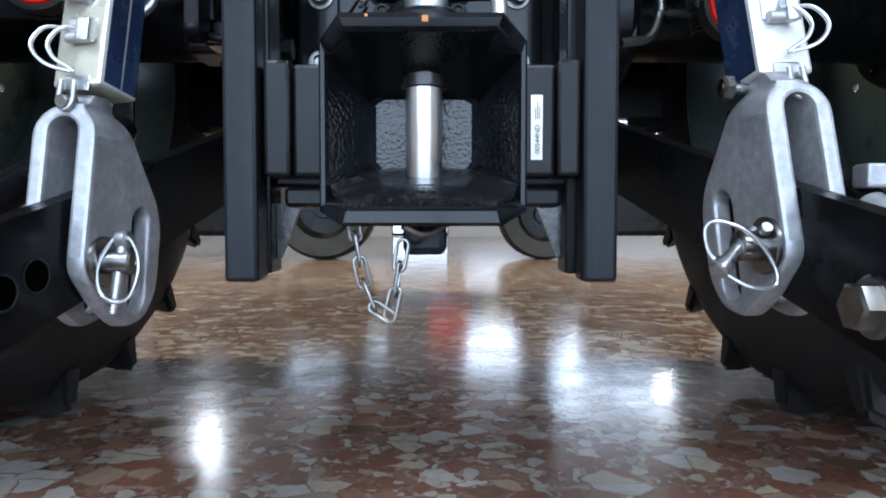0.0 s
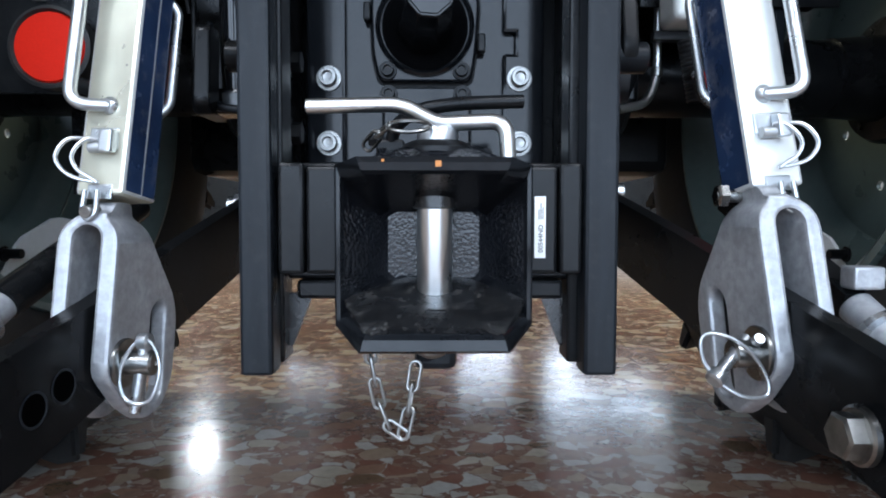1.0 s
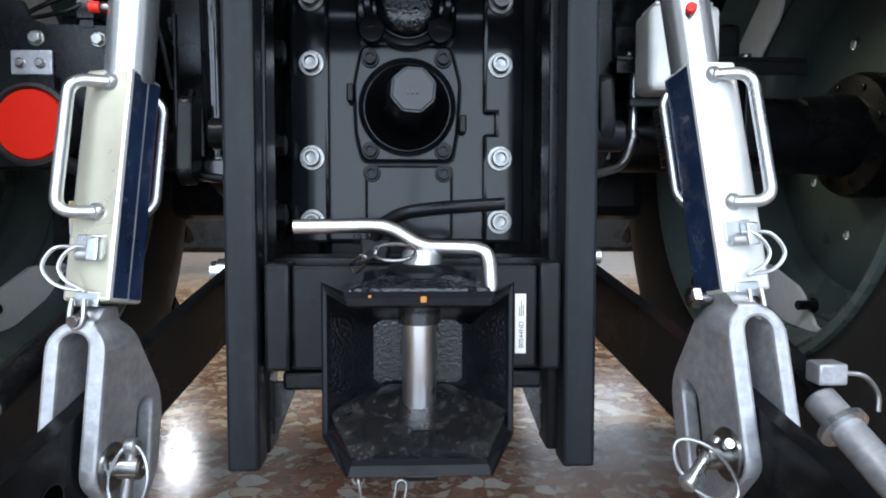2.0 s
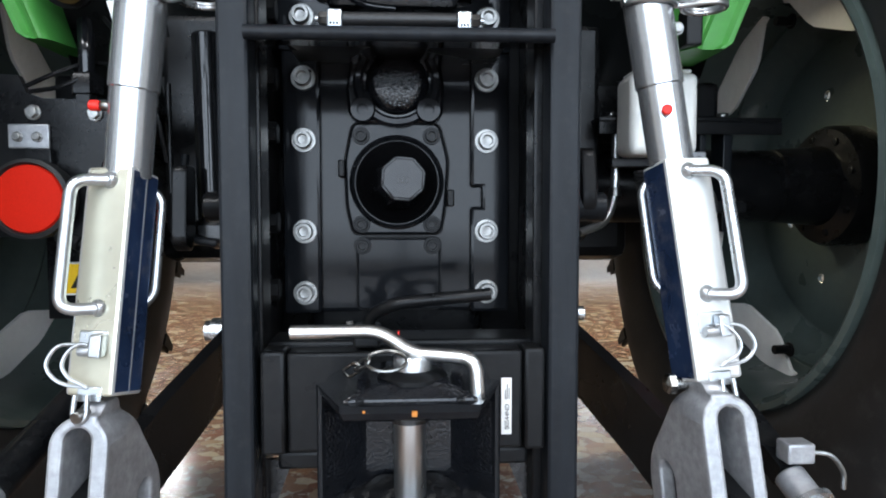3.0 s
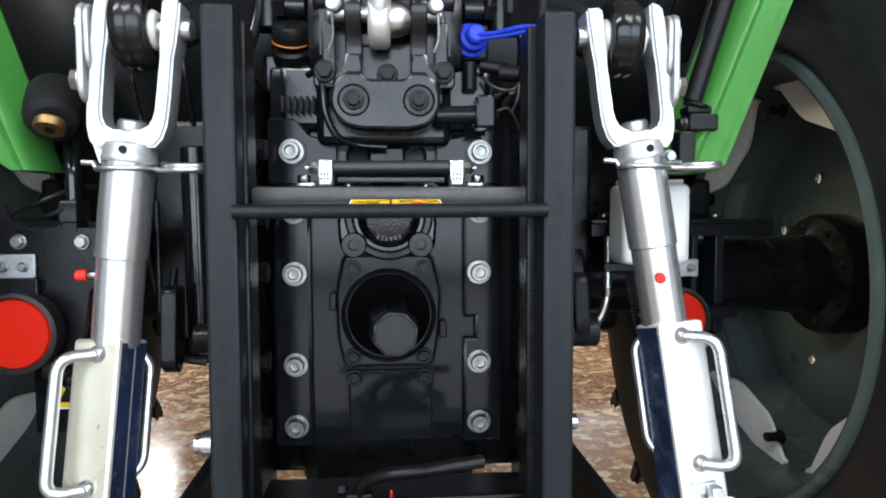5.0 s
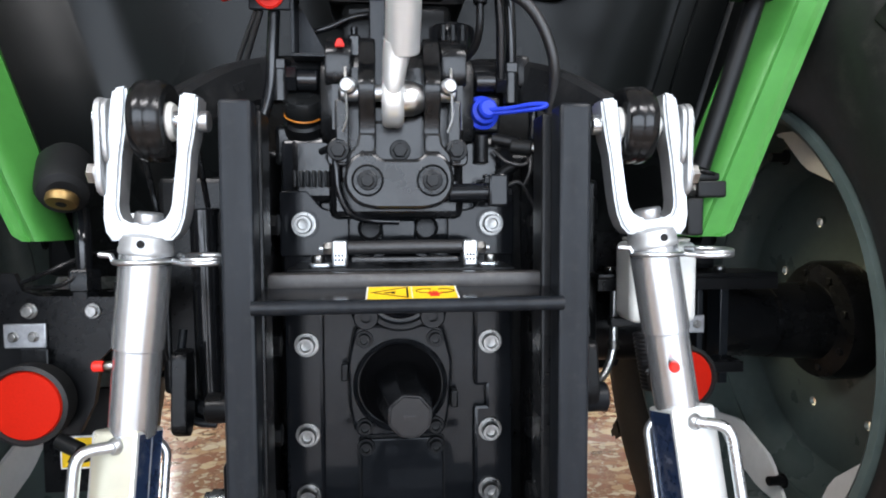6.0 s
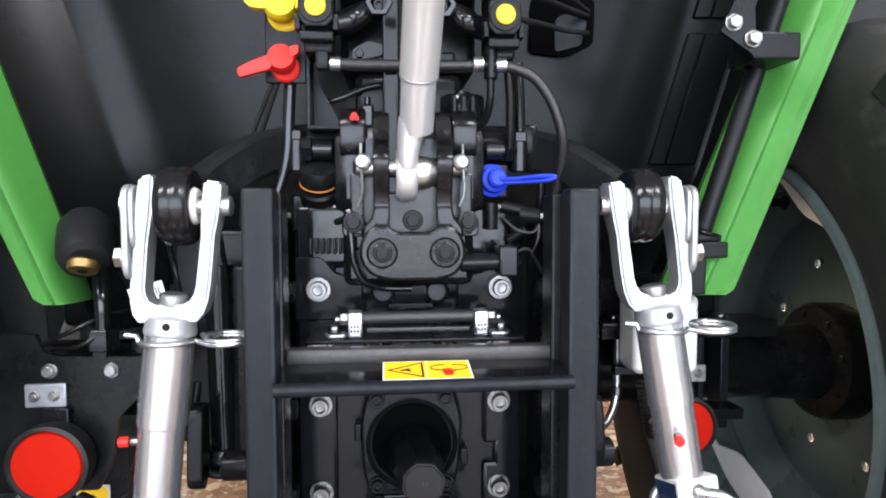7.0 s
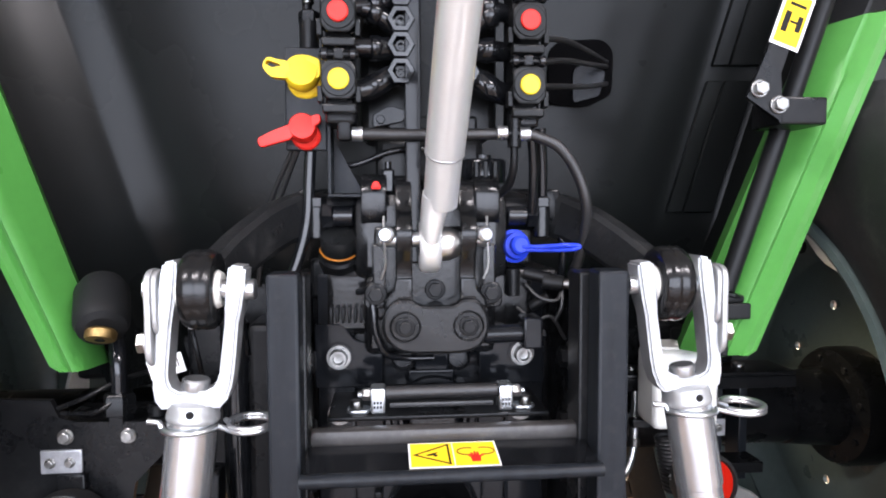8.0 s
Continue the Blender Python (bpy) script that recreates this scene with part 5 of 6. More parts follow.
# ---------------------------------------------------------------- top link and its bracket
def bracket():
    x0 = 0.000
    base = rounded([(-0.064, 0.922), (-0.050, 0.903), (-0.030, 0.897), (0.032, 0.897), (0.052, 0.903), (0.064, 0.922), (0.062, 0.945), (0.050, 0.962), (0.030, 0.962), (0.022, 0.9545), (-0.020, 0.9545), (-0.028, 0.962), (-0.049, 0.962), (-0.062, 0.945)], 0.013)
    b = part("link_bracket", plate(base, "y", 0.693, 0.742, bevel=0.004), M["casting"], tractor, "black cast top-link bracket with two bolts")
    for x in (-0.036, 0.038):
        part("boss", lathe([(0.0185, 0), (0.0185, 0.0012), (0.0175, 0.002), (0.0165, 0.0015), (0.016, 0.0005)], (x, 0.6935, 0.930), (0, -1, 0), 28), M["casting"], b)
        fasten("hex_bolt", HEXB, b, (x, 0.692, 0.930), scale=0.72, spin=random.uniform(0, 60))
    for x in (-0.0365, 0.039):
        s = -1 if x < 0 else 1
        edge = smooth_path([(0, 0.696, 0.952), (0, 0.704, 0.966), (0, 0.711, 0.982), (0, 0.708, 1.002), (0, 0.697, 1.022), (0, 0.694, 1.040), (0, 0.703, 1.056), (0, 0.715, 1.066), (0, 0.722, 1.082), (0, 0.730, 1.097), (0, 0.745, 1.103)], 3)
        ear = [(q.y, q.z) for q in edge] + [(0.775, 1.100), (0.785, 1.06), (0.775, 0.99), (0.760, 0.952)]
        part("ear", plate(ear, "x", x - 0.0098, x + 0.0098, bevel=0.0028), M["casting"], b)
        foot = [(x - s * 0.009, 0.958), (x - s * 0.009, 0.985), (x + s * 0.009, 0.985), (x + s * 0.012, 0.972), (x + s * 0.021, 0.961), (x + s * 0.024, 0.948)]
        part("ear_foot", plate(foot, "y", 0.703, 0.742, bevel=0.003), M["casting"], b)
    part("back_plate", box(-0.072, 0.072, 0.738, 0.76, 0.93, 1.045, 0.005), M["casting"], b)
    for x in (-0.066, 0.066):
        part("side_rib", box(x - 0.008, x + 0.008, 0.715, 0.74, 0.95, 1.025, 0.003), M["casting"], b)
    for x in (-0.070, 0.068):
        part("flange_ear", plate(rounded([(x - 0.014, 0.948), (x + 0.014, 0.948), (x + 0.014, 0.970), (x + 0.006, 0.981), (x - 0.006, 0.981), (x - 0.014, 0.970)], 0.008), "y", 0.716, 0.744, bevel=0.002), M["casting"], b)
    for x, z in ((-0.070, 0.966), (0.068, 0.966), (0.002, 0.968)):
        fasten("small_bolt", HEXB, b, (x, 0.714 if x != 0.002 else 0.737, z), scale=0.8)


bracket()
tl = thing("top_link", (0.0, 0.71, 1.03), "bright zinc top link with forged ball end", "top link")
A, B = Vector((0.003, 0.710, 1.029)), Vector((0.0055, 0.647, 1.1245))
d = (B - A).normalized()
EC = A + Vector((-0.0095, 0, -0.006))
ball = part("ball_end", lathe([(0.016, -0.0125), (0.027, -0.0125), (0.0305, -0.0095), (0.0318, -0.004), (0.0312, 0.0), (0.0318, 0.004), (0.0305, 0.0095), (0.027, 0.0125), (0.016, 0.0125)], EC, (1, 0, 0), 40, close=False), M["zincdull"], tl)
nk = bmesh.new()
side_d = d.cross(Vector((1, 0, 0))).normalized()
rows = []
for k in range(8):
    s = k / 7
    e = s * s * (3 - 2 * s)
    ctr = EC + d * (0.014 + 0.052 * s) + Vector((0.0065 * s * s, 0, 0.006 * e))
    hx, hn = 0.0125 + 0.0055 * s ** 1.6, 0.026 - 0.010 * e
    rows.append([nk.verts.new(ctr + Vector((hx, 0, 0)) * math.copysign(abs(math.cos(a)) ** 0.7, math.cos(a)) + side_d * hn * math.sin(a)) for a in [2 * math.pi * i / 24 for i in range(24)]])
for r0, r1 in zip(rows, rows[1:]):
    for i in range(24):
        nk.faces.new((r0[i], r0[(i + 1) % 24], r1[(i + 1) % 24], r1[i]))
nk.faces.new(rows[0])
nk.faces.new(rows[-1])
part("neck", nk, M["zincdull"], ball, "forged neck with flattened sides")
part("inner_ball", lathe([(0.010, -0.022), (0.0155, -0.020), (0.0195, -0.010), (0.0205, 0.0), (0.0195, 0.010), (0.0155, 0.020), (0.010, 0.024)], A + Vector((0.004, 0, -0.004)), (1, 0, 0), 28), M["chrome"], ball)
part("threaded_end", rod(A + d * 0.052, B + d * 0.004, 0.0196, 36, 0.05), M["zincdull"], tl)
d2 = (Vector((0.0110, 0.550, 1.256)) - B).normalized()
part("tube", rod(B, B + d2 * 0.30, 0.0214, 40, 0.05), M["zincdull"], tl)
part("tube_weld", lathe([(0.0210, 0.0), (0.0218, 0.0012), (0.0218, 0.0022), (0.0210, 0.0032)], B + d2 * 0.001, d2, 36, close=False), M["yoke"], tl)
bb = B + d2 * 0.172
part("turn_handle", tube([bb + Vector((-0.044, -0.004, 0.004)), bb + Vector((-0.03, -0.006, 0.0)), bb + Vector((0.034, -0.006, 0.0)), bb + Vector((0.046, -0.004, 0.006))], 0.008, 12), M["zinc"], tl)
lp = part("link_pin", rod((-0.066, 0.71, 1.031), (0.066, 0.71, 1.031), 0.0095, 20), M["zinc"], tl)
for x in (-0.060, 0.060):
    part("pin_head", lathe([(0.007, 0), (0.0095, 0.003), (0.0095, 0.010), (0.007, 0.013)], (x * 0.92, 0.703, 1.036), (0.3 * (1 if x > 0 else -1), -1, 0.1), 18), M["zinc"], lp)
    part("clip_wire", tube(bent([(x, 0.70, 1.058), (x, 0.694, 1.035), (x + 0.002, 0.694, 1.0), (x - 0.004, 0.696, 0.985)], 0.008), 0.0016, 8), M["bolt"], lp)

# ---------------------------------------------------------------- hydraulic couplers and hoses
def couplers(xc, yc, name):
    c = part("coupler_column", box(xc - 0.017, xc + 0.017, yc + 0.012, yc + 0.07, 1.165, 1.42, 0.004), M["black"], tractor, "black hydraulic coupler stack with coloured plugs")
    for z, col in ((1.211, "yellowcap"), (1.285, "redcap"), (1.36, "yellowcap")):
        oct_ = rounded([(xc - 0.020, z - 0.013), (xc - 0.012, z - 0.022), (xc + 0.012, z - 0.022), (xc + 0.020, z - 0.013), (xc + 0.020, z + 0.013), (xc + 0.012, z + 0.022), (xc - 0.012, z + 0.022), (xc - 0.020, z + 0.013)], 0.003)
        part("socket_cap", plate(oct_, "y", yc - 0.010, yc + 0.014, bevel=0.002), M["plastic"], c)
        part("cap_disc", lathe([(0.0188, 0), (0.0188, 0.0018), (0.0180, 0.0024), (0.0, 0.0024)], (xc, yc - 0.0095, z), (0, -1, 0), 36), M["plastic"], c)
        part("plug", lathe([(0.0118, 0), (0.0118, 0.004), (0.0105, 0.005)], (xc, yc - 0.0105, z), (0, -1, 0), 28), M[col], c, "coloured plug")
        part("hinge", box(xc - 0.019, xc + 0.019, yc - 0.006, yc + 0.012, z - 0.036, z - 0.026, 0.002), M["plastic"], c)
        part("hinge_pin", rod((xc - 0.022, yc - 0.002, z + 0.029), (xc + 0.022, yc - 0.002, z + 0.029), 0.004, 12), M["black"], c)
        for s in (-1, 1):
            part("hinge_barrel", rod((xc + s * 0.0125, yc - 0.003, z + 0.029), (xc + s * 0.0195, yc - 0.003, z + 0.029), 0.0072, 16), M["gloss"], c)
            part("cap_corner", box(xc + s * 0.0215 - 0.003, xc + s * 0.0215 + 0.003, yc - 0.004, yc + 0.014, z - 0.024, z - 0.006, 0.001), M["plastic"], c)
        part("hinge_ear", box(xc - 0.006, xc + 0.006, yc - 0.006, yc + 0.006, z + 0.023, z + 0.036, 0.002), M["black"], c)
    return c


couplers(-0.109, 0.70, "l")
couplers(0.1115, 0.715, "r")


# ---------------------------------------------------------------- hydraulic pipes, caps and hoses
def hexnut(at, direction, r, h):
    return lathe([(r, 0), (r, h * 0.85), (r * 0.85, h)], at, direction, 6)


part("post", box(-0.034, -0.014, 0.735, 0.765, 1.0, 1.62, 0.003), M["housing"], tractor, "square black upright post")
manifold = part("valve_block", join(box(-0.09, 0.09, 0.80, 0.95, 1.16, 1.62, 0.012), join(box(-0.07, 0.07, 0.79, 0.9, 1.1, 1.16, 0.01), box(-0.055, 0.06, 0.775, 0.805, 1.165, 1.185, 0.004))), M["plastic"], tractor, "black hydraulic valve block")
for k, z in enumerate((1.231, 1.262, 1.292, 1.322, 1.355)):
    for s, xn, xs_, ys in ((-1, -0.038, -0.090, 0.728), (1, 0.040, 0.093, 0.742)):
        drop = (0.019, 0.001, -0.014, 0.012, -0.004)[k]
        arm = smooth_path([(xn, 0.758, z), (xn + s * 0.016, 0.756, z - drop * 0.25), (xn + s * 0.034, 0.752, z - drop * 0.9), (xs_ + s * 0.01, ys + 0.02, z - drop * 1.3)])
        n = len(arm)
        p = part("pipe", tube(arm, [0.0125 + 0.0022 * math.sin(3.0 * i / n + k) for i in range(n)], 18), M["gloss"], tractor, "black cast pipe elbow")
        part("pipe_nut", lathe([(0.0178, 0), (0.0178, 0.022), (0.0158, 0.026), (0.0105, 0.026), (0.0095, 0.012), (0, 0.012)], (xn, 0.758, z), (0, -1, 0), 6), M["gloss"], p)
        part("nut_face", lathe([(0.0062, 0), (0.0062, 0.006), (0.004, 0.006), (0.0035, 0.002), (0, 0.002)], (xn, 0.7465, z), (0, -1, 0), 16), M["casting"], p)
        part("pipe_collar", rod((xn + s * 0.024, 0.754, z - drop * 0.5), (xn + s * 0.038, 0.751, z - drop), 0.0158, 6), M["gloss"], p)
part("pipe_clamp", join(plate(rounded([(-0.073, 1.168), (-0.034, 1.176), (-0.030, 1.190), (-0.052, 1.196), (-0.073, 1.184)], 0.005), "y", 0.770, 0.778, bevel=0.001), hexnut((-0.063, 0.770, 1.178), (0, -1, 0), 0.006, 0.005)), M["housing"], tractor)

# solenoid, fittings and pipes around the lift housing
sol = part("solenoid", lathe([(0.031, 0), (0.031, 0.028), (0.029, 0.031), (0.012, 0.031), (0.012, 0.037), (0.0, 0.037)], (0.070, 0.80, 1.100), (0, 0, 1), 28), M["gloss"], tractor, "round black solenoid on the lift housing")
for k in range(3):
    part("solenoid_rib", box(0.055 + k * 0.012, 0.060 + k * 0.012, 0.765, 0.775, 1.104, 1.127, 0.001), M["black"], sol)
for s in (-1, 1):
    x0 = s * 0.098
    f = part("fitting", join(rod((x0, 0.775, 1.058), (x0 + s * 0.026, 0.775, 1.058), 0.0135, 18), join(hexnut((x0 + s * 0.026, 0.775, 1.058), (s, 0, 0), 0.0165, 0.014), rod((x0 + s * 0.04, 0.775, 1.058), (x0 + s * 0.052, 0.775, 1.058), 0.0105, 16))), M["gloss"], tractor)
    part("fitting_post", join(rod((x0 + s * 0.046, 0.775, 1.03), (x0 + s * 0.046, 0.775, 1.070), 0.0115, 18), hexnut((x0 + s * 0.046, 0.775, 1.070), (0, 0, 1), 0.0125, 0.012)), M["casting"], f)
part("supply_pipe", tube([(0.1445, 0.775, 1.08), (0.1425, 0.768, 1.12), (0.138, 0.76, 1.168)], 0.0072, 14), M["gloss"], tractor)
part("riser", join(box(-0.062, -0.046, 0.785, 0.80, 1.085, 1.118, 0.003), rod((-0.054, 0.792, 1.118), (-0.054, 0.792, 1.128), 0.005, 12)), M["gloss"], tractor)

# return hose between the coupler stacks
hose = thing("return_hose", (0.01, 0.72, 1.155), "grey-black rubber return hose with crimped metal clips", "hose")
run = part("hose", tube(smooth_path([(-0.094, 0.722, 1.1545), (-0.04, 0.724, 1.154), (0.03, 0.726, 1.155), (0.088, 0.728, 1.157)]), 0.0068, 14), M["hose"], hose)
curve = smooth_path([(0.104, 0.724, 1.157), (0.122, 0.722, 1.154), (0.150, 0.718, 1.141), (0.172, 0.718, 1.112), (0.186, 0.722, 1.075), (0.190, 0.735, 1.04), (0.186, 0.752, 1.0), (0.178, 0.77, 0.965)])
part("hose", tube(curve, 0.0066, 14), M["hose"], hose)
for x, dz in ((-0.090, 0.0), (0.082, 0.0025), (0.110, 0.0015)):
    part("clip", lathe([(0.0082, 0), (0.0086, 0.001), (0.0086, 0.011), (0.0082, 0.012)], (x - 0.006, 0.7225 if x < 0.1 else 0.7235, 1.1545 + dz), (1, 0, 0), 20), M["zinc"], hose, "bright crimped clip")
part("tee", join(rod((0.098, 0.727, 1.14), (0.098, 0.727, 1.18), 0.0085, 14), rod((0.086, 0.727, 1.157), (0.106, 0.724, 1.157), 0.006, 12)), M["black"], hose)
part("elbow", join(box(-0.113, -0.097, 0.713, 0.731, 1.146, 1.18, 0.004), rod((-0.105, 0.722, 1.1545), (-0.094, 0.722, 1.1545), 0.006, 12)), M["black"], hose)
part("drop_pipe", tube([(0.121, 0.735, 1.16), (0.126, 0.745, 1.12), (0.130, 0.765, 1.06)], 0.006, 12), M["gloss"], hose)
part("drain_pipe", tube(smooth_path([(0.098, 0.728, 1.142), (0.098, 0.732, 1.115), (0.094, 0.745, 1.095), (0.082, 0.76, 1.082)]), 0.005, 10), M["black"], hose)

# trailer couplings with their caps on a bracket plate
brk = part("coupling_plate", box(-0.178, -0.128, 0.758, 0.764, 1.138, 1.262, 0.002), M["frame"], tractor, "grey bracket plate with yellow and red capped couplings")
part("bracket_arm", join(box(-0.1275, -0.123, 0.75, 0.80, 1.085, 1.20, 0.001), box(-0.1275, -0.056, 0.75, 0.80, 1.081, 1.085, 0.001)), M["frame"], brk)
part("bracket_gusset", plate([(-0.1225, 1.0855), (-0.085, 1.0855), (-0.1225, 1.155)], "y", 0.786, 0.790), M["frame"], brk)
part("hose_fitting", join(rod((-0.150, 0.775, 1.262), (-0.150, 0.775, 1.30), 0.012, 14), join(hexnut((-0.150, 0.775, 1.296), (0, 0, 1), 0.013, 0.014), rod((-0.152, 0.775, 1.308), (-0.154, 0.775, 1.36), 0.006, 12))), M["black"], brk)
part("fitting_ring", rod((-0.151, 0.775, 1.318), (-0.151, 0.775, 1.325), 0.0075, 14), M["bolt"], brk)


def dust_cap(z, material, low, name):
    k = 0.82 if low else 1.0
    c = part(name, lathe([(0.0195 * k, 0), (0.0205 * k, 0.004), (0.0205 * k, 0.016), (0.018 * k, 0.021), (0.0, 0.022)], (-0.156, 0.752 if low else 0.750, z + (0.004 if low else -0.006)), (0.05, -1, 0.12 if low else 0.15), 32), material, brk)
    part("coupling", lathe([(0.018 * k, 0), (0.0215 * k, 0.002), (0.0215 * k, 0.006), (0.018 * k, 0.008)], (-0.153, 0.7575, z - (0.001 if low else 0.010)), (0, -1, -0.35), 24), material if not low else M["redcap"], c)
    y = 0.735
    if low:
        tab = [(-0.166, z + 0.010), (-0.191, z), (-0.208, z - 0.009), (-0.204, z - 0.020), (-0.188, z - 0.015), (-0.166, z - 0.009)]
        part("pull_tab", plate(rounded(tab, 0.005), "y", y - 0.004, y + 0.004, bevel=0.0015), material, c)
        side_tab = [(-0.146, z + 0.018), (-0.134, z + 0.021), (-0.133, z + 0.011), (-0.144, z + 0.004)]
    else:
        tab = [(-0.168, z + 0.007), (-0.181, z + 0.008), (-0.194, z + 0.012), (-0.200, z), (-0.190, z - 0.012), (-0.168, z - 0.013)]
        eye = [(-0.1965, z + 0.003), (-0.194, z + 0.0075), (-0.181, z + 0.004), (-0.177, z + 0.001), (-0.188, z - 0.0012)]
        part("pull_tab", plate(rounded(tab, 0.006), "y", y - 0.007, y + 0.007, holes=[rounded(eye, 0.0015)]), material, c)
        side_tab = [(-0.150, z + 0.016), (-0.133, z + 0.010), (-0.133, z - 0.010), (-0.150, z - 0.018)]
    part("hinge_tab", plate(rounded(side_tab, 0.004), "y", y - 0.004, y + 0.008, bevel=0.001), material, c)


dust_cap(1.232, M["yellowcap"], False, "yellow_cap")
dust_cap(1.158, M["redcap"], True, "red_cap")

for i, p in enumerate(([(-0.166, 0.77, 1.14), (-0.19, 0.80, 1.09), (-0.222, 0.84, 1.02), (-0.235, 0.87, 0.96)], [(-0.172, 0.772, 1.14), (-0.205, 0.81, 1.08), (-0.235, 0.85, 1.0)],
                       [(-0.150, 0.772, 1.14), (-0.152, 0.77, 1.10), (-0.155, 0.768, 1.05), (-0.166, 0.762, 1.005), (-0.183, 0.755, 0.96), (-0.19, 0.76, 0.9)],
                       [(0.150, 0.80, 1.10), (0.158, 0.78, 1.06), (0.172, 0.77, 1.02), (0.172, 0.78, 0.97)],
                       [(-0.125, 0.80, 1.12), (-0.09, 0.79, 1.125), (-0.05, 0.785, 1.14), (0.0, 0.79, 1.145)])):
    part("hydraulic_hose", tube(smooth_path(p), (0.004, 0.003, 0.0075, 0.006, 0.004)[i], 12), M["gloss"] if i > 1 else M["hose"], tractor)
for s in (-1, 1):
    y = 0.80 if s < 0 else 0.785
    u = part("union", join(rod((s * 0.095, y, 1.066), (s * 0.135, y, 1.066), 0.016, 18), join(hexnut((s * 0.135, y, 1.066), (s, 0, 0), 0.02, 0.016), rod((s * 0.15, y, 1.066), (s * 0.165, y, 1.066), 0.012, 14))), M["black"], tractor)
    part("union_body", box(min(s * 0.148, s * 0.168), max(s * 0.148, s * 0.168), y - 0.016, y + 0.016, 1.052, 1.092, 0.005), M["black"], u)
lid = part("filler_cap", lathe([(0.0225, 0), (0.0235, 0.003), (0.0235, 0.016), (0.021, 0.021), (0.0, 0.022)], (-0.117, 0.775, 1.016), (0.05, -0.55, 0.83), 24), M["plastic"], tractor, "black ribbed filler cap with an orange seal")
part("seal", lathe([(0.0238, 0.001), (0.0243, 0.002), (0.0238, 0.003)], (-0.117, 0.777, 1.014), (0.05, -0.55, 0.83), 28), M["orange"], lid)
part("filler_neck", rod((-0.117, 0.81, 0.985), (-0.117, 0.779, 1.013), 0.0265, 24), M["black"], lid)
part("filler_block", box(-0.155, -0.086, 0.785, 0.83, 0.952, 1.004, 0.006), M["casting"], lid)
blue = part("blue_cap", lathe([(0.019, 0), (0.0215, 0.003), (0.0215, 0.007), (0.0175, 0.009), (0.0165, 0.019), (0.012, 0.021), (0.012, 0.030), (0.009, 0.033), (0, 0.033)], (0.106, 0.775, 1.018), (0.15, -0.95, 0.1), 28), M["bluecap"], tractor, "blue plastic coupling cap with a looped strap")
strap = smooth_path([(0.112, 0.745, 1.019), (0.135, 0.735, 1.0195), (0.160, 0.72, 1.022), (0.176, 0.715, 1.021), (0.168, 0.718, 1.017), (0.140, 0.735, 1.0155), (0.114, 0.747, 1.015)])
part("cap_strap", tube(strap, 0.0028, 8), M["bluecap"], blue)
part("cap_base", join(box(0.088, 0.13, 0.772, 0.80, 0.995, 1.04, 0.004), rod((0.106, 0.785, 1.018), (0.106, 0.772, 1.018), 0.017, 20)), M["black"], blue)
part("cap_ring", lathe([(0.0185, 0), (0.019, 0.002), (0.0185, 0.004)], (0.1055, 0.776, 1.0178), (0.15, -0.95, 0.1), 28), M["zinc"], blue)
part("red_plug", join(rod((-0.070, 0.757, 1.096), (-0.0690, 0.738, 1.096), 0.0042, 10), box(-0.0745, -0.0635, 0.739, 0.744, 1.0905, 1.0955, 0.001)), M["redcap"], tractor, "small red breather plug")
part("lock_rod", join(rod((0.058, 0.712, 0.916), (0.107, 0.712, 0.917), 0.011, 18), join(box(0.104, 0.127, 0.694, 0.73, 0.900, 0.938, 0.003), rod((0.127, 0.712, 0.914), (0.134, 0.712, 0.914), 0.008, 6))), M["housing"], tractor)
part("thin_pipe", tube(smooth_path([(-0.092, 0.735, 0.966), (-0.078, 0.722, 0.968), (-0.073, 0.716, 0.945), (-0.070, 0.716, 0.918), (-0.058, 0.722, 0.893), (-0.035, 0.735, 0.884), (0.0, 0.742, 0.882)]), 0.0042, 12), M["gloss"], tractor)
for x in (-0.036, 0.035):
    part("lower_boss", lathe([(0.016, 0), (0.016, 0.016), (0.012, 0.018), (0.012, 0.006), (0, 0.006)], (x, 0.790, 0.872), (0, -1, 0.1), 20), M["black"], tractor)
part("cast_plate", join(box(-0.022, 0.022, 0.768, 0.79, 0.858, 0.885, 0.003), box(-0.03, 0.03, 0.77, 0.79, 0.84, 0.86, 0.003)), M["housing"], tractor)
for k in range(7):
    part("cooling_rib", box(-0.128 + k * 0.0075, -0.1245 + k * 0.0075, 0.752, 0.79, 0.925, 0.945, 0.001), M["black"], tractor)
# electrical plugs and clutter beside the right rail
for a, b2, r, mt in (((0.118, 0.76, 0.985), (0.150, 0.75, 0.978), 0.008, "black"), ((0.140, 0.752, 0.975), (0.165, 0.745, 0.972), 0.010, "plastic"), ((0.165, 0.745, 0.972), (0.176, 0.742, 0.971), 0.007, "bolt"),
                     ((0.105, 0.765, 0.955), (0.105, 0.765, 0.99), 0.009, "black"), ((0.128, 0.765, 0.94), (0.15, 0.755, 0.955), 0.007, "black")):
    part("plug", rod(a, b2, r, 14), M[mt], tractor)
for p in ([(0.12, 0.76, 0.97), (0.135, 0.745, 0.955), (0.155, 0.74, 0.952), (0.165, 0.75, 0.965)], [(0.165, 0.75, 0.975), (0.162, 0.74, 0.945), (0.155, 0.745, 0.925)], [(0.11, 0.765, 0.94), (0.13, 0.75, 0.925), (0.15, 0.745, 0.93), (0.17, 0.75, 0.90)]):
    part("cable", tube(smooth_path(p), 0.0022, 8), M["hose"], tractor)

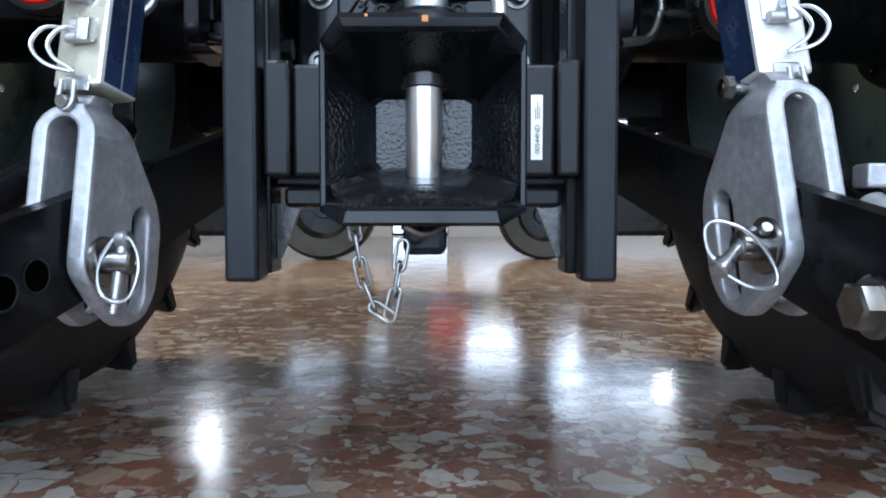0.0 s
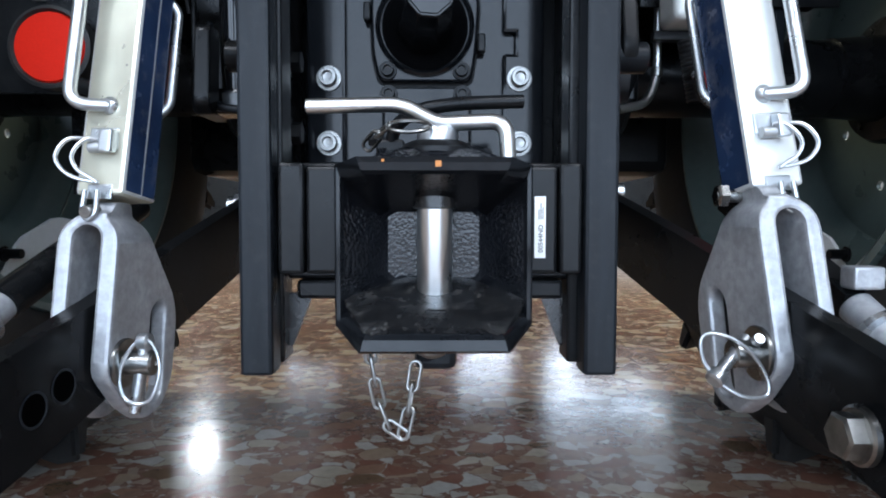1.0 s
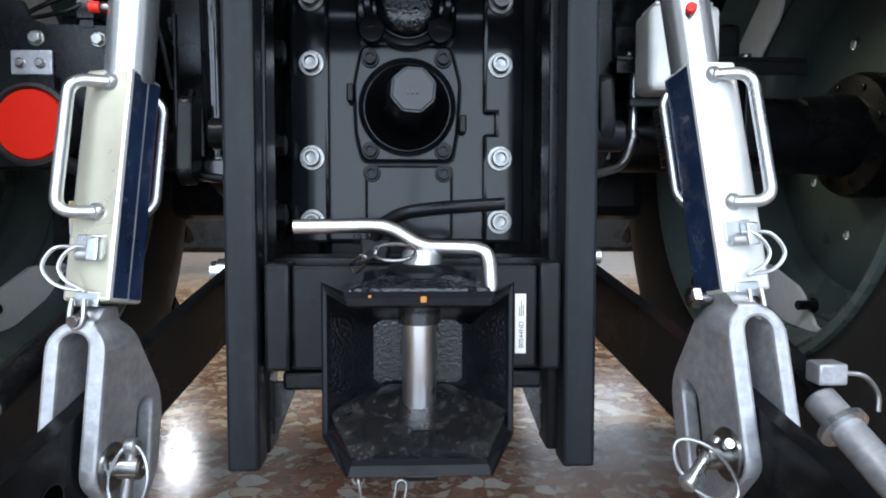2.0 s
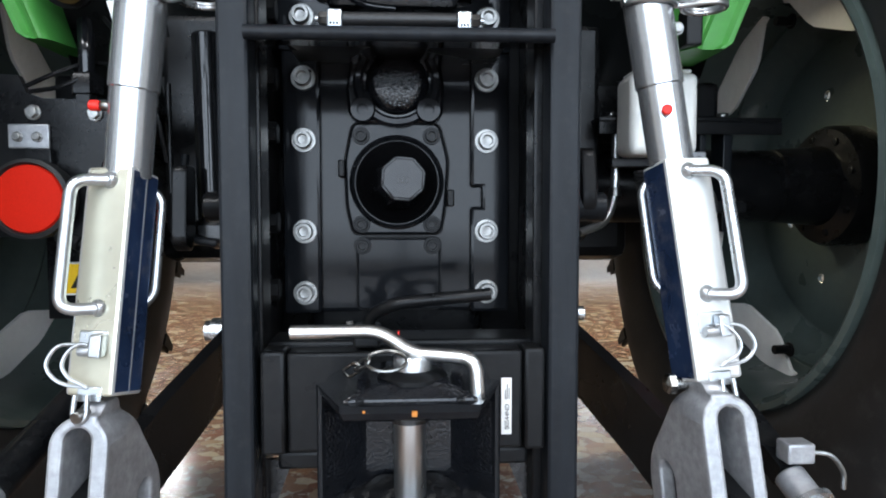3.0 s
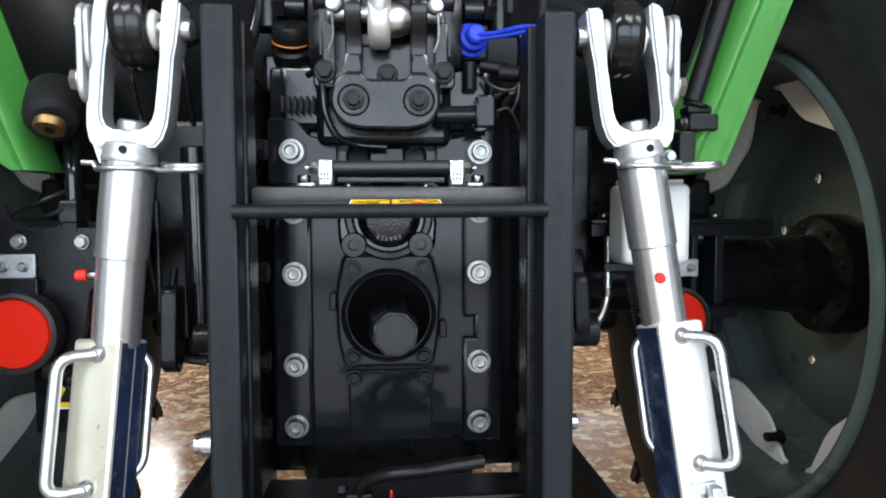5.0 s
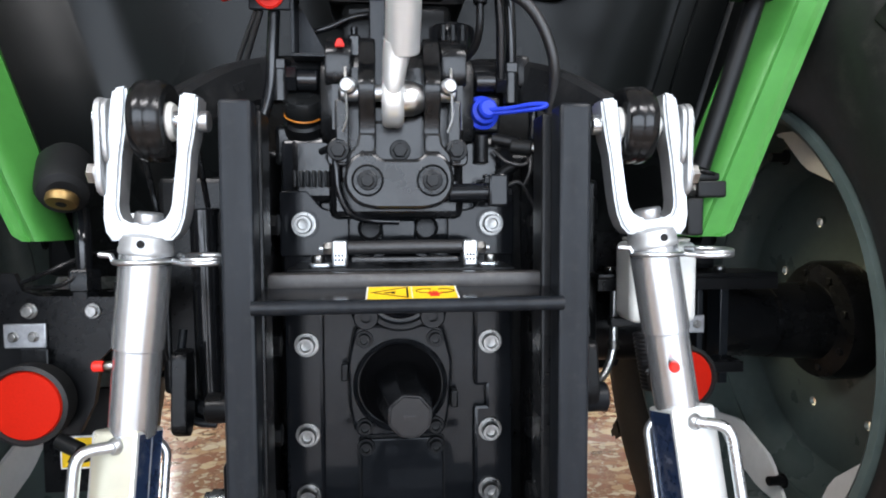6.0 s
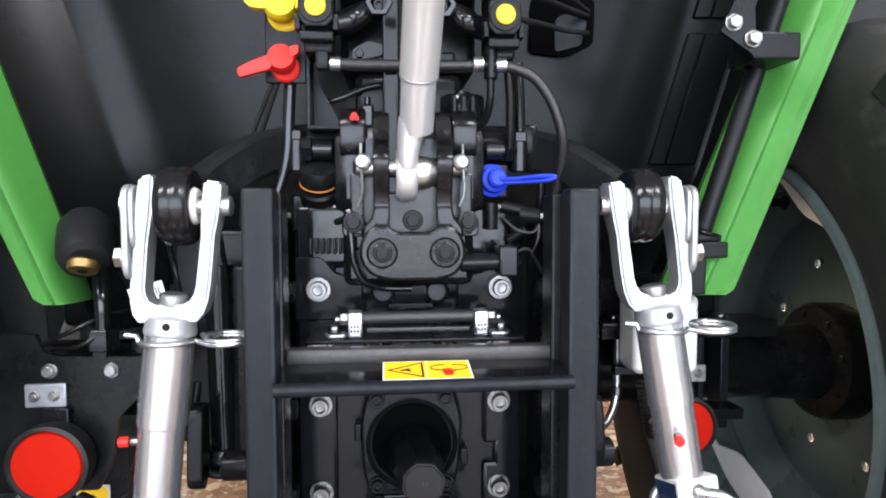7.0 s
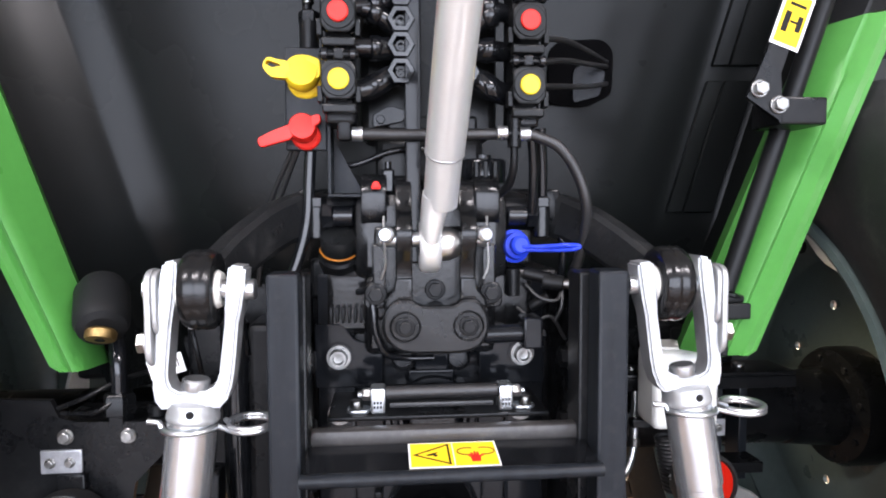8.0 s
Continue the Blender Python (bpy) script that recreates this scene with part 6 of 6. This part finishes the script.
# bent black release bar above the tow hitch
rel = part("release_bar", tube(bent([(-0.030, 0.612, 0.505), (-0.026, 0.606, 0.524), (-0.004, 0.590, 0.538), (0.035, 0.584, 0.543), (0.098, 0.594, 0.547)], 0.018), 0.0066, 14), M["black"], hitch, "bent black release bar")
part("bar_bracket", box(-0.044, -0.016, 0.604, 0.64, 0.490, 0.512, 0.003), M["black"], rel)
part("bar_bolt", hexnut((-0.044, 0.616, 0.512), (-1, 0, 0), 0.006, 0.008), M["black"], rel)
part("red_mark", box(0.002, 0.0045, 0.63, 0.634, 0.4925, 0.503, 0.001), M["redcap"], rel)
part("hook", tube(bent([(0.0, 0.463, 0.335), (0.014, 0.470, 0.327), (0.034, 0.485, 0.338)], 0.01), 0.0035, 10), M["bolt"], jaw_ob, "bright bent hook below the jaw")
part("pin_foot", join(box(-0.002, 0.032, 0.487, 0.52, 0.312, 0.342, 0.006), lathe([(0.008, 0), (0.008, 0.004), (0.005, 0.005)], (0.008, 0.487, 0.328), (0, -1, 0), 16)), M["frame"], jaw_ob)


# ---------------------------------------------------------------- lamps, plates and bottles beside the housing
def tail_lamp(x, y, z, r):
    th = part("tail_lamp", lathe([(r * 0.6, 0.03), (r * 1.12, 0.03), (r * 1.17, 0.02), (r * 1.17, 0.0), (r * 1.06, -0.003), (r * 1.0, 0.002)], (x, y, z), (0, 1, 0), 48, close=False), M["rubber"], tractor, "round red tail lamp in a black rubber ring")
    part("lens", lathe([(0, -0.002), (r * 0.7, -0.0018), (r * 0.96, -0.0012), (r, 0.002), (r * 0.95, 0.01)], (x, y, z), (0, 1, 0), 48), M["red"], th, "glossy red lens")
    return th


tail_lamp(-0.4725, 0.795, 0.650, 0.0445)
tail_lamp(0.437, 0.885, 0.638, 0.043)
side_l = part("lamp_bracket", plate([(-0.62, 0.60), (-0.425, 0.60), (-0.405, 0.64), (-0.395, 0.70), (-0.335, 0.762), (-0.335, 0.782), (-0.47, 0.785), (-0.49, 0.792), (-0.50, 0.815), (-0.62, 0.82)], "y", 0.832, 0.842), M["black"], tractor, "black sheet bracket with bolts and a label plate")
part("bracket_shelf", box(-0.50, -0.335, 0.8425, 0.93, 0.775, 0.783, 0.002), M["black"], side_l)
for x, z in ((-0.482, 0.766), (-0.402, 0.765)):
    fasten("hex_bolt", HEX, side_l, (x, 0.832, z), scale=0.9, spin=20)
tag = part("label_plate", box(-0.513, -0.460, 0.826, 0.8315, 0.718, 0.750, 0.002), M["forged"], side_l, "small grey metal plate with two screws")
for x in (-0.500, -0.475):
    fasten("plate_screw", HEX, tag, (x, 0.826, 0.733), scale=0.6)
part("lamp_stem", box(-0.49, -0.455, 0.82, 0.8315, 0.64, 0.718, 0.002), M["black"], side_l)
el = part("breather_elbow", tube(bent([(-0.417, 0.845, 0.80), (-0.416, 0.843, 0.862), (-0.430, 0.87, 0.895)], 0.02), 0.0105, 16), M["gloss"], tractor, "glossy black elbow pipe with a hex nut")
part("elbow_nut", hexnut((-0.417, 0.845, 0.792), (0, 0, 1), 0.021, 0.028), M["black"], el)
part("elbow_seat", hexnut((-0.417, 0.845, 0.781), (0, 0, 1), 0.017, 0.011), M["black"], el)
part("socket", rod((-0.372, 0.86, 0.783), (-0.372, 0.86, 0.80), 0.014, 14), M["black"], side_l)
for p in ([(-0.50, 0.84, 0.80), (-0.455, 0.835, 0.818), (-0.42, 0.85, 0.835), (-0.39, 0.88, 0.84)], [(-0.49, 0.84, 0.795), (-0.44, 0.825, 0.80), (-0.41, 0.835, 0.82)], [(-0.40, 0.86, 0.90), (-0.36, 0.82, 0.86), (-0.33, 0.80, 0.83), (-0.31, 0.80, 0.76), (-0.305, 0.82, 0.70)],
          [(-0.29, 0.72, 0.96), (-0.275, 0.71, 0.90), (-0.27, 0.73, 0.84)], [(-0.43, 0.80, 0.60), (-0.40, 0.79, 0.58), (-0.38, 0.80, 0.60), (-0.35, 0.83, 0.62)], [(-0.23, 0.70, 1.0), (-0.22, 0.69, 0.95), (-0.215, 0.70, 0.90)]):
    part("cable", tube(smooth_path(p), 0.0032, 8), M["black"], tractor)
horn = part("sensor", lathe([(0.020, 0), (0.029, 0.004), (0.033, 0.014), (0.034, 0.04), (0.034, 0.07), (0.028, 0.085), (0.0, 0.09)], (-0.412, 0.786, 0.916), (-0.30, 0.78, 0.55), 28), M["soft_rubber"], tractor, "dark rubber sensor body with a brass foot")
part("brass_foot", lathe([(0.006, 0), (0.017, 0.0), (0.0185, 0.003), (0.0185, 0.010), (0.016, 0.013)], (-0.412, 0.780, 0.905), (0, 0.45, 0.89), 28), M["brass"], horn, "brass foot")
part("brass_dimple", lathe([(0.006, 0), (0.006, 0.0008)], (-0.412, 0.7798, 0.9045), (0, -0.45, -0.89), 16), M["ink"], horn)
part("lamp_stay", box(-0.535, -0.43, 0.95, 0.958, 0.47, 0.63, 0.002), M["black"], side_l)
warn = part("hazard_sticker", box(-0.509, -0.459, 0.947, 0.9495, 0.507, 0.558, 0.001), M["paper"], side_l, "small yellow hazard sticker with a black triangle")
part("hazard_panel", box(-0.506, -0.462, 0.9463, 0.947, 0.510, 0.555), M["sticker"], warn)
part("hazard_sign", plate([(-0.499, 0.518), (-0.469, 0.518), (-0.484, 0.545)], "y", 0.9458, 0.9463), M["ink"], warn)
plug = part("lamp_plug", join(rod((-0.436, 0.80, 0.603), (-0.405, 0.79, 0.592), 0.010, 14), rod((-0.405, 0.79, 0.592), (-0.385, 0.785, 0.585), 0.006, 12)), M["plastic"], tractor)
ctag = part("cable_tag", place(box(-0.021, 0.021, -0.0006, 0.0006, -0.012, 0.012, 0.0004), Matrix.Translation((-0.3205, 0.742, 0.879)) @ Matrix.Rotation(radians(-16), 4, "Y")), M["paper"], tractor, "small white cable tag with a bar print")
for i in range(7):
    part("print_bar", place(box(-0.004 + i * 0.003, -0.0028 + i * 0.003, -0.0011, -0.0006, -0.004, 0.006), Matrix.Translation((-0.3205, 0.742, 0.879)) @ Matrix.Rotation(radians(-16), 4, "Y")), M["ink"], ctag)
# dark rods, tubes and the brake gear between lift rod and rail
part("brake_tube", join(rod((-0.278, 0.93, 0.615), (-0.283, 0.93, 0.90), 0.022, 20), box(-0.31, -0.25, 0.90, 0.96, 0.585, 0.622, 0.008)), M["gloss"], tractor)
part("brake_lever", plate(rounded([(0.86, 0.70), (0.90, 0.70), (0.895, 0.60), (0.875, 0.575), (0.85, 0.59)], 0.01), "x", -0.315, -0.293, bevel=0.003), M["black"], tractor)
part("brake_rod", rod((-0.325, 0.89, 0.66), (-0.33, 0.90, 0.82), 0.004, 10), M["black"], tractor)
part("side_case", join(box(-0.375, -0.20, 1.0, 1.1, 0.60, 0.95, 0.01), box(-0.26, -0.20, 0.90, 1.05, 0.60, 0.90, 0.01)), M["black"], tractor)
part("side_case", join(box(0.20, 0.345, 1.02, 1.1, 0.62, 0.95, 0.01), box(0.20, 0.26, 0.90, 1.05, 0.60, 0.90, 0.01)), M["black"], tractor)
part("pivot_stub", lathe([(0.008, 0), (0.0155, 0.002), (0.0155, 0.012), (0.0195, 0.0125), (0.0195, 0.05)], (-0.296, 0.935, 0.452), (1, 0, 0), 24), M["zinc"], tractor, "bright pivot pin of the lower link")
part("pivot_bracket", box(-0.262, -0.18, 0.91, 0.99, 0.42, 0.52, 0.008), M["black"], tractor)
part("pivot_bracket", box(0.20, 0.28, 0.91, 0.99, 0.42, 0.52, 0.008), M["black"], tractor)
part("pivot_stub", lathe([(0.008, 0), (0.012, 0.002), (0.012, 0.02)], (0.292, 0.92, 0.475), (-1, 0, 0), 20), M["zinc"], tractor)
lev = part("brake_lever", plate(rounded([(0.79, 0.72), (0.83, 0.72), (0.825, 0.65), (0.812, 0.625), (0.785, 0.625), (0.775, 0.65)], 0.012), "x", 0.247, 0.268, bevel=0.004), M["black"], tractor)
part("lever_boss", rod((0.225, 0.80, 0.64), (0.283, 0.80, 0.64), 0.02, 22), M["frame"], lev)
part("lever_boss_left", rod((-0.20, 0.80, 0.64), (-0.25, 0.80, 0.64), 0.02, 22), M["black"], lev)
part("case_rod", rod((0.22, 0.75, 0.55), (0.235, 0.85, 0.90), 0.012, 14), M["black"], tractor)

# right-hand shelf with bottle and pipe
shelf = part("bottle_shelf", join(box(0.33, 0.64, 0.975, 1.06, 0.782, 0.790, 0.002), box(0.33, 0.64, 0.975, 0.981, 0.762, 0.782, 0.001)), M["black"], tractor, "black sheet shelf with bright bolts")
for x in (0.358, 0.550):
    part("shelf_bolt", hexnut((x, 1.0, 0.790), (0, 0, 1), 0.011, 0.010), M["bolt"], shelf)
part("shelf_strut", box(0.505, 0.515, 0.985, 1.03, 0.61, 0.7815, 0.002), M["frame"], shelf)
part("shelf_strut", box(0.545, 0.560, 0.985, 1.03, 0.60, 0.7815, 0.002), M["frame"], shelf)
part("lamp_arm", box(0.462, 0.56, 0.935, 0.984, 0.632, 0.650, 0.002), M["black"], shelf)
part("lamp_tag", box(0.447, 0.487, 0.925, 0.930, 0.700, 0.728, 0.002), M["forged"], shelf)
fasten("tag_bolt", HEX, shelf, (0.474, 0.925, 0.714), scale=0.6)
bottle = thing("fluid_bottle", (0.412, 0.92, 0.715), "milky white plastic fluid bottle beside the lift rod", "bottle")
part("body", box(0.355, 0.461, 0.897, 0.972, 0.721, 0.846, 0.012, 3), M["bottle"], bottle)
part("shoulder", box(0.364, 0.452, 0.905, 0.965, 0.846, 0.852, 0.003), M["bottle"], bottle)
part("neck", rod((0.42, 0.935, 0.852), (0.42, 0.935, 0.86), 0.018, 20), M["bottle"], bottle)
part("cap", lathe([(0.022, 0), (0.022, 0.014), (0.019, 0.018)], (0.42, 0.935, 0.858), (0, 0, 1), 24), M["plastic"], bottle)
part("bracket", box(0.345, 0.459, 0.955, 0.974, 0.706, 0.7205, 0.002), M["black"], bottle)
pipe = part("steel_pipe", tube(bent([(0.366, 1.0, 0.79), (0.3655, 1.0, 0.655), (0.345, 0.985, 0.615), (0.29, 0.95, 0.60)], 0.03), 0.0068, 14), M["chrome"], tractor, "bare bent steel pipe")
part("pipe_joint", rod((0.3655, 1.0, 0.675), (0.3655, 1.0, 0.660), 0.0095, 14), M["bolt"], pipe)
part("steel_pipe", tube(smooth_path([(-0.318, 0.93, 0.72), (-0.322, 0.92, 0.66), (-0.315, 0.90, 0.62), (-0.295, 0.89, 0.595), (-0.262, 0.89, 0.588)]), 0.006, 12), M["frame"], tractor)
for k in range(14):
    a = k * 0.45
    part("corrugated_hose", lathe([(0.017, 0), (0.019, 0.003), (0.017, 0.006)], (0.392 + 0.006 * k * 0.2, 0.935, 0.70 - k * 0.0065), (0.1, 0, -1), 18, close=False), M["hose"], tractor)
part("hose_clip", tube(smooth_path([(0.388, 0.91, 0.645), (0.40, 0.895, 0.634), (0.42, 0.885, 0.632), (0.44, 0.89, 0.634)]), 0.005, 10), M["zinc"], tractor)

# ---------------------------------------------------------------- strut in front of the right mudguard, with its bracket
strut = part("gas_strut", rod((0.417, 0.812, 0.952), (0.549, 0.772, 1.42), 0.0128, 20), M["plastic"], tractor, "dark tube along the green mudguard edge")
part("strut_foot", box(0.408, 0.449, 0.798, 0.835, 0.912, 0.935, 0.003), M["plastic"], strut)
part("foot_ring", lathe([(0.0165, 0), (0.0175, 0.002), (0.0165, 0.005)], (0.4215, 0.812, 0.9452), (0.104, -0.054, 0.468), 24), M["black"], strut)
part("foot_neck", box(0.406, 0.440, 0.800, 0.828, 0.9355, 0.946, 0.003), M["plastic"], strut)
fasten("foot_bolt", HEX, strut, (0.4075, 0.815, 0.922), (-1, -0.3, 0), scale=1.0)
fasten("foot_bolt", HEX, strut, (0.372, 0.78, 0.875), scale=0.8)
part("foot_arm", box(0.395, 0.418, 0.8, 0.83, 0.86, 0.9115, 0.003), M["plastic"], strut)
part("strut_bracket", box(0.438, 0.500, 0.728, 0.795, 1.172, 1.207, 0.003), M["black"], strut)
part("bracket_plate", plate([(0.392, 1.205), (0.434, 1.178), (0.4378, 1.172), (0.4378, 1.212), (0.436, 1.235), (0.458, 1.30), (0.505, 1.44), (0.478, 1.44), (0.428, 1.29), (0.41, 1.245)], "y", 0.7275, 0.733), M["black"], strut)
for x, z in ((0.4075, 1.2155), (0.434, 1.196)):
    fasten("hex_bolt", HEX, strut, (x, 0.7275, z), scale=1.0, spin=25)
st = part("lift_sticker", place(box(-0.02, 0.02, -0.0006, 0.0, 0.0, 0.07), Matrix.Translation((0.437, 0.7268, 1.267)) @ Matrix.Rotation(radians(19), 4, "Y")), M["paper"], strut, "white-edged yellow sticker with black pictogram")
SM = Matrix.Translation((0.437, 0.7262, 1.267)) @ Matrix.Rotation(radians(19), 4, "Y")
part("sticker_panel", place(box(-0.0165, 0.0165, -0.0004, 0.0, 0.004, 0.066), SM), M["sticker"], st)
for q in ((-0.012, -0.004, 0.018, 0.044), (0.006, 0.013, 0.022, 0.042), (-0.003, 0.006, 0.031, 0.034), (-0.010, 0.012, 0.052, 0.056)):
    part("pictogram", place(box(q[0], q[1], -0.0008, -0.0004, q[2], q[3]), SM), M["ink"], st)


# ---------------------------------------------------------------- stabilisers of the lower links
def stabiliser(side):
    if side > 0:
        a, k, c, e = Vector((0.385, 0.78, 0.46)), Vector((0.418, 0.585, 0.352)), Vector((0.424, 0.556, 0.331)), Vector((0.462, 0.40, 0.225))
    else:
        a, k, c, e = Vector((-0.36, 0.78, 0.45)), Vector((-0.408, 0.60, 0.352)), Vector((-0.414, 0.575, 0.338)), Vector((-0.455, 0.40, 0.225))
    th = thing("stabiliser", k, "telescopic stabiliser strut with black bar and zinc tube", "stabiliser", "stabilisers")
    d = (e - a).normalized()
    part("outer_bar", tube([a, k], 0.019, 4 if side > 0 else 16), M["black"], th)
    part("ring", lathe([(0.019, 0), (0.0245, 0.001), (0.0245, 0.007), (0.019, 0.008)], c - d * 0.004, d, 24), M["zinc"], th)
    part("inner_tube", rod(k, e, 0.0165, 22), M["forged"], th)
    if side < 0:
        return th
    blk = part("latch_block", place(box(-0.015, 0.015, -0.012, 0.012, 0.012, 0.034, 0.003), Matrix.Translation(k + Vector((0.004 * side, -0.005, 0.004)))), M["forged"], th)
    part("latch_cable", tube(smooth_path([k + Vector((0.012, -0.012, 0.028)), k + Vector((0.034, -0.016, 0.026)), k + Vector((0.046, -0.02, 0.01)), k + Vector((0.046, -0.022, -0.008))]), 0.0028, 8), M["bolt"], blk)
    return th


stabiliser(1)
stabiliser(-1)
part("rail_cable", tube(smooth_path([(0.20, 0.70, 0.90), (0.206, 0.70, 0.80), (0.205, 0.72, 0.70), (0.21, 0.74, 0.60)]), 0.006, 10), M["gloss"], tractor)

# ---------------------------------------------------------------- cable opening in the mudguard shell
# no real hole: a black plate paints the shade inside the opening
op = part("cable_opening", plate(rounded([(0.206, 1.236), (0.27, 1.232), (0.312, 1.252), (0.314, 1.325), (0.295, 1.342), (0.225, 1.338), (0.206, 1.322)], 0.012), "y", 0.985, 0.989, bevel=0.001), M["void"], fender_r, "rounded cable opening, its inner shade painted as a black plate")
part("opening_plate", plate(rounded([(0.246, 1.238), (0.29, 1.25), (0.300, 1.29), (0.262, 1.30), (0.246, 1.29)], 0.008), "y", 0.981, 0.9845), M["frame"], op, "grey plate inside the opening")
for z0, z1, sag in ((1.271, 1.303, 0.012), (1.243, 1.296, 0.004), (1.214, 1.269, -0.006)):
    part("control_cable", tube(smooth_path([(0.125, 0.72, z0 - 0.002), (0.179, 0.795, z0 + (z1 - z0) * 0.30 + sag * 0.5), (0.240, 0.888, z0 + (z1 - z0) * 0.64 + sag * 0.5), (0.300, 0.978, z1)]), 0.0038, 10), M["hose"], fender_r)

# ---------------------------------------------------------------- another machine parked beyond
far = thing("parked_machine", (0.0, 5.7, 0.0), "another dark machine with pale wheels parked beyond the tractor", "machine")
for x, r in ((-1.02, 0.46), (0.92, 0.40)):
    w = part("wheel", lathe([(r * 0.6, 0.0), (r * 0.93, -0.02), (r, 0.04), (r, 0.24), (r * 0.93, 0.3), (r * 0.6, 0.28)], (x, 5.55, r), (0, 1, 0), 40, close=False), M["rubber"], far)
    part("rim", lathe([(0.0, 0.06), (r * 0.2, 0.06), (r * 0.22, 0.1), (r * 0.5, 0.1), (r * 0.61, 0.02), (r * 0.61, 0.26), (0.0, 0.26)], (x, 5.55, r), (0, 1, 0), 32), M["black"], w, "black steel rim")
part("frame", box(-1.5, 1.4, 5.9, 6.5, 0.5, 0.72, 0.05), M["black"], far)
part("rear_body", box(-2.7, -1.5, 5.9, 6.5, 0.2, 1.15, 0.05), M["black"], far)
part("front_body", box(1.4, 2.6, 5.9, 6.5, 0.2, 1.15, 0.05), M["black"], far)
part("side_panel", box(-0.1, 0.28, 5.86, 5.9, 0.52, 0.78, 0.02), M["redcap"], far, "red painted side panel")
part("white_panel", box(0.40, 0.75, 5.86, 5.9, 0.5, 0.72, 0.02), M["white"], far, "white side panel")

# ---------------------------------------------------------------- pictograms and lettering
def text_mesh(body, size, m, material, parent, name):
    cu = bpy.data.curves.new(name, "FONT")
    cu.body, cu.size, cu.align_x, cu.align_y = body, size, "CENTER", "CENTER"
    tmp = bpy.data.objects.new(name, cu)
    scene.collection.objects.link(tmp)
    bpy.context.view_layer.update()
    me = bpy.data.meshes.new_from_object(tmp)
    bpy.data.objects.remove(tmp)
    bpy.data.curves.remove(cu)
    me.transform(m)
    me.materials.append(material)
    ob = new(name, me)
    ob.parent = parent
    return ob


LM = Matrix.Translation((0.1180, 0.6024, 0.4150)) @ Matrix.Rotation(radians(90), 4, "Y").inverted() @ Matrix.Rotation(radians(90), 4, "X")
text_mesh("00544ND", 0.0068, LM, M["ink"], lab, "label_lettering")
for i, (x, z0, z1) in enumerate(((0.1196, 0.434, 0.446), (0.1176, 0.434, 0.450), (0.1156, 0.434, 0.444))):
    part("print_bar", box(x, x + 0.0007, 0.6022, 0.6028, z0, z1), M["ink"], lab)
# warning triangle with hand, and the second panel's arrows
outer = [(-0.0425, 0.0), (-0.0040, -0.0205), (-0.0040, 0.0205)]
inner = [(-0.0385, 0.0), (-0.0060, -0.0172), (-0.0060, 0.0172)]
part("triangle", place(plate(outer, "z", 0.0003, 0.0006, holes=[inner]), TILT_M), M["ink"], stick)
part("mark", place(plate([(-0.029, -0.001), (-0.026, -0.003), (-0.022, -0.0015), (-0.019, -0.005), (-0.0165, -0.003), (-0.019, 0.001), (-0.016, 0.004), (-0.020, 0.003), (-0.024, 0.0015)], "z", 0.0003, 0.0006), TILT_M), M["ink"], stick)
for s in (-1, 1):
    arc = [(0.0235 + s * 0.009 + 0.0105 * math.cos(a), 0.004 + 0.007 * math.sin(a)) for a in [radians(90 - s * (x - 90)) for x in range(60, 290, 15)]]
    part("arrow", place(tube([Vector((x, y, 0.0005)) for x, y in arc], 0.0006, 6), TILT_M), M["ink"], stick)
hp = [(0.0175, -0.016), (0.0265, -0.016), (0.0275, -0.008), (0.031, -0.004), (0.0295, -0.002), (0.0262, -0.005), (0.0258, 0.002), (0.0240, 0.002), (0.0236, -0.004), (0.0226, 0.003), (0.0208, 0.003), (0.0206, -0.004), (0.0186, 0.0015), (0.0170, 0.001), (0.0180, -0.005), (0.0150, -0.002), (0.0140, -0.0035), (0.0172, -0.009)]
part("red_symbol", place(plate(hp, "z", 0.0003, 0.0007), TILT_M), M["redcap"], stick)
